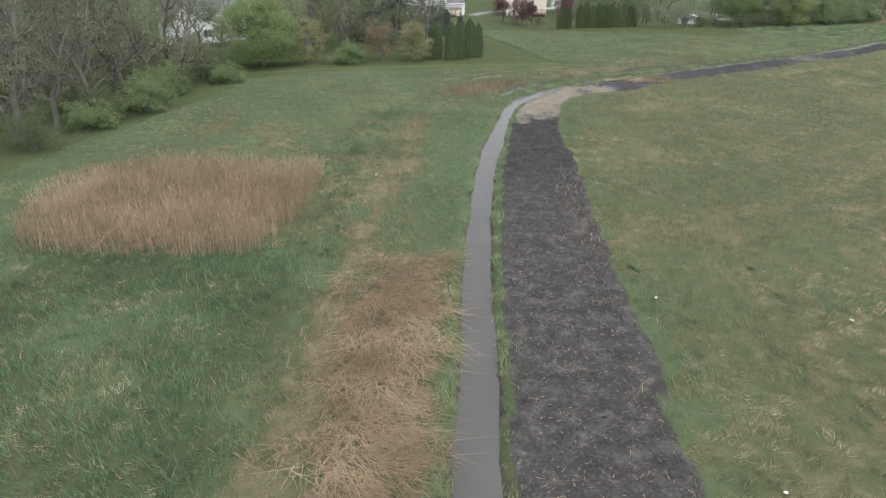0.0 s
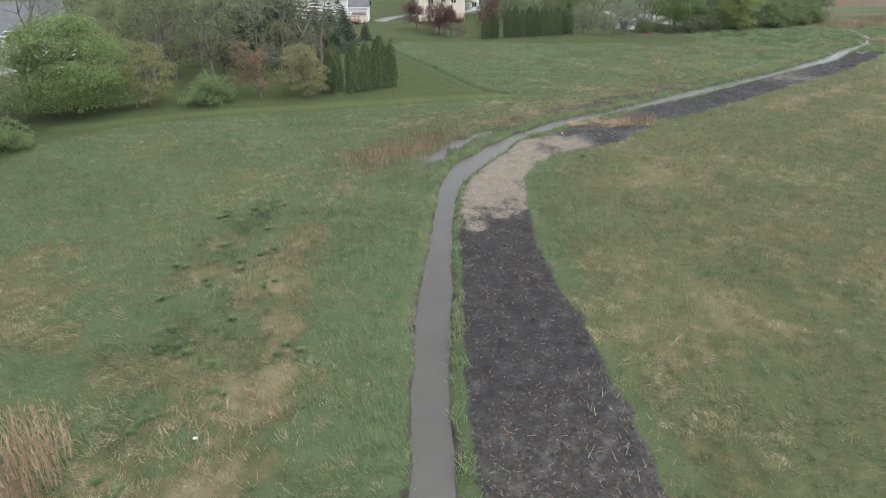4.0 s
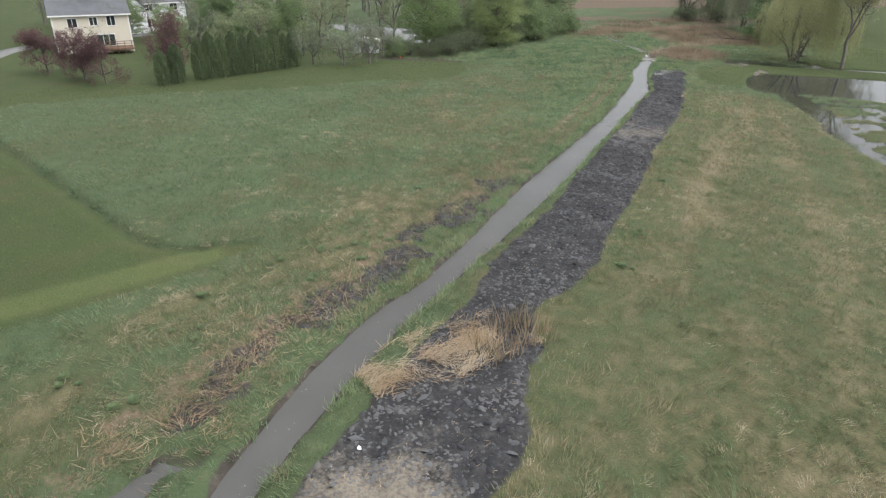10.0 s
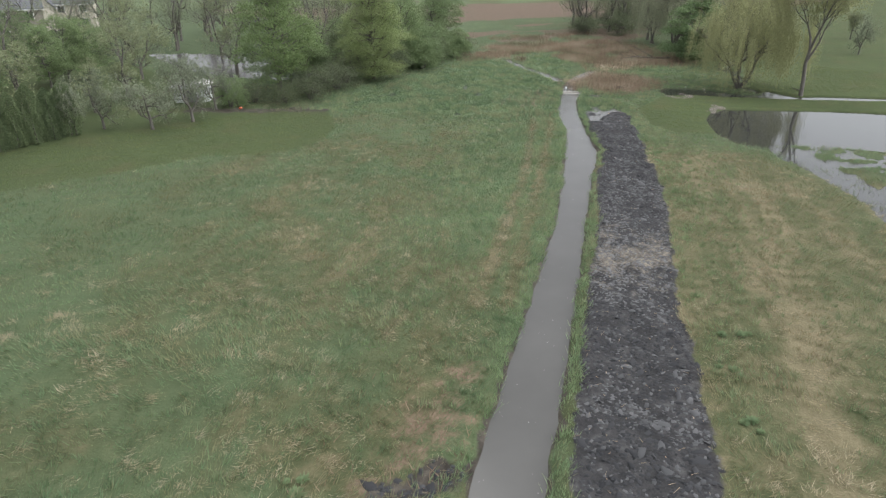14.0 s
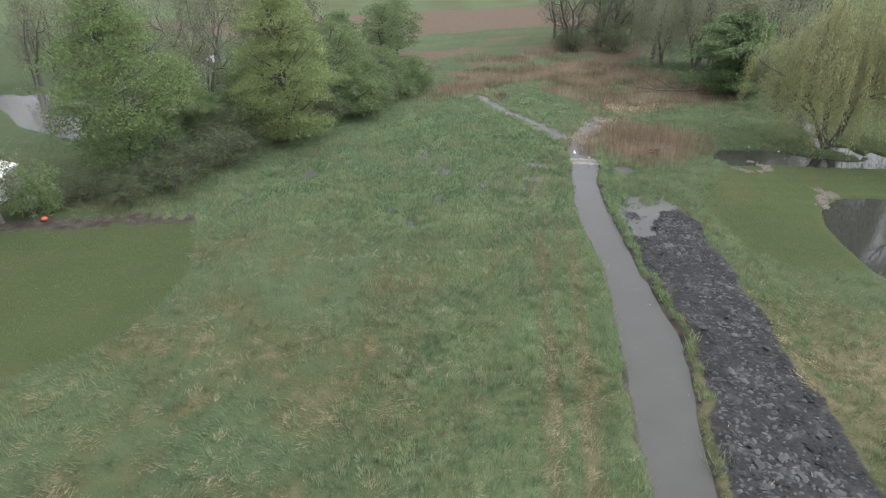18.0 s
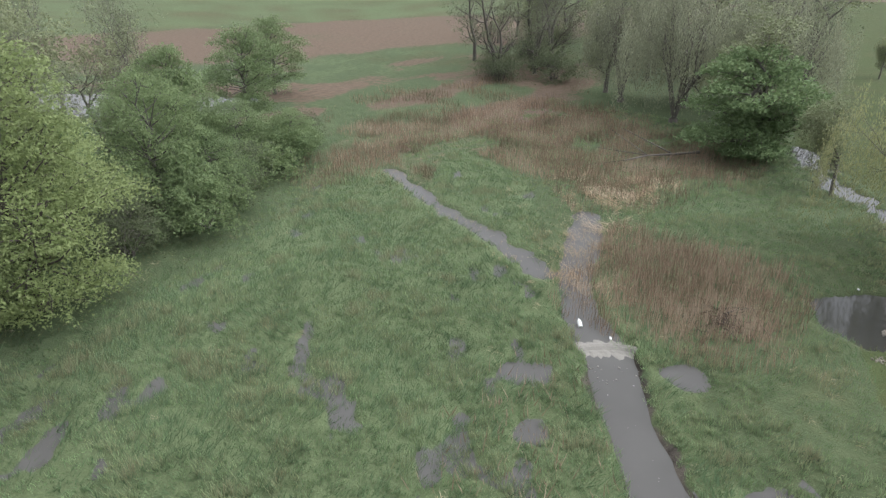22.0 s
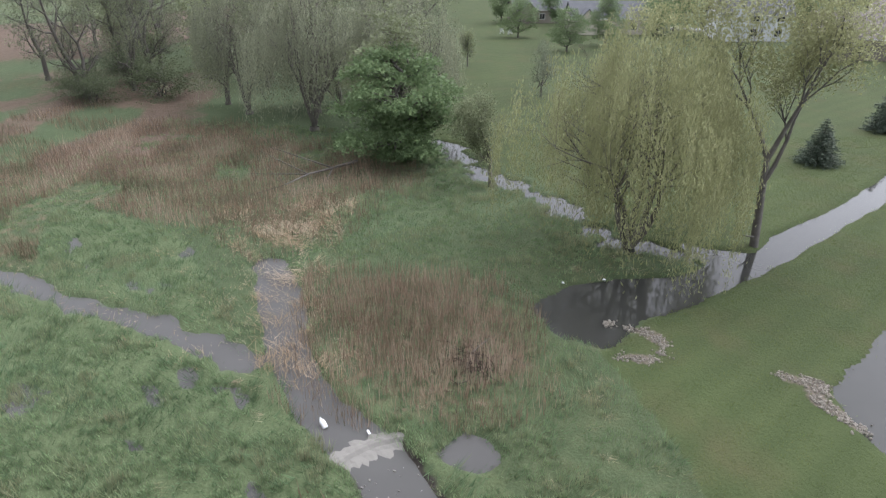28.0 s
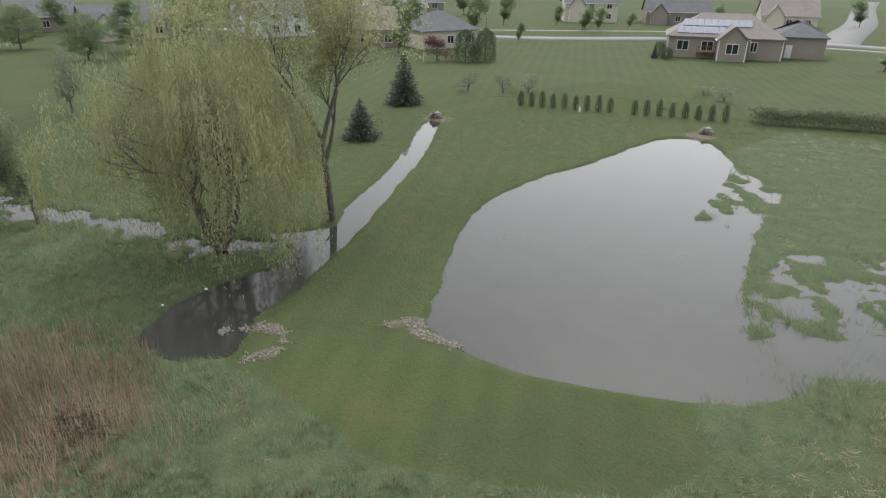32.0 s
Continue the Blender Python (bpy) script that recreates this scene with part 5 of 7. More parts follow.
def make_tree(name, label, category, seed, tall, wide, foot, leaf, wood, count, size, stems=1, bole=0.25, puff=0.45, rise=0.05, spread=0.6, drop=0.0, group=""):
    """A tree or shrub about the origin: tapered limbs, and a crown of small leaves round the outer limbs."""
    rng = np.random.default_rng(seed)
    limbs, tips = [], []
    for k in range(stems):
        a = 2 * math.pi * (k + rng.uniform(0, 0.6)) / max(stems, 1)
        out = 0.0 if stems == 1 else 0.28
        r = foot / math.sqrt(stems)
        base = Vector((math.cos(a), math.sin(a), 0)) * (out * wide * 0.15)
        w = Vector((math.cos(a) * out + rng.normal(0, 0.04), math.sin(a) * out + rng.normal(0, 0.04), 1))
        top = base + w.normalized() * tall * bole
        limbs.append((base + Vector((0, 0, -0.15)), base + (top - base) * 0.12, r * 1.45, r * 1.08))
        limbs.append((base + (top - base) * 0.12, top, r * 1.08, r * 0.85))
        grow(rng, top, w, tall * (0.86 - bole) * rng.uniform(0.8, 1.0), r * 0.85, 2 if stems > 2 else 3, limbs, tips, spread, rise)
        for _ in range(3 if stems == 1 else 1):
            b = rng.uniform(0, 2 * math.pi)
            grow(rng, base + (top - base) * rng.uniform(0.75, 1.0), Vector((math.cos(b), math.sin(b), 0.7)), wide * 0.42, r * 0.5, 2, limbs, tips, spread, rise)
    pts = np.array([tuple(t) for t in tips])
    # fit to the wanted height and width
    sx = wide / 2 / max(0.1, np.percentile(np.hypot(pts[:, 0], pts[:, 1]), 94))
    sz = tall / max(0.1, np.percentile(pts[:, 2], 99))
    scale = np.array([min(sx, 2.2), min(sx, 2.2), sz])
    limbs = [(Vector(np.array(p) * scale), Vector(np.array(q) * scale), a, b) for p, q, a, b in limbs]
    pts = pts * scale
    ob = thing(name, Matrix(), label, category, group)
    part("trunk", tubes(limbs), wood, ob)
    if count:
        lump = pts[rng.integers(0, len(pts), max(20, count // 14))] + rng.normal(0, puff * 0.5, (max(20, count // 14), 3))
        at = lump[rng.integers(0, len(lump), count)] + rng.normal(0, puff * 0.3, (count, 3))
        at = at[at[:, 2] > 0.05]
        part("crown", leaf_cards(at, size, rng, 0.0, drop), leaf, ob)
    return ob


def make_leafy(name, label, category, seed, tall, wide, foot, leaf, wood, count, size, lobes, egg=False, low=0.1, group=""):
    """A tree in full leaf: a trunk, a limb to each lobe of the crown, and leaves over the lobes."""
    rng = np.random.default_rng(seed)
    u = (np.arange(lobes) + rng.uniform(0, 1, lobes)) / lobes
    if egg:
        reach = np.clip(1 - np.abs(u - 0.36) / 0.67, 0.04, 1) ** 0.6
    else:
        reach = np.sqrt(np.clip(1 - ((u - 0.42) / 0.6) ** 2, 0.03, 1))
    ang = 2.39996 * np.arange(lobes) + rng.uniform(-0.5, 0.5, lobes)
    r = wide / 2 * reach * np.where(rng.uniform(0, 1, lobes) < 0.78, rng.uniform(0.68, 0.95, lobes), rng.uniform(0.1, 0.6, lobes))
    at = np.stack([r * np.cos(ang), r * np.sin(ang), tall * (low + (0.95 - low) * u)], 1)
    ball = wide * rng.uniform(0.085, 0.15, lobes) * (0.65 + 0.5 * reach)
    ob = thing(name, Matrix(), label, category, group)
    limbs = [(Vector((0, 0, -0.15)), Vector((0, 0, tall * 0.1)), foot * 1.4, foot)]
    spine = [Vector((0.06 * wide * math.sin(3 * k + seed), 0.06 * wide * math.cos(2 * k + seed), tall * (0.1 + 0.16 * k))) * (1 if k else 0) + Vector((0, 0, tall * 0.1 * (k == 0))) for k in range(6)]
    for k in range(5):
        limbs.append((spine[k], spine[k + 1], foot * (1 - 0.18 * k), foot * (0.82 - 0.18 * k)))
    for p, b in zip(at, ball):
        k = min(4, int(max(0.0, p[2] / tall - 0.22) / 0.16))
        start = spine[k].lerp(spine[k + 1], rng.uniform(0, 1))
        mid = start.lerp(Vector(p), 0.55) + Vector((0, 0, -0.06 * wide * rng.uniform(0, 1)))
        limbs += [(start, mid, foot * 0.3, foot * 0.2), (mid, Vector(p), foot * 0.2, foot * 0.06)]
        for _ in range(3):
            limbs.append((mid.lerp(Vector(p), rng.uniform(0.4, 1)), Vector(p) + Vector(rng.normal(0, 0.8, 3)) * b, foot * 0.07, foot * 0.02))
    part("trunk", tubes(limbs), wood, ob)
    which = rng.choice(lobes, count, p=ball**2 / (ball**2).sum())
    way = rng.normal(0, 1, (count, 3))
    way /= np.linalg.norm(way, axis=1)[:, None]
    way[:, 2] = np.where(way[:, 2] < -0.2, -0.4 * way[:, 2], way[:, 2])
    leaves = at[which] + way * (ball[which] * rng.uniform(0.35, 1.25, count) ** 0.7)[:, None] * np.array([1.35, 1.35, 0.85])
    leaves[:, 2] -= 0.25 * ball[which] * (way[:, 0] ** 2 + way[:, 1] ** 2)
    part("crown", leaf_cards(leaves[leaves[:, 2] > 0.08], size, rng, 0.0, 0.15), leaf, ob)
    return ob


def make_willow(name, label, seed, tall, wide, foot, leaf, strands, group=""):
    rng = np.random.default_rng(seed)
    limbs, tips = [], []
    limbs.append((Vector((0, 0, -0.2)), Vector((0.05, 0, 0.5)), foot * 1.4, foot * 1.05))
    for k in range(5):
        a = 2 * math.pi * k / 5 + rng.uniform(-0.3, 0.3)
        grow(rng, (0.05, 0, 0.45), (math.cos(a) * 0.55, math.sin(a) * 0.55, 1), tall * 0.8, foot * 0.55, 3, limbs, tips, 0.55, 0.08, 0.2)
    pts = np.array([tuple(t) for t in tips])
    scale = np.array([wide / 2 / np.percentile(np.hypot(pts[:, 0], pts[:, 1]), 92)] * 2 + [tall / np.percentile(pts[:, 2], 99)])
    limbs = [(Vector(np.array(p) * scale), Vector(np.array(q) * scale), a, b) for p, q, a, b in limbs]
    pts = pts * scale
    ob = thing(name, Matrix(), label, "willow tree", group)
    part("trunk", tubes(limbs), BARK, ob)
    fronds = strands // 14
    at, ang = np.sqrt(rng.uniform(0.02, 1.0, fronds)), rng.uniform(0, 2 * np.pi, fronds)
    lobe = 1 + 0.16 * np.sin(3 * ang + seed) + 0.1 * np.sin(5 * ang + 2 * seed)
    rad = at * wide / 2 * lobe
    top = tall * (1 - 0.42 * at**2.2) * rng.uniform(0.74, 1.0, fronds)
    head = np.stack([rad * np.cos(ang), rad * np.sin(ang), top], 1)[grain(ang * 3, at * 4, 1.0, seed, 2) > 0.4]
    at = np.hypot(head[:, 0], head[:, 1]) / (wide / 2)
    fall = (head[:, 2] - 0.3) * np.where(rng.uniform(0, 1, len(head)) < 0.45 + 0.42 * at, rng.uniform(0.55, 0.98, len(head)), rng.uniform(0.18, 0.5, len(head)))
    heads, long = np.repeat(head, 14, 0), np.repeat(fall, 14) * rng.uniform(0.6, 1.05, 14 * len(head))
    heads = heads + rng.normal(0, 0.2, heads.shape)
    strands = len(heads)
    way = heads[:, :2] / np.maximum(0.3, np.linalg.norm(heads[:, :2], axis=1))[:, None]
    cards = []
    for k in range(13):
        u = (k + rng.uniform(0, 1, strands)) / 13
        out = 0.7 * np.sqrt(u)[:, None] + 0.12 * np.sin(6 * u + heads[:, 2])[:, None]
        cards.append(np.column_stack([heads[:, :2] + way * out + rng.normal(0, 0.05, (strands, 2)), heads[:, 2] + 0.25 * np.sin(3.1 * np.minimum(1, 3 * u)) - u * long]))
    part("crown", leaf_cards(np.vstack(cards), 0.22, rng, 0.2, 0.9, 0.12), leaf, ob)
    return ob


def make_conifer(name, label, seed, tall, wide, leaf, group=""):
    rng = np.random.default_rng(seed)
    ob = thing(name, Matrix(), label, "conifer", group)
    limbs, pts = [(Vector((0, 0, -0.1)), Vector((0, 0, tall)), 0.028 * tall, 0.01)], []
    rings = int(9 + tall * 1.6)
    for i in range(rings):
        u = (i + 0.3) / rings
        r = wide / 2 * (1 - u) ** 0.85 + 0.05
        k = max(5, int(13 * (1 - u) + 4))
        for j in range(k):
            a = 2 * math.pi * (j + rng.uniform(0, 0.7)) / k + i
            rr = r * rng.uniform(0.8, 1.12)
            z = tall * (0.05 + 0.95 * u)
            q = Vector((math.cos(a) * rr, math.sin(a) * rr, z - 0.18 * rr))
            limbs.append((Vector((0, 0, z)), q, 0.022, 0.006))
            n = int(10 + 26 * rr)
            t = rng.uniform(0.15, 1.05, n)[:, None]
            p = np.array([(0, 0, z)]) * (1 - t) + np.array([tuple(q)]) * t + rng.normal(0, 0.05, (n, 3)) * np.array([1.6, 1.6, 0.7]) * (0.4 + rr * 0.5)
            pts.append(p)
    part("trunk", tubes(limbs, 4), BARK, ob)
    part("crown", leaf_cards(np.vstack(pts), 0.2, rng, 0.6), leaf, ob)
    return ob


def make_column(name, label, category, seed, tall, wide, leaf, count, size=0.16, taper=0.55, group=""):
    """A clipped or columnar evergreen, dense to the ground."""
    rng = np.random.default_rng(seed)
    ob = thing(name, Matrix(), label, category, group)
    part("trunk", tubes([(Vector((0, 0, -0.1)), Vector((0, 0, tall * 0.9)), 0.07, 0.02)]), BARK, ob)
    u = rng.uniform(0, 1, count) ** 0.9
    a = rng.uniform(0, 2 * np.pi, count)
    r = wide / 2 * np.clip(np.where(u < 0.3, 0.9 + 0.33 * u, 1 - ((u - 0.3) / 0.7) ** 2 * taper - 0.4 * ramp(u, 0.85, 1.0)), 0.05, 1)
    r = r * (1 + 0.16 * np.sin(a * 5 + u * 9 + seed)) * rng.uniform(0.7, 1.04, count)
    p = np.stack([np.cos(a) * r, np.sin(a) * r, 0.08 + u * tall], 1)
    part("crown", leaf_cards(p, size, rng, 0.0, -0.5), leaf, ob)
    return ob


PLANTED = set()


def plant(models, rows, seed=0):
    """Set models in turn at rows of (x, y, height, width factor); the first use of each is the model itself."""
    rng = random.Random(seed)
    for k, (x, y, tall, wide) in enumerate(rows):
        ob, h, w = models[k % len(models)]
        m = Matrix.LocRotScale((x, y, height(x, y)), Euler((0, 0, rng.uniform(0, 6.28))), (wide / w, wide / w, tall / h))
        if ob.name in PLANTED:
            copy_thing(ob, m)
        else:
            PLANTED.add(ob.name)
            ob.matrix_basis = m


def kind(n, *args, **kw):
    tall, wide = kw["tall"], kw["wide"]
    return [(make_tree(*args, seed=kw["seed"] + 7 * i, **{k: v for k, v in kw.items() if k != "seed"}), tall, wide) for i in range(n)]


bare = kind(3, "bare_tree", "leafless grey-brown tree at the wood's edge", "tree", seed=101, tall=11, wide=7.5, foot=0.2, leaf=LEAF_BUD, wood=BARK, count=4200, size=0.12, bole=0.2, puff=0.5, rise=0.12, group="woodland trees")
budding = kind(2, "budding_tree", "tall tree with thin olive spring foliage", "tree", seed=131, tall=11, wide=6.5, foot=0.18, leaf=LEAF_OLIVE, wood=BARK, count=5200, size=0.17, bole=0.22, puff=0.5, rise=0.12, group="woodland trees")
maple = [(make_leafy("maple_tree", "broad maple in fresh light green leaf", "tree", 151, 9, 9, 0.2, LEAF_SPRING, BARK, 30000, 0.2, 64, group="leafy trees"), 9, 9)]
green = [(make_leafy("leafy_tree", "green leafy tree at the field edge", "tree", 171 + 7 * i, 10, 7, 0.18, LEAF_MID, BARK, 20000, 0.17, 46, egg=i == 1, low=0.16, group="leafy trees"), 10, 7) for i in range(3)]
lime = [(make_leafy("yellow_green_tree", "tall tree in bright yellow-green young leaf", "tree", 191, 12, 7, 0.2, LEAF_FRESH, BARK_PALE, 52000, 0.13, 90, True, 0.04, "leafy trees"), 12, 7)]
elm = [(make_leafy("spreading_tree", "tall spreading tree in green spring leaf", "tree", 197, 12, 9, 0.24, LEAF_SPRING, BARK, 34000, 0.17, 66, True, 0.12, "leafy trees"), 12, 9)]
shrub = kind(3, "shrub", "dense green wild shrub in leaf", "shrub", seed=211, tall=3, wide=4, foot=0.12, leaf=LEAF_MID, wood=BARK, count=12000, size=0.125, stems=5, bole=0.12, puff=0.35, rise=0.02, group="wild shrubs")
dull = kind(2, "thicket_shrub", "dull brown-green thicket shrub", "shrub", seed=231, tall=3, wide=4, foot=0.1, leaf=LEAF_THICKET, wood=BARK, count=6000, size=0.1, stems=6, bole=0.12, puff=0.35, rise=0.02, group="wild shrubs")
olive = [(make_leafy("olive_bush", "yellow-olive flowering garden bush", "shrub", 251 + 5 * i, 5.5, 4.6, 0.1, LEAF_YELLOW, BARK, 9000, 0.14, 40, False, 0.1, "garden shrubs"), 5.5, 4.6) for i in range(2)]
rusty = kind(1, "rusty_tree", "small round tree with rusty young leaves", "tree", seed=261, tall=5.5, wide=5, foot=0.13, leaf=LEAF_RUST, wood=BARK, count=4200, size=0.15, bole=0.22, puff=0.4, group="garden trees")
crimson = kind(2, "red_plum_tree", "dark red ornamental plum tree", "tree", seed=271, tall=5, wide=5.6, foot=0.14, leaf=LEAF_RED, wood=BARK, count=12000, size=0.125, bole=0.2, puff=0.42, group="red plum trees")
fruit = kind(2, "apple_tree", "old fruit tree with pale blossom", "tree", seed=281, tall=4.6, wide=5.4, foot=0.15, leaf=LEAF_PALE, wood=BARK, count=3800, size=0.14, bole=0.24, puff=0.36, spread=0.75, rise=0.0, group="fruit trees")
ivy = [(make_leafy("ivy_tree", "dark green leaf-covered tree at the wood's corner", "tree", 291, 8, 6.5, 0.25, LEAF_IVY, BARK, 22000, 0.22, 44, False, 0.04, "leafy trees"), 8, 6.5)]
sapling = kind(1, "young_tree", "young street tree in green leaf", "tree", seed=301, tall=4, wide=2.6, foot=0.06, leaf=LEAF_MID, wood=BARK, count=5000, size=0.13, bole=0.25, puff=0.3, rise=0.15, group="young trees")

def woodland(rng, count, area, tall, wide, clear=2.6):
    """Rows for plant(): trees at random over an area, none too near another."""
    area, rows = np.reshape(area, (-1, 2)), []
    lo, hi = area.min(0), area.max(0)
    while count and len(rows) < count:
        x, y = rng.uniform(lo[0], hi[0]), rng.uniform(lo[1], hi[1])
        count -= 0.02
        if from_area(np.array([x]), np.array([y]), area, 3)[0] < 0 and all((x - r[0]) ** 2 + (y - r[1]) ** 2 > clear**2 for r in rows):
            rows.append((x, y, rng.uniform(*tall), rng.uniform(*wide)))
    return rows


WOOD_RNG = np.random.default_rng(17)
WEST_WOOD = [-33, 46, -31, 56, -30.5, 66, -29, 76, -28, 82, -32, 88, -37, 92, -44, 97, -62, 97, -66, 44]
HOUSE_WOOD = [-46, 106, -30, 107, -22, 108, -12, 109, -7, 111, -5, 116, -9, 124, -12, 140, -16, 165, -50, 160]
plant(bare, [(-34.4, 52.4, 14, 9.5), (-33.6, 57, 15, 9.5), (-33, 62, 15, 9.5), (-32.5, 67.5, 14.5, 9.5), (-32.5, 73.5, 14, 9.5), (-30.4, 77.5, 12, 8.5), (-29.6, 81.5, 10, 7), (-6.2, 104, 10, 9), (-10, 106, 12, 8), (-15, 105, 12, 8), (-21, 103, 12, 8), (-33, 100, 13, 9), (-3, 108, 11, 7)]
      + woodland(WOOD_RNG, 24, WEST_WOOD, (13, 17), (8.5, 11), 3.6) + woodland(WOOD_RNG, 12, HOUSE_WOOD, (11, 15), (7, 9), 5), 1)
plant(budding, [(-28.4, 80.6, 9.5, 6.5), (-33, 86, 12, 8), (-40, 90, 13, 8), (-19.5, 106, 11, 7), (-27, 104, 11, 8), (-14, 107, 10, 7)] + woodland(WOOD_RNG, 9, WEST_WOOD, (12, 15), (7.5, 9.5), 4) + woodland(WOOD_RNG, 14, HOUSE_WOOD, (10, 13), (6, 8.5), 4.4), 2)
plant(dull, [(-31.5, 50, 3, 5), (-31, 59.5, 3.2, 5.5), (-30.5, 64.8, 2.6, 4.5), (-30.4, 73, 3, 5), (-29, 84, 2.6, 5)] + woodland(WOOD_RNG, 13, WEST_WOOD, (2.5, 4), (4.5, 6.5), 3) + woodland(WOOD_RNG, 9, HOUSE_WOOD, (2, 3.6), (4, 6), 3.4), 3)
plant(maple, [(-24.4, 90.3, 8.8, 9.6)], 3)
plant(shrub, [(-28.4, 63.2, 3.3, 5), (-26.1, 78.7, 2.2, 4.5), (-30, 70, 3, 5), (-13.2, 93, 2.5, 3.6), (-30.5, 57, 3, 4)], 4)
plant(olive, [(-18.8, 92.6, 6.2, 5), (-4.2, 95.6, 5.4, 4.8)], 5)
plant(rusty, [(-8.7, 95.2, 5.6, 5.2)], 6)

arb = [(make_column("arborvitae", "tall columnar dark green arborvitae", "evergreen", 311 + i, 4.8, 1.5, SCALES, 10000, 0.105, 0.5, "arborvitae row"), 4.8, 1.5) for i in range(2)]
plant(arb, [(-1.5, 96.6, 4.6, 1.5), (0.8, 96.9, 5.1, 1.65), (2.2, 98.0, 5.1, 1.6), (3.6, 98.9, 5.1, 1.6), (4.9, 99.9, 4.8, 1.5), (-1.2, 98.4, 4.6, 1.6)]
      + [(23.4, 139.2, 3.9, 1.4), (25.0, 139.6, 3.9, 1.5)] + [(27.6 + 1.36 * i, 140.5 + 0.4 * i, 4.75 - 0.06 * i, 1.5) for i in range(10)], 7)
plant(crimson, [(13.2, 154, 4.7, 5.5), (16.4, 146, 5.2, 5.8), (18.2, 143.4, 5.2, 4.6), (24.6, 144.5, 6.5, 4.5)], 8)
spruce = [(make_conifer("spruce_tree", "blue-green spruce with layered branches", 321, 5.4, 4.0, NEEDLES, "spruces"), 5.4, 4.0)]
plant(spruce, [(126.1, 86.4, 5.4, 4.1), (116.2, 97.8, 3.4, 3.2), (-1.0, 141, 6.4, 4.6), (-0.2, 134, 6.0, 5), (-4.4, 130, 8.0, 6.5), (-7, 122, 10, 7.5), (-9.8, 127, 11, 8), (-2.2, 126.5, 7, 5.5), (-12.5, 117, 10.5, 8), (3.1, 139, 3.4, 2.4), (5.4, 136.5, 1.3, 1.0), (7.2, 137.4, 0.8, 0.6), (133.5, 31.5, 1.7, 1.2)], 9)
plant(fruit, [(45.5, 141.5, 4.6, 5.2), (49.2, 141.8, 5.2, 5.4), (53, 145.3, 5, 5), (42.5, 144.5, 4.4, 4.4), (40.2, 144, 4.4, 3), (31.5, 160, 6, 6), (52, 150, 5.5, 5)], 10)
plant(green, [(84.5, 155, 8.6, 5.8), (90, 161, 9, 6), (101.6, 168, 9, 6.5), (47, 172, 9, 7), (36, 166, 8.5, 6.5), (113.5, 178, 9.5, 7.5), (28, 158, 8, 5.5), (20, 185, 9, 7), (42, 190, 9, 7), (96.5, 156.5, 4.6, 4.6), (80, 156, 7.5, 5.5), (87, 153.5, 5.6, 5), (93, 158, 6, 5), (68, 152.5, 8, 5.5), (77, 159, 8, 6)], 11)
YARD_RNG = np.random.default_rng(29)
YARD, FAR_YARD = [14, 164, 54, 160, 57, 200, 14, 216], [60, 196, 92, 182, 98, 212, 72, 240]
plant(bare, woodland(YARD_RNG, 12, YARD, (9, 12), (6, 8), 5) + woodland(YARD_RNG, 9, FAR_YARD, (10, 13), (6, 8), 5), 41)
plant(green, woodland(YARD_RNG, 9, YARD, (7, 10), (5, 7), 6) + [(178, 106, 8, 7), (186, 98, 9, 8), (198, 112, 8, 7), (204, 84, 9, 8)], 42)
plant(bare, [(66, 156, 11, 6), (72, 157, 11, 6), (64, 163, 12, 7), (76, 171, 12, 7), (69, 194, 12, 7), (60, 198, 12, 7), (81, 159, 9, 6), (90, 166, 10, 6)], 43)
plant(green, [(69.4, 153.6, 5.4, 5), (66.5, 154, 4, 4)], 44)
plant(elm, [(62.2, 149.2, 12.5, 9)], 12)
plant(lime, [(74.6, 148.6, 12.2, 8.2)], 12)
plant(bare, [(68, 160, 12, 6), (74, 165, 12, 6), (80, 168, 12, 6), (86, 172, 12, 6), (95, 188, 11, 6), (98, 184, 11, 6), (102, 190, 10, 5), (60, 195, 11, 6), (56, 190, 9, 6), (50, 183, 9, 6), (68, 192, 11, 6), (46, 200, 10, 6), (76, 186, 11, 6)], 13)
plant(shrub, [(84.4, 150.6, 3.4, 4.2), (92.5, 155.4, 3.6, 4.8), (96.2, 157, 3.2, 4.6), (90.4, 162, 6.4, 6), (99, 158.8, 2.6, 3.6), (54.6, 145.4, 2.6, 2.4)], 14)
plant(dull, [(88.4, 153.4, 3.4, 4.6), (79.8, 150.6, 2.4, 3.6), (67.6, 146, 2.8, 4.4), (70.6, 148.6, 3.0, 4), (62.5, 143.4, 2.8, 4), (80.5, 152.6, 3, 4), (83, 157, 3.2, 5), (78, 158, 3, 5), (72, 153, 3, 5), (64.6, 145.4, 2.6, 4.2), (57.5, 146, 2.2, 3.6), (59.6, 143.6, 1.8, 3.2), (101, 161, 2.6, 4), (86.5, 160, 3, 5), (93, 157.2, 2.6, 4)], 15)

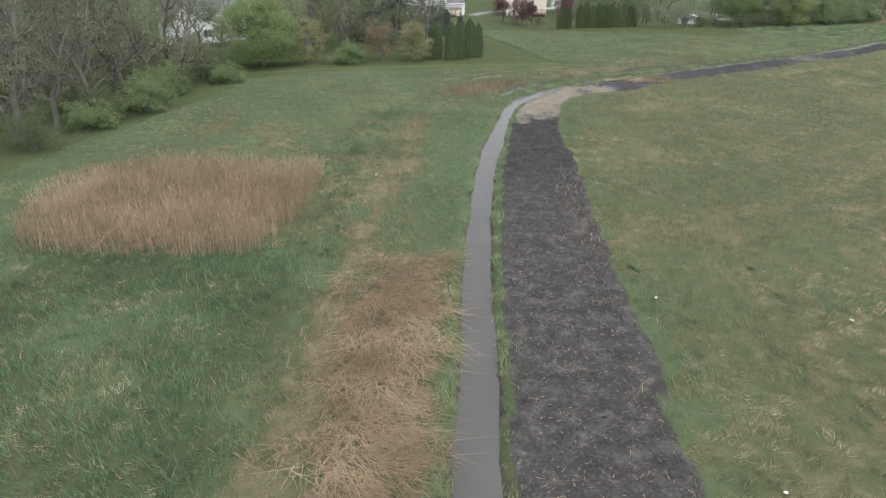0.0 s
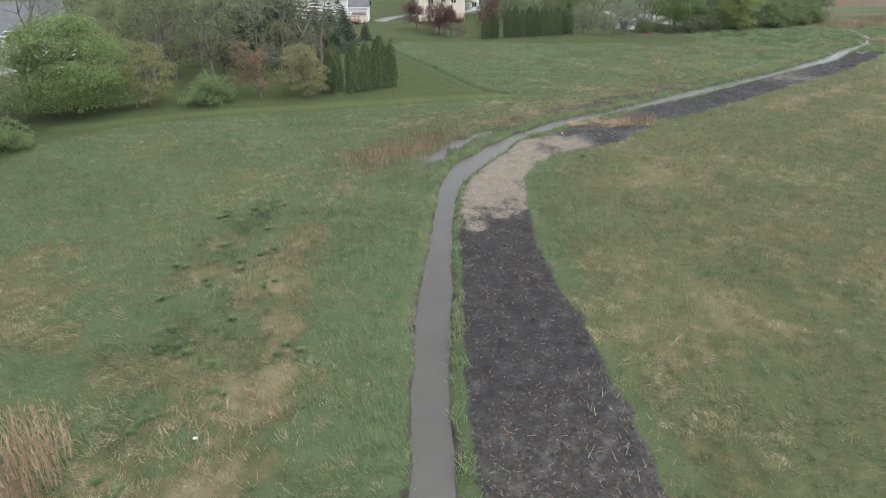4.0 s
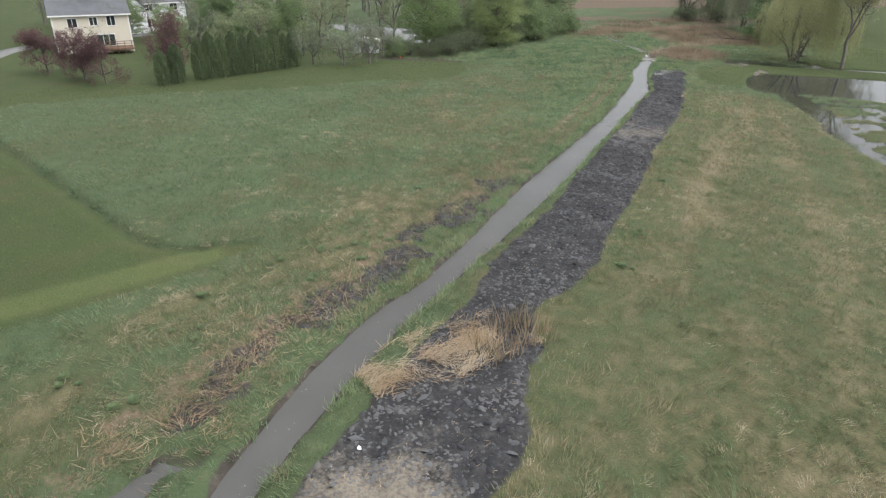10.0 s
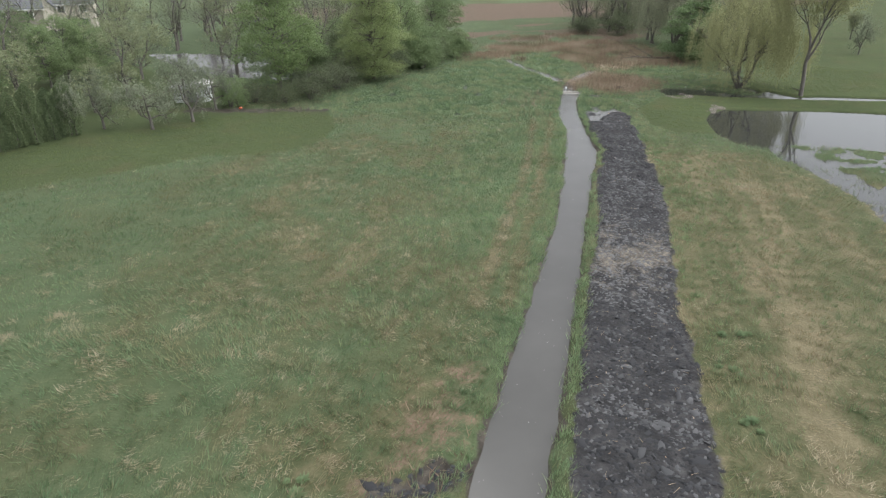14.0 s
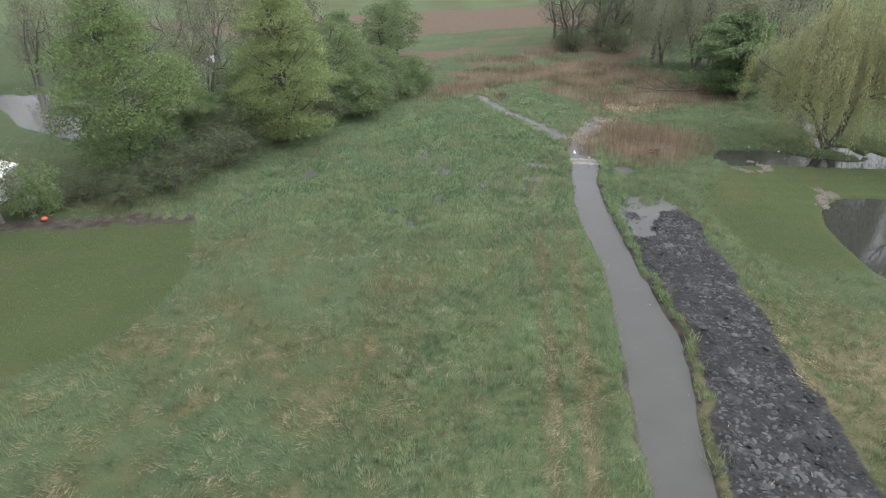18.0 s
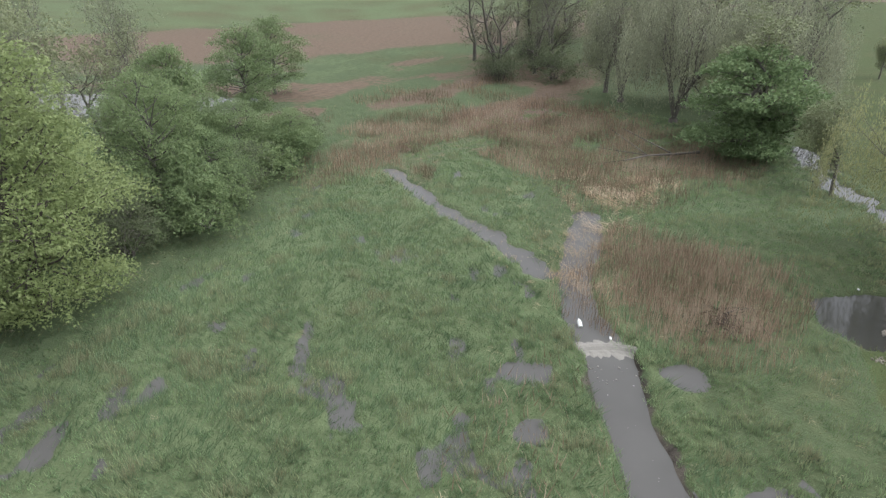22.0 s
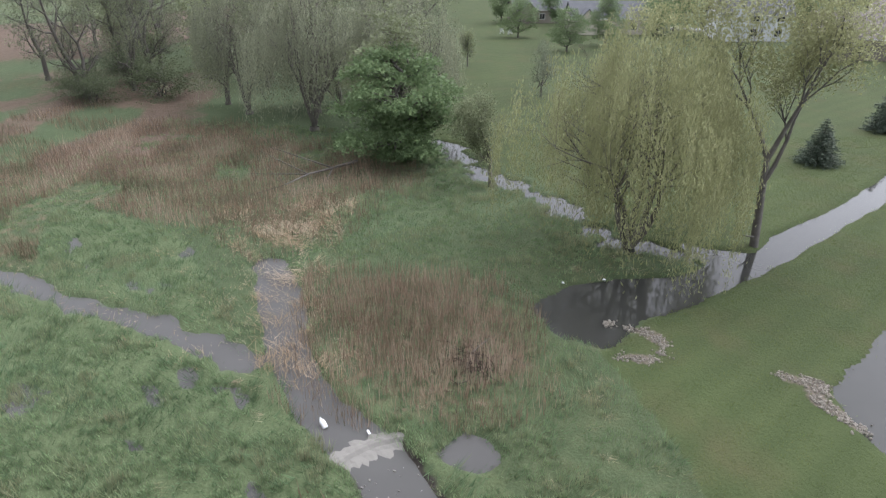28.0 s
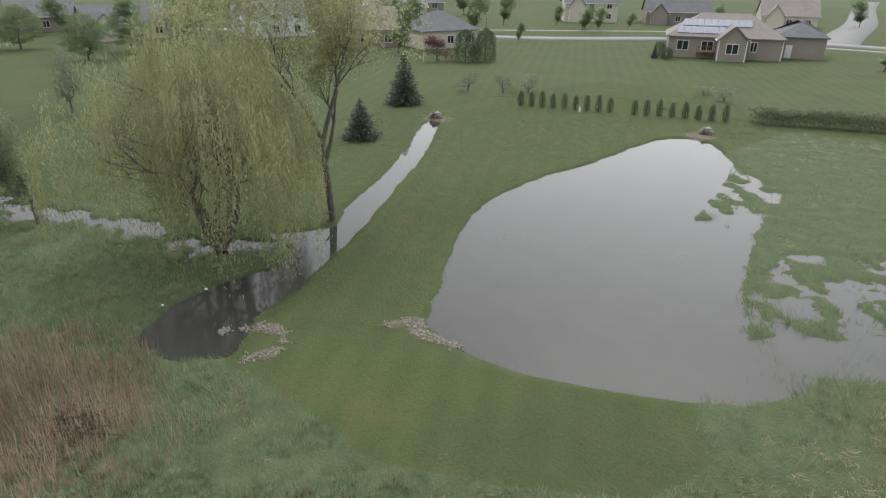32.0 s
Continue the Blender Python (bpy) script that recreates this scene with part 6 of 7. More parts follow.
# the wood north of the marsh and the willows by the channel
NORTH_WOOD = [136, 166, 135, 158, 133, 148, 129, 139, 126, 131, 133, 127, 150, 131, 175, 140, 200, 160, 190, 185, 160, 186]
plant(bare, [(137.5, 163, 11, 7), (142, 160, 11, 7.5), (148, 161, 12, 8)] + woodland(WOOD_RNG, 24, NORTH_WOOD, (11, 16), (7, 9.5), 5), 16)
plant(dull, [(135, 161, 3.2, 5), (139, 164, 3, 5), (137, 162.5, 2.6, 4)] + woodland(WOOD_RNG, 4, NORTH_WOOD, (2.5, 4.5), (5, 7), 4), 17)
plant(budding, [(118.4, 126.8, 13, 10.5), (131.5, 137.5, 14, 9), (136, 139, 15, 12), (141, 129, 15, 11)] + woodland(WOOD_RNG, 14, NORTH_WOOD, (12, 16), (7.5, 10), 4.5), 18)
plant(budding, [(70, 157, 10, 6), (83, 166, 12, 7), (92, 172, 11, 7), (84, 178, 12, 8), (79, 163, 11, 6), (88, 167, 10, 6), (54, 168, 10, 7), (49, 158, 8, 6), (44, 152, 6, 5), (38, 152, 7, 6), (34, 150, 7, 6), (70, 180, 12, 7), (58, 182, 11, 7)], 33)
willow = [(make_willow("willow_tree", "old weeping willow trailing yellow-green strands over the water", 331, 11.5, 14.5, 0.5, LEAF_WILLOW, 8800, "willows"), 11.5, 14.5)]
plant(willow, [(101.2, 115.5, 12.4, 11.4)], 19)
grey_willow = [(make_willow("grey_willow", "tall old willow with thin grey-olive hanging twigs", 337, 12, 10, 0.4, LEAF_GREY, 3000, "willows"), 12, 10)]
plant(grey_willow, [(126.5, 129, 13.5, 10), (124.5, 136.5, 12.5, 9.5), (131, 144, 12, 8)], 19)
plant(kind(1, "waterside_tree", "small green tree standing in the flooded grass", "tree", seed=411, tall=6, wide=4.5, foot=0.13, leaf=LEAF_OLIVE, wood=BARK, count=9000, size=0.13, bole=0.3, puff=0.4), [(110.3, 122.2, 6.0, 4.6), (161.4, 122.5, 4.6, 3.6)], 20)
plant(ivy, [(116.2, 128.6, 8.2, 8.4)], 20)
plant(fruit, [(124.8, 73.4, 2.2, 3.0), (123.2, 70.9, 1.8, 3.2), (128, 76, 2.2, 3), (107.1, 56.6, 1.4, 2.6), (110.5, 55, 1.2, 2.6), (140.5, 115, 5, 4)], 21)
plant(sapling, [(163.1, 33.4, 3.6, 2.4), (170, 1, 6, 4), (176, -2, 6, 4), (169.7, -10.4, 4.4, 2.8), (186.5, -3.4, 5.5, 3.6), (161, 63, 8.5, 6), (118, -30, 5, 3.5), (100, -12, 5, 4), (96, 6, 4, 5), (158, -30, 6, 4), (172.6, 3.2, 5.4, 4), (164, -83.6, 7, 6), (140.2, -68, 8, 6), (190.6, -117, 9, 7), (186.3, -66, 8, 6), (105.9, 14.1, 4, 5), (150, -120, 8, 7), (128, -100, 8, 7), (182.5, 28, 9, 7), (185.4, 40, 9, 7), (174, 55, 9.6, 6.5), (194, 8, 8, 6), (228, 113, 9, 8), (222, 101, 8, 7), (212, 78, 9, 8), (230, 60, 10, 9), (205, -40, 9, 8), (225, -5, 10, 8), (208, 52, 9, 7)], 22)
plant(crimson, [(150.6, 63, 3.7, 4.8)], 23)
round_shrub = [(make_column("round_yew", "dense rounded dark evergreen shrub", "evergreen", 341, 4.4, 3.4, SCALES, 5200, 0.18, 0.45, "garden evergreens"), 4.4, 3.4)]
plant(round_shrub, [(147.4, 60.0, 4.6, 3.4), (145.6, 57.6, 4.6, 3.2), (134.6, 28.6, 2.4, 2.0), (131.5, 31, 1.8, 1.8)], 24)
mini = [(make_column("young_arborvitae", "small clipped arborvitae in a garden row", "evergreen", 351, 1.55, 0.62, SCALES, 1100, 0.1, 0.45, "young arborvitae row"), 1.55, 0.62)]
plant(mini, [(118.3 - 0.92 * i - 0.004 * i * i, 77.0 - 0.63 * i, 1.45 + 0.25 * ((i * 7) % 5) / 4, 0.62) for i in range(18) if i != 9], 25)


def hedge(points, tall, wide, leaf, label, seed):
    rng = np.random.default_rng(seed)
    line = curve(points, 0.5)
    ob = thing("hedge", pose(*line[0], 0), label, "hedge")
    n = int(900 * len(line) * 0.5)
    k = rng.integers(0, len(line) - 1, n)
    p = line[k] + (line[k + 1] - line[k]) * rng.uniform(0, 1, n)[:, None] - line[0]
    off = rng.uniform(-1, 1, n)
    p = p + np.stack([off * wide / 2, rng.uniform(-1, 1, n) * wide / 2], 1)
    z = rng.uniform(0, 1, n) ** 0.6 * tall * (0.8 + 0.35 * grain(p[:, 0], p[:, 1], 1.5, seed))
    part("foliage", leaf_cards(np.column_stack([p, z]), 0.17, rng), leaf, ob)
    stems = [(Vector((*(q - line[0]), -0.1)), Vector((*(q - line[0] + rng.normal(0, 0.2, 2)), tall * 0.8)), 0.03, 0.01) for q in line[::2]]
    for s in stems[::3]:
        part("stem", tubes([s], 3), BARK, ob)


hedge([99.8, 64.3, 95, 61.2, 90.5, 58, 84, 53.5, 78, 49], 1.6, 1.6, LEAF_BUD, "brownish clipped hedge just coming into leaf", 361)


def lone_tree():
    """A leaning, forked old trunk with sparse drooping foliage at the channel's edge."""
    rng = np.random.default_rng(371)
    ob = thing("leaning_tree", pose(101.2, 108.9, 0), "tall leaning forked tree with sparse yellow-green leaves", "tree")
    way = [(0, 0, -0.3), (0.05, 0.1, 1.6), (0.0, 0.25, 3.2), (0.25, 0.2, 4.6)]
    limbs = [(Vector(a), Vector(b), 0.24 - 0.03 * i, 0.21 - 0.03 * i) for i, (a, b) in enumerate(zip(way, way[1:]))]
    tips = []
    for a, b, tall in (((0.25, 0.2, 4.6), (0.25, 0.35, 1.2), 5.5), ((0.25, 0.2, 4.6), (-0.15, -0.3, 1.2), 6), ((0.0, 0.25, 3.4), (0.1, -0.5, 1.0), 4.5)):
        grow(rng, a, b, tall, 0.14, 3, limbs, tips, 0.42, 0.1, 0.18)
    limbs.append((Vector((0, 0.05, 0.5)), Vector((-0.5, 0.9, 0.8)), 0.07, 0.03))
    part("trunk", tubes(limbs), BARK, ob)
    pts = np.array([tuple(t) for t in tips])
    at = pts[rng.integers(0, len(pts), 22000)] + rng.normal(0, 0.36, (22000, 3))
    part("crown", leaf_cards(at, 0.15, rng, 0.2, 0.4), LEAF_WILLOW, ob)


lone_tree()


# ---- houses and streets ----
SIDING_WHITE = plain("white siding", (0.74, 0.76, 0.78), 0.6, 2.0, 0.06, 0.1)
SIDING_CREAM = plain("cream siding", (0.62, 0.57, 0.48), 0.6, 2.0, 0.08, 0.1)
SIDING_TAUPE = plain("taupe siding", (0.30, 0.27, 0.235), 0.6, 2.0, 0.1, 0.1)
SHINGLE = plain("grey shingles", (0.13, 0.135, 0.145), 0.9, 1.2, 0.25, 0.4)
SHINGLE_BROWN = plain("brown-grey shingles", (0.24, 0.215, 0.205), 0.9, 1.2, 0.2, 0.4)
TRIM = plain("white trim", (0.78, 0.78, 0.76), 0.5, 1.0, 0.06, 0.05)
GLASS = plain("dark window glass", (0.03, 0.035, 0.04), 0.08, 1.0, 0.2, 0.0, 0.6)
PANEL = plain("solar glass", (0.05, 0.075, 0.14), 0.15, 2.0, 0.12, 0.0, 0.6)
TIMBER = plain("weathered deck timber", (0.19, 0.12, 0.08), 0.85, 0.8, 0.3, 0.3)
CONCRETE = plain("concrete", (0.33, 0.325, 0.31), 0.9, 2.0, 0.15, 0.3)
DRIVE = plain("road concrete", (0.2, 0.2, 0.197), 0.9, 3.0, 0.12, 0.3)
ROCK = plain("field stone", (0.3, 0.275, 0.235), 0.95, 0.3, 0.45, 0.6)
WHITE = plain("white plastic", (0.8, 0.81, 0.82), 0.5, 0.4, 0.06, 0.05)
FOAM = plain("pale foam", (0.23, 0.22, 0.2), 0.9, 0.3, 0.15, 0.4)
METAL = plain("grey metal", (0.25, 0.25, 0.25), 0.5, 0.5, 0.2, 0.1, 0.4, 0.6)


def window(parent, x, z, w, h, y, bars=1, face=1):
    """A window in a wall that faces -y (or +y): frame, pane and bars."""
    s = -0.05 * face
    fr = part("window", box(x - w / 2 - 0.1, x + w / 2 + 0.1, min(y, y + s), max(y, y + s), z - 0.1, z + h + 0.1), TRIM, parent, "white-framed window")
    part("pane", box(x - w / 2, x + w / 2, min(y + s, y + s * 1.5), max(y + s, y + s * 1.5), z, z + h), GLASS, fr)
    for i in range(bars):
        c = x - w / 2 + w * (i + 1) / (bars + 1)
        part("bar", box(c - 0.035, c + 0.035, min(y + s * 1.5, y + s * 1.9), max(y + s * 1.5, y + s * 1.9), z, z + h), TRIM, fr)


def gable_wing(ob, x0, x1, y0, y1, wall_h, rise, wall, roof, along="x", over=0.35):
    """Walls with a gable roof whose ridge runs along x or y."""
    if along == "y":
        m = (x0 + x1) / 2
        body = prism([(x0, -0.4), (x1, -0.4), (x1, wall_h), (m, wall_h + rise), (x0, wall_h)], y0, y1)
    else:
        m = (y0 + y1) / 2
        body = prism([(y0, -0.4), (y1, -0.4), (y1, wall_h), (m, wall_h + rise), (y0, wall_h)], x0, x1)
        body.transform(Matrix(((0, 1, 0, 0), (1, 0, 0, 0), (0, 0, 1, 0), (0, 0, 0, 1))))
        bmesh.ops.reverse_faces(body, faces=body.faces[:])
    part("wall", body, wall, ob)
    for side in (-1, 1):
        a, b = (x0, x1) if along == "y" else (y0, y1)
        half = (b - a) / 2
        slope = rise / half
        e = half + over
        u0, u1 = 0.0, side * e
        z0, z1 = wall_h + rise + 0.03, wall_h + rise + 0.03 - slope * e
        pts = [(m + u0, z0), (m + u1, z1), (m + u1, z1 + 0.16), (m + u0, z0 + 0.16)]
        if along == "y":
            sl = prism(pts, y0 - over, y1 + over)
        else:
            sl = prism(pts, x0 - over, x1 + over)
            sl.transform(Matrix(((0, 1, 0, 0), (1, 0, 0, 0), (0, 0, 1, 0), (0, 0, 0, 1))))
            bmesh.ops.reverse_faces(sl, faces=sl.faces[:])
        part("roof", sl, roof, ob)
        g0, g1 = (y0 - over, y1 + over) if along == "y" else (x0 - over, x1 + over)
        g = m + u1
        gut = box(min(g, g + side * 0.12), max(g, g + side * 0.12), g0, g1, z1 - 0.02, z1 + 0.14)
        if along == "x":
            gut.transform(Matrix(((0, 1, 0, 0), (1, 0, 0, 0), (0, 0, 1, 0), (0, 0, 0, 1))))
            bmesh.ops.reverse_faces(gut, faces=gut.faces[:])
        part("gutter", gut, TRIM, ob)


def deck(ob, x0, x1, y0, y1, z, material):
    d = part("deck", box(x0, x1, y0, y1, z - 0.15, z), material, ob, "weathered timber deck")
    for i in range(int((x1 - x0) / 0.9) + 1):
        x = x0 + 0.05 + i * 0.9
        part("post", box(x - 0.05, x + 0.05, y0, y0 + 0.1, -0.1, z + 1.0), material, d)
    for k in range(3):
        part("rail", box(x0, x1, y0 + 0.02, y0 + 0.08, z + 0.3 + 0.3 * k, z + 0.38 + 0.3 * k), material, d)


def hip_roof(x0, x1, y0, y1, z, rise, over=0.4, thick=0.15):
    """A hipped roof over a rectangle, its ridge along x."""
    x0, x1, y0, y1 = x0 - over, x1 + over, y0 - over, y1 + over
    h, m = (y1 - y0) / 2, (y0 + y1) / 2
    bm = bmesh.new()
    low = [bm.verts.new(p) for p in ((x0, y0, z - thick), (x1, y0, z - thick), (x1, y1, z - thick), (x0, y1, z - thick))]
    rim = [bm.verts.new(p) for p in ((x0, y0, z), (x1, y0, z), (x1, y1, z), (x0, y1, z))]
    a, b = bm.verts.new((x0 + h, m, z + rise)), bm.verts.new((x1 - h, m, z + rise))
    bm.faces.new(low[::-1])
    for i in range(4):
        bm.faces.new((low[i], low[(i + 1) % 4], rim[(i + 1) % 4], rim[i]))
    bm.faces.new((rim[0], rim[1], b, a))
    bm.faces.new((rim[1], rim[2], b))
    bm.faces.new((rim[2], rim[3], a, b))
    bm.faces.new((rim[3], rim[0], a))
    return bm


def corner_boards(ob, x0, x1, y, top):
    for x in (x0, x1):
        part("corner_board", box(x - 0.08, x + 0.08, y - 0.04, y + 0.05, -0.2, top), TRIM, ob)


# white house with garage and deck
h1 = thing("white_house", pose(-10.6, 168.4, 0, 0, 0, -5), "white two-storey house with grey gable roof", "house")
gable_wing(h1, 0, 10.8, 0, 9, 4.75, 3.4, SIDING_WHITE, SHINGLE, "x")
gable_wing(h1, 10.8, 14.9, 1.5, 8, 2.9, 2.0, SIDING_WHITE, SHINGLE, "x")
for x, z, w, h, bars in ((1.6, 3.6, 0.75, 0.45, 0), (8.8, 3.6, 0.75, 0.55, 0), (3.4, 0.7, 1.7, 1.3, 1), (6.9, 0.5, 1.8, 1.9, 2), (9.6, 1.9, 0.6, 0.5, 1)):
    window(h1, x, z, w, h, 0, bars)
corner_boards(h1, 0.04, 10.76, 0, 4.7)
part("shed", box(11.6, 14.6, -0.6, 1.5, -0.2, 1.5), SIDING_CREAM, h1, "low lean-to shed")
part("shed_roof", prism([(11.5, 1.5), (14.7, 1.5), (14.4, 2.0), (11.9, 2.0)], -0.7, 1.5), SHINGLE_BROWN, h1)
deck(h1, 8.8, 13.6, -3.2, 0, 0.55, TIMBER)

# cream house, its gable end turned to the field
h2 = thing("cream_house", pose(15.1, 168.4, 0, 0, 0, -1), "cream two-storey house with grey roof and red deck", "house")
gable_wing(h2, 0, 9.5, 0, 10.5, 5.1, 2.9, SIDING_CREAM, SHINGLE, "x")
for x, z, w, h, bars in ((2.4, 3.5, 1.1, 1.1, 1), (5.0, 3.7, 0.9, 1.0, 1), (7.2, 3.6, 1.0, 1.2, 1), (6.2, 0.9, 2.2, 1.5, 2)):
    window(h2, x, z, w, h, 0, bars)
corner_boards(h2, 0.04, 9.46, 0, 5.0)
deck(h2, 5.4, 9.4, -2.6, 0, 0.75, TIMBER)

# taupe house with solar panels, by the road
h3 = thing("taupe_house", pose(134.2, 27.2, 0, 0, 0, 214.1), "taupe single-storey house with solar panels on its roof", "house")
part("wall", box(0, 17.5, 0, 10, -0.4, 3.3), SIDING_TAUPE, h3)
part("roof", hip_roof(0, 17.5, 0, 10, 3.35, 3.4), SHINGLE_BROWN, h3)
gable_wing(h3, 7.6, 11.8, -3.4, 4.5, 3.3, 1.9, SIDING_TAUPE, SHINGLE_BROWN, "y", 0.3)
part("garage", box(17.5, 24.5, 4.5, 13, -0.4, 3.4), SIDING_TAUPE, h3)
part("garage_roof", hip_roof(17.2, 24.5, 4.5, 13, 3.45, 2.4), SHINGLE, h3)
part("door", box(18.6, 19.6, 4.44, 4.5, 0.1, 2.15), TRIM, h3, "white side door")
for x, z, w, h, y in ((2.4, 1.2, 1.7, 1.4, 0), (6.2, 1.2, 1.7, 1.4, 0), (9.7, 1.2, 1.7, 1.4, -3.4), (13.2, 1.3, 0.9, 1.4, 0)):
    window(h3, x, z, w, h, y)
corner_boards(h3, 0.05, 17.45, 0, 3.2)
corner_boards(h3, 7.65, 11.75, -3.4, 3.2)
tilt = math.atan2(3.4, 5.4)
for row in range(2):
    for col in range(10 if row else 7):
        u = 0.75 + row * 1.95
        x = 1.3 + 1.06 * col + 0.9 * row
        bm = box(0, 1.0, 0, 1.75, 0.06, 0.11)
        bm.transform(Matrix.Translation((x, -0.4 + u * math.cos(tilt), 3.36 + u * math.sin(tilt))) @ Matrix.Rotation(tilt, 4, "X"))
        part("solar_panel", bm, PANEL, h3)
bal = part("balcony", box(4.6, 7.4, -1.5, 0, 0.95, 1.1), TIMBER, h3, "small timber balcony")
for i in range(9):
    part("baluster", box(4.62 + 0.34 * i, 4.68 + 0.34 * i, -1.5, -1.44, 1.1, 1.95), TIMBER, bal)
part("rail", box(4.6, 7.4, -1.52, -1.42, 1.95, 2.03), TIMBER, bal)
for x in (4.7, 7.3):
    part("post", box(x - 0.07, x + 0.07, -1.46, -1.32, -0.3, 0.95), TIMBER, bal)


def far_house(x, y, turn, w, d, wall_h, rise, wall, roof, label, gable=True):
    ob = thing("house", pose(x, y, 0, 0, 0, turn), label, "house", "houses across the road")
    if gable:
        gable_wing(ob, -w / 2, w / 2, -d / 2, d / 2, wall_h, rise, wall, roof, "x")
        gable_wing(ob, -w / 2 + 1, -w / 2 + 5, -d / 2 - 1.8, 0, wall_h * 0.9, rise * 0.7, wall, roof, "y", 0.3)
    else:
        part("wall", box(-w / 2, w / 2, -d / 2, d / 2, -0.4, wall_h), wall, ob)
        part("roof", hip_roof(-w / 2, w / 2, -d / 2, d / 2, wall_h + 0.03, rise), roof, ob)
    storeys = 2 if wall_h > 4 else 1
    for s in range(storeys):
        for i in range(3):
            if gable and -w / 2 + 0.6 < -w / 2 + w * (i + 0.5) / 3 - 0.6 < -w / 2 + 4.6:
                continue
            window(ob, -w / 2 + w * (i + 0.5) / 3, 0.9 + 2.6 * s, 1.2, 1.2, -d / 2)
    return ob


far_house(166.5, 50.5, 262, 11, 9, 3.0, 3.0, SIDING_CREAM, SHINGLE, "single-storey cream house with dark hip roof", False)
far_house(175, 62, 250, 13, 9, 3.2, 3.2, SIDING_TAUPE, SHINGLE_BROWN, "brown-roofed house behind garden shrubs")
far_house(196, 40, 245, 13, 10, 5.2, 3.0, SIDING_CREAM, SHINGLE_BROWN, "two-storey beige house across the road")
far_house(200, 68, 262, 13, 10, 4.6, 3.4, SIDING_WHITE, SHINGLE, "white gabled house beyond the willow")
far_house(210, 93, 268, 15, 10, 3.0, 2.8, SIDING_CREAM, SHINGLE, "long cream house with grey roof")
far_house(233, 104, 275, 13, 10, 3.0, 2.8, SIDING_TAUPE, SHINGLE, "brick-coloured house with patio behind trees")
far_house(215, 20, 235, 14, 10, 5.0, 3.0, SIDING_TAUPE, SHINGLE, "two-storey taupe house behind trees")
far_house(174, -36, 222, 16, 10, 3.2, 3.2, SIDING_TAUPE, SHINGLE, "dark-roofed house across the road")
far_house(152, -52, 214, 13, 10, 3.2, 3.6, SIDING_CREAM, SHINGLE_BROWN, "gabled cream house across the road")
far_house(192, -22, 228, 14, 10, 4.8, 3.0, SIDING_CREAM, SHINGLE, "two-storey house among street trees")
far_house(30, 196, 12, 13, 9, 4.8, 3.0, SIDING_WHITE, SHINGLE, "white two-storey house among garden trees")
far_house(52, 232, -10, 13, 9, 5.2, 3.0, SIDING_TAUPE, SHINGLE, "pale grey two-storey house beyond the orchard")
far_house(66, 246, -20, 12, 9, 5.0, 3.0, SIDING_CREAM, SHINGLE, "cream house beyond the orchard")
far_house(-42, 118, 30, 13, 9, 4.4, 3.2, SIDING_WHITE, SHINGLE, "white house hidden behind bare trees")


def strip(name, points, wide, z, material, label, category):
    """A paved band with its own thickness."""
    line = curve(points, 3.0)
    d = np.gradient(line, axis=0)
    nrm = np.stack([-d[:, 1], d[:, 0]], 1) / np.linalg.norm(d, axis=1)[:, None] * wide / 2
    n = len(line)
    v = np.vstack([np.c_[line + nrm, np.full(n, z)], np.c_[line - nrm, np.full(n, z)], np.c_[line + nrm, np.full(n, z - 0.25)], np.c_[line - nrm, np.full(n, z - 0.25)]])
    i = np.arange(n - 1)
    faces = np.vstack([np.stack([i, i + n, i + n + 1, i + 1], 1)[:, ::1], np.stack([i + 1, i + 1 + 2 * n, i + 2 * n, i], 1), np.stack([i + n, i + 3 * n, i + 3 * n + 1, i + n + 1], 1)])
    structure(name, mesh_of(name, v, faces), material, label, category)


strip("road", [235, 92, 200, 58, 174.5, 34, 162, 20.6, 150.5, 2.4, 140, -8, 127.5, -15.6, 112, -19, 80, -22], 6.6, 0.10, DRIVE, "pale concrete residential street", "road")
strip("side_street", [126, -19, 133, -42, 146, -85, 175, -165, 200, -240], 8, 0.09, DRIVE, "pale side street leading away between lawns", "road")
strip("pavement", [215, 54, 190, 28.5, 172, 4, 160.3, -12.3, 146, -22, 138, -27], 1.5, 0.09, CONCRETE, "concrete footpath beside the street", "pavement")
strip("pavement_west", [112, -12.4, 124.5, -8.6, 136, -1, 143, 6], 1.4, 0.09, CONCRETE, "concrete footpath on the near side", "pavement")
strip("driveway", [6.5, 168, 8.5, 174, 14, 181, 30, 188], 3.0, 0.09, DRIVE, "pale concrete drive between the houses", "driveway")


# ---- stones, litter and small things ----
def rock_mesh(seed):
    rng = np.random.default_rng(seed)
    bm = bmesh.new()
    bmesh.ops.create_icosphere(bm, subdivisions=1, radius=1)
    for v in bm.verts:
        v.co = Vector([c * s for c, s in zip(v.co, (1.15, 0.9, 0.65))]) * rng.uniform(0.75, 1.15)
    me = bpy.data.meshes.new("stone")
    bm.to_mesh(me)
    bm.free()
    me.materials.append(ROCK)
    return me


ROCKS = [rock_mesh(900 + i) for i in range(4)]


def rock_pile(name, line, wide, count, seed, label, size=(0.03, 0.075)):
    rng = np.random.default_rng(seed)
    line = curve(line, 0.5)
    ob = thing(name, pose(*line[0], 0), label, "stones")
    for k in range(count):
        p = line[rng.integers(0, len(line))] + rng.normal(0, wide / 2, 2)
        r = rng.uniform(*size)
        s = part("stone", ROCKS[k % 4], ROCK, ob)
        s.matrix_basis = Matrix.LocRotScale((p[0] - line[0][0], p[1] - line[0][1], max(height(*p), -0.1) + r * 0.3), Euler(rng.uniform(0, 6.28, 3)), (r, r, r))


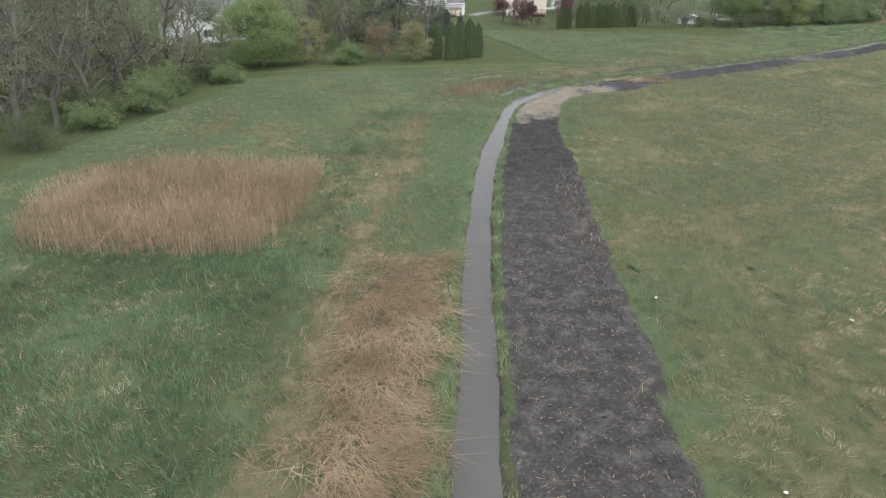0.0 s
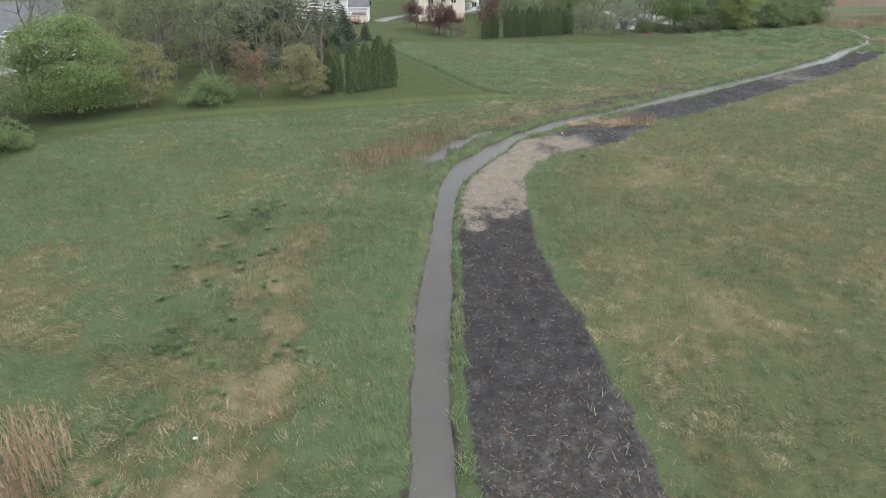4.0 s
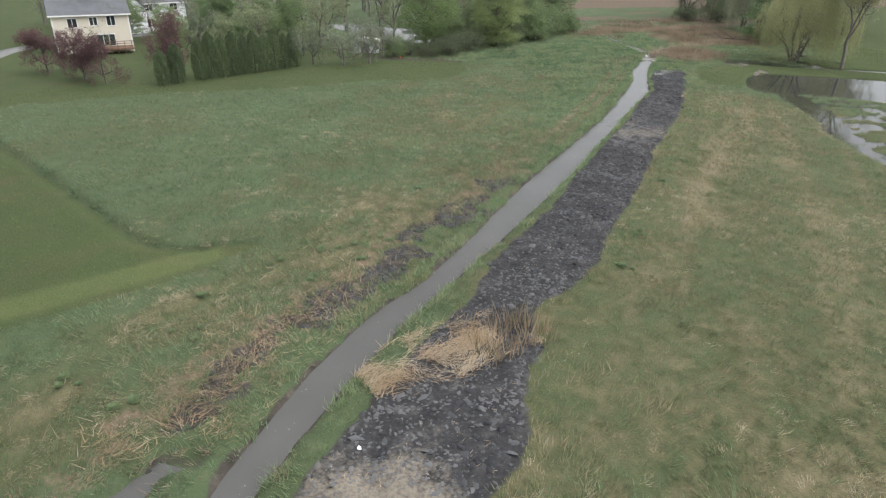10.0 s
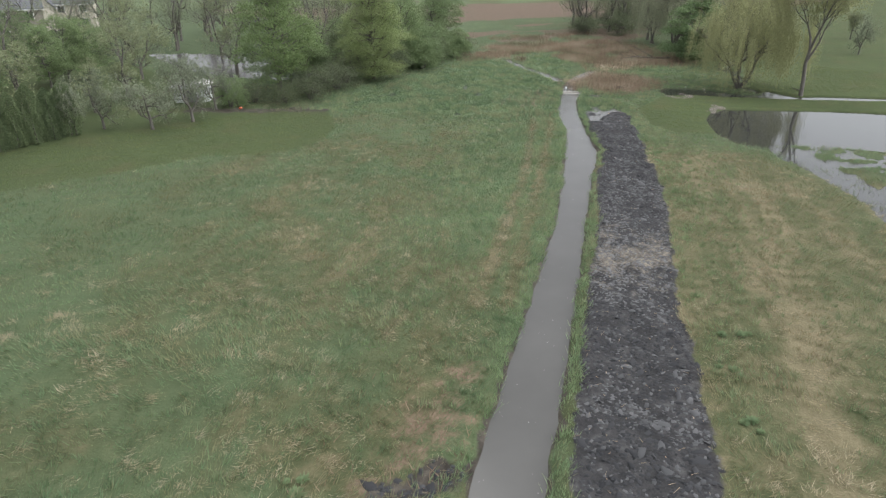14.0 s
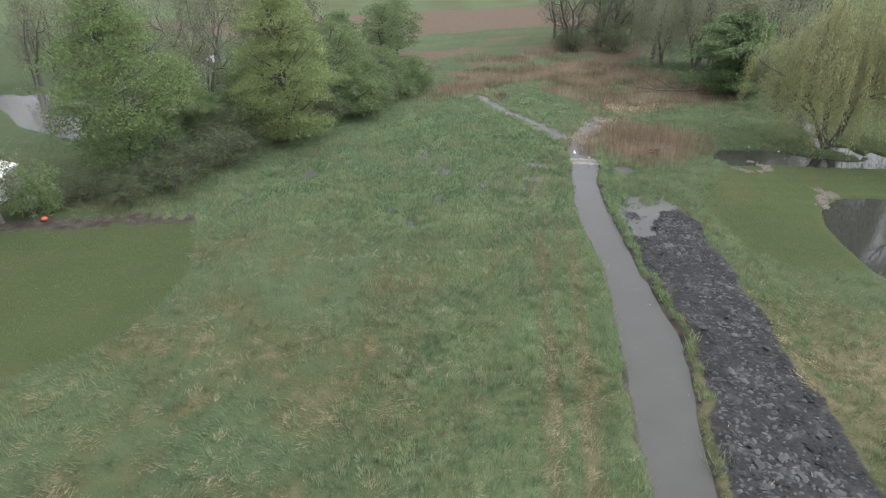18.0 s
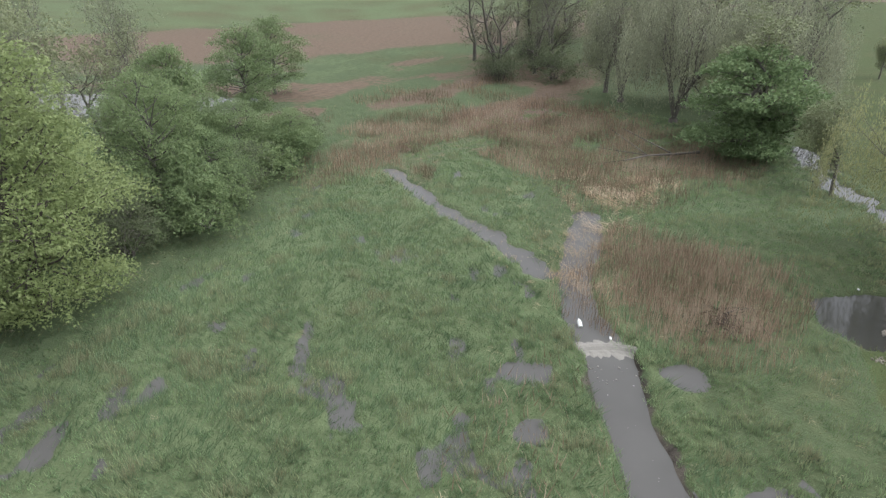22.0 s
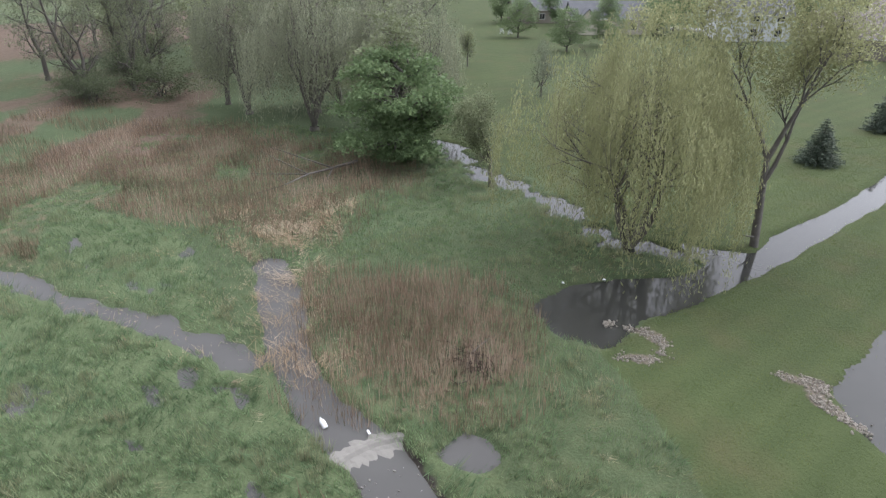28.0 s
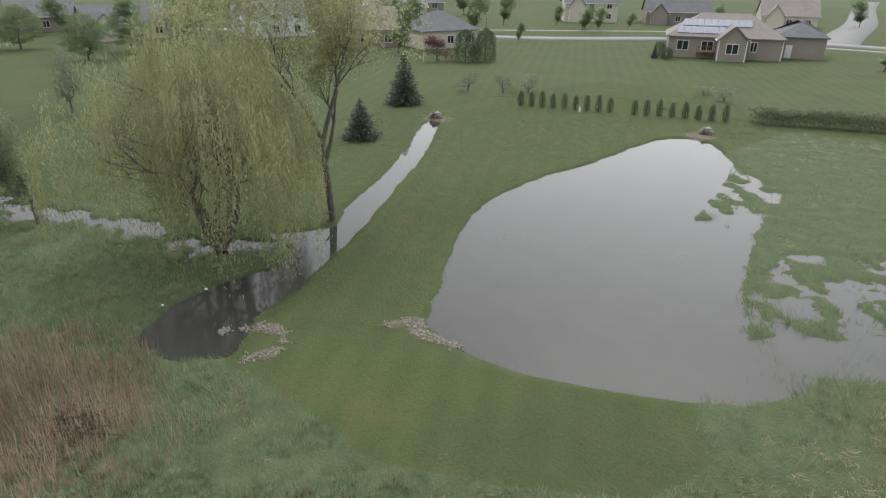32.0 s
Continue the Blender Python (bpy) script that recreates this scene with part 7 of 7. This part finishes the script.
rock_pile("channel_rocks", [93.4, 118.2, 92.6, 117, 91.6, 116.5, 90.7, 117.2, 90.8, 118.4], 0.3, 280, 911, "ring of pale field stones round the channel's end")
rock_pile("pond_rocks", [89.7, 112.9, 89.2, 111.6, 88.4, 112.3, 87, 111.6], 0.34, 290, 912, "heap of field stones at the pond's inlet")
rock_pile("culvert_rocks", [117.4, 87.4, 118.6, 87.6, 120.2, 88.6], 0.4, 70, 913, "stones round the drain outlet at the channel's head")
rock_pile("outlet_rocks", [98.2, 72.2, 99.8, 72.4, 101.6, 73.2], 0.45, 80, 914, "stones round the culvert at the pond's far end")


def culvert(x, y, turn, label):
    """The mouth of a round drain pipe in a low headwall."""
    ob = thing("culvert", pose(x, y, -0.1, 0, 0, turn), label, "culvert")
    bm = bmesh.new()
    rings = []
    for r, z0 in ((0.34, 0.0), (0.28, 0.0), (0.28, 1.2), (0.34, 1.2)):
        rings.append([bm.verts.new((r * math.cos(2 * math.pi * i / 16), z0, 0.25 + r * math.sin(2 * math.pi * i / 16))) for i in range(16)])
    for a, b in zip(rings, rings[1:] + rings[:1]):
        for i in range(16):
            bm.faces.new((a[i], a[(i + 1) % 16], b[(i + 1) % 16], b[i]))
    part("pipe", bm, METAL, ob, "grey corrugated pipe mouth")
    for k in range(26):
        t = math.pi * (k % 13) / 12
        s = part("stone", ROCKS[k % 4], ROCK, ob)
        r = 0.13 + 0.04 * ((k * 7) % 5) / 4
        s.matrix_basis = Matrix.LocRotScale((0.5 * math.cos(t) * (1.15 if k > 12 else 1), 0.15 + 0.3 * (k > 12), 0.12 + 0.46 * math.sin(t)), Euler((k, 2 * k, 3 * k)), (r, r, r))


culvert(118.6, 88.2, 215, "drain pipe mouth in a stone surround")
culvert(99.8, 72.6, 200, "drain pipe mouth at the pond's end")


def weir():
    """Foam, a board and rubbish held against the low mud weir."""
    rng = np.random.default_rng(921)
    ob = thing("weir", pose(85.9, 127.25, 0, 0, 0, -58), "low spill of pale foam and scum over a mud weir", "weir")
    bm = bmesh.new()
    grid = []
    for i in range(25):
        u = -1.7 + 3.4 * i / 24
        bow = 0.25 - 0.5 * (1 - (u / 1.7) ** 2)
        row = []
        for v, z in ((0.3 + rng.uniform(0, 0.12), -0.126), (0.12, -0.112), (0.0, -0.1), (-0.1, -0.13), (-0.22, -0.22), (-0.34 - rng.uniform(0, 0.12), -0.256), (-0.6 - rng.uniform(0, 0.3), -0.284)):
            row.append(bm.verts.new((u, v - bow, z + rng.uniform(-0.008, 0.012))))
        grid.append(row)
    for a, b in zip(grid, grid[1:]):
        for i in range(6):
            bm.faces.new((a[i], b[i], b[i + 1], a[i + 1]))
    bmesh.ops.recalc_face_normals(bm, faces=bm.faces[:])
    part("scum", bm, FOAM, ob)
    for k in range(18):
        fleck = box(-0.05, 0.05, -0.03, 0.03, -0.02, 0.03, 0.01)
        fleck.transform(Matrix.Translation((rng.uniform(-1.0, 1.0), -0.9 - abs(rng.normal(0, 0.7)), -0.265)) @ Matrix.Rotation(rng.uniform(0, 6), 4, "Z") @ Matrix.Scale(rng.uniform(0.3, 1.0), 4))
        part("fleck", fleck, FOAM, ob)
    jug = thing("white_jug", pose(86.75, 128.75, -0.1, 0, 62, 40) @ Matrix.Scale(0.75, 4), "white plastic jug stranded above the weir", "litter")
    bm = bmesh.new()
    rings = [[bm.verts.new((r * math.cos(2 * math.pi * i / 12), r * math.sin(2 * math.pi * i / 12), z)) for i in range(12)] for z, r in ((0, 0.1), (0.02, 0.12), (0.36, 0.12), (0.44, 0.07), (0.5, 0.04), (0.54, 0.04))]
    for a, b in zip(rings, rings[1:]):
        for i in range(12):
            bm.faces.new((a[i], a[(i + 1) % 12], b[(i + 1) % 12], b[i]))
    bm.faces.new(rings[0][::-1])
    bm.faces.new(rings[-1])
    part("body", bm, WHITE, jug)
    slat = thing("white_board", pose(86.5, 127.35, -0.03, 0, 6, 25), "short white board on the weir", "litter")
    part("board", box(-0.12, 0.12, -0.04, 0.04, 0, 0.03, 0.01), WHITE, slat)


weir()


def litter(rows):
    rng = np.random.default_rng(931)
    for x, y in rows:
        ob = thing("plastic_scrap", pose(x, y, height(x, y) + 0.08, 0, 0, rng.uniform(0, 360)), "crumpled scrap of white plastic lying in the grass", "litter", "scattered litter")
        bm = bmesh.new()
        bmesh.ops.create_icosphere(bm, subdivisions=1, radius=0.08)
        for v in bm.verts:
            v.co = Vector((v.co.x * rng.uniform(0.6, 1.5), v.co.y * rng.uniform(0.5, 1.1), max(-0.05, v.co.z * rng.uniform(0.3, 0.9))))
        part("scrap", bm, WHITE, ob)


litter([(-4.6, 44.2), (9.5, 27.2), (17.1, 25.4), (9.8, 16.0), (11, 73.5), (17.8, 77.8), (81.0, 101.2), (84.6, 107.5), (96.7, 119.6), (97.2, 117.6)])


def weed_mesh(seed):
    """A rosette of broad dark leaves."""
    rng = np.random.default_rng(seed)
    n = 80
    a, out, rise = rng.uniform(0, 2 * np.pi, n), rng.uniform(0.1, 0.5, n), rng.uniform(0.1, 0.6, n)
    foot = np.stack([np.cos(a) * out * 0.3, np.sin(a) * out * 0.3, rise * 0.4], 1)
    tip = np.stack([np.cos(a) * (out + 0.22), np.sin(a) * (out + 0.22), rise], 1)
    side = np.stack([-np.sin(a), np.cos(a), 0 * a], 1) * 0.07
    mid = (foot + tip) / 2 + np.array([0, 0, 0.06])
    v = np.stack([foot, mid + side, tip, mid - side], 1).reshape(-1, 3)
    me = mesh_of("rosette", v, np.arange(4 * n).reshape(-1, 4))
    me.materials.append(LEAF_DARK)
    return me


WEEDS = [weed_mesh(940 + i) for i in range(3)]
weed_rng = np.random.default_rng(950)
MORE_WEEDS = np.column_stack([weed_rng.uniform(-9.5, -3.5, 34), weed_rng.uniform(30, 64, 34)])
WEED_PLACES = [19.8, 91.5, 22.1, 91.2, 23.6, 91.3, 23.4, 89.7, 25.1, 92.3, 25.6, 91.2, 27.2, 94.4, 31, 96.8, 33.6, 82.6, 37.1, 84.8, 9.6, 30.6, 14.5, 30.5, 4.4, 81, 2.4, 79.8, 19, 69.8, 18.6, 71.7, 17.4, 71.8,
               -5.1, 63.9, -4.5, 65, -2.4, 66.3, -3.3, 54.1, -5.2, 56.3, -6.7, 44.4, -6.2, 48.8, -4.9, 63.3, -2.2, 48.6, 47.5, 91.7, 44.8, 89.9, 50, 92.5, 33.2, 97.4, 10.9, 85.6, 12.2, 83.6, 15.9, 90, 15.1, 87.4, 23.8, 91, 20.8, 88.9]
for wx, wy in np.vstack([np.reshape(WEED_PLACES, (-1, 2)), MORE_WEEDS]):
    clump = thing("weed_clump", pose(wx, wy, height(wx, wy)), "dark green broad-leaved weed clump in the grass", "weeds", "weed clumps")
    for k in range(3):
        leaf = part("rosette", WEEDS[k % 3], LEAF_DARK, clump)
        s = weed_rng.uniform(0.22, 0.42)
        leaf.matrix_basis = Matrix.LocRotScale((*weed_rng.normal(0, 0.3, 2), 0), Euler((0, 0, weed_rng.uniform(0, 6.28))), (s, s, 0.6 * s))


def brush_pile():
    rng = np.random.default_rng(961)
    ob = thing("brush_pile", pose(90.2, 123.9, height(90.2, 123.9)), "heap of grey-brown dead branches among the cattails", "brushwood")
    twig = plain("dead twigs", (0.085, 0.065, 0.05), 0.95, 0.3, 0.4, 0.5)
    for k in range(170):
        a, ln, out = rng.uniform(0, 6.28), rng.uniform(0.5, 1.5), abs(rng.normal(0, 0.9))
        p = Vector((math.cos(a) * out, math.sin(a) * out * 0.8, rng.uniform(0.02, 0.08 + 0.4 * math.exp(-out * out))))
        b = rng.uniform(0, 6.28)
        q = p + Vector((math.cos(b) * ln, math.sin(b) * ln, rng.uniform(-0.2, 0.08)))
        q.z = max(q.z, 0.02)
        m = (p + q) / 2 + Vector(rng.normal(0, 0.08, 3))
        r = rng.uniform(0.03, 0.045) if k < 5 else rng.uniform(0.008, 0.02)
        part("branch", tubes([(p, m, r, r * 0.8), (m, q, r * 0.8, r * 0.4)], 4), BARK_PALE if k < 5 else twig, ob)


brush_pile()


def dead_log(x, y, turn, length, seed):
    rng = np.random.default_rng(seed)
    ob = thing("fallen_tree", pose(x, y, height(x, y) + 0.3, 0, 0, turn), "bare fallen tree lying at the wood's edge", "dead wood")
    limbs, tips = [], []
    grow(rng, (0, 0, 0.1), (1, 0, 0.03), length, 0.13, 1, limbs, tips, 0.45, -0.04, 0.1)
    part("trunk", tubes(limbs), BARK, ob)


dead_log(114.5, 131.5, 145, 7, 971)


def white_shed():
    ob = thing("white_shed", pose(52.8, 150.4, 0, 0, 0, -32), "low white garden shelter under fruit trees", "shed")
    part("wall", box(-1.7, 1.7, 0, 2.4, -0.2, 1.5), SIDING_WHITE, ob)
    part("roof", prism([(-1.95, 1.5), (1.95, 1.5), (1.95, 1.62), (0, 2.15), (-1.95, 1.62)], -0.3, 2.7), TRIM, ob)
    part("door", box(-0.5, 0.5, -0.05, 0, 0, 1.35), METAL, ob, "dark doorway panel")


white_shed()
bag = thing("orange_buoy", pose(54.8, 143.8, 0), "bright orange plastic float on the grass", "litter")
bm = bmesh.new()
bmesh.ops.create_icosphere(bm, subdivisions=2, radius=0.14, matrix=Matrix.Translation((0, 0, 0.12)) @ Matrix.Diagonal((1.4, 1, 0.9, 1)))
part("float", bm, plain("orange plastic", (0.55, 0.14, 0.07), 0.5, 0.3, 0.1, 0.05), bag)


def markers(rows):
    for x, y, z in rows:
        ob = thing("marker_post", pose(x, y, height(x, y)), "short white utility marker in the lawn", "post", "utility markers")
        part("post", box(-0.09, 0.09, -0.09, 0.09, -0.1, z, 0.02), WHITE, ob)
        part("cap", box(-0.11, 0.11, -0.11, 0.11, z, z + 0.06, 0.02), METAL, ob)


markers([(112.7, 74.2, 0.55), (112.8, 71.4, 0.7)])


def lawn_chair(x, y, turn):
    ob = thing("lawn_chair", pose(x, y, 0, 0, 0, turn), "white slatted garden armchair on the lawn", "chair", "garden chairs")
    for sx in (-0.32, 0.32):
        part("leg", box(sx - 0.04, sx + 0.04, -0.4, -0.3, 0, 0.55), WHITE, ob)
        part("leg", box(sx - 0.04, sx + 0.04, 0.3, 0.4, 0, 0.4), WHITE, ob)
        part("arm", box(sx - 0.07, sx + 0.07, -0.45, 0.35, 0.55, 0.59), WHITE, ob)
    part("seat", box(-0.32, 0.32, -0.4, 0.35, 0.33, 0.38), WHITE, ob)
    for i in range(5):
        bm = box(-0.29 + 0.12 * i, -0.19 + 0.12 * i, 0, 0.03, 0, 0.75)
        bm.transform(Matrix.Translation((0, 0.3, 0.35)) @ Matrix.Rotation(radians(-18), 4, "X"))
        part("slat", bm, WHITE, ob)


lawn_chair(203.5, 113.0, 100)
lawn_chair(204.5, 114.6, 80)


def street_lamp(x, y, tall):
    ob = thing("street_lamp", pose(x, y, 0), "slim grey street lamp with a round head", "lamp")
    part("pole", tubes([(Vector((0, 0, -0.1)), Vector((0, 0, tall)), 0.07, 0.05)], 8), METAL, ob)
    bm = bmesh.new()
    bmesh.ops.create_icosphere(bm, subdivisions=2, radius=0.22, matrix=Matrix.Translation((0, 0, tall + 0.18)))
    part("lantern", bm, WHITE, ob)


street_lamp(169, 36.5, 4.6)
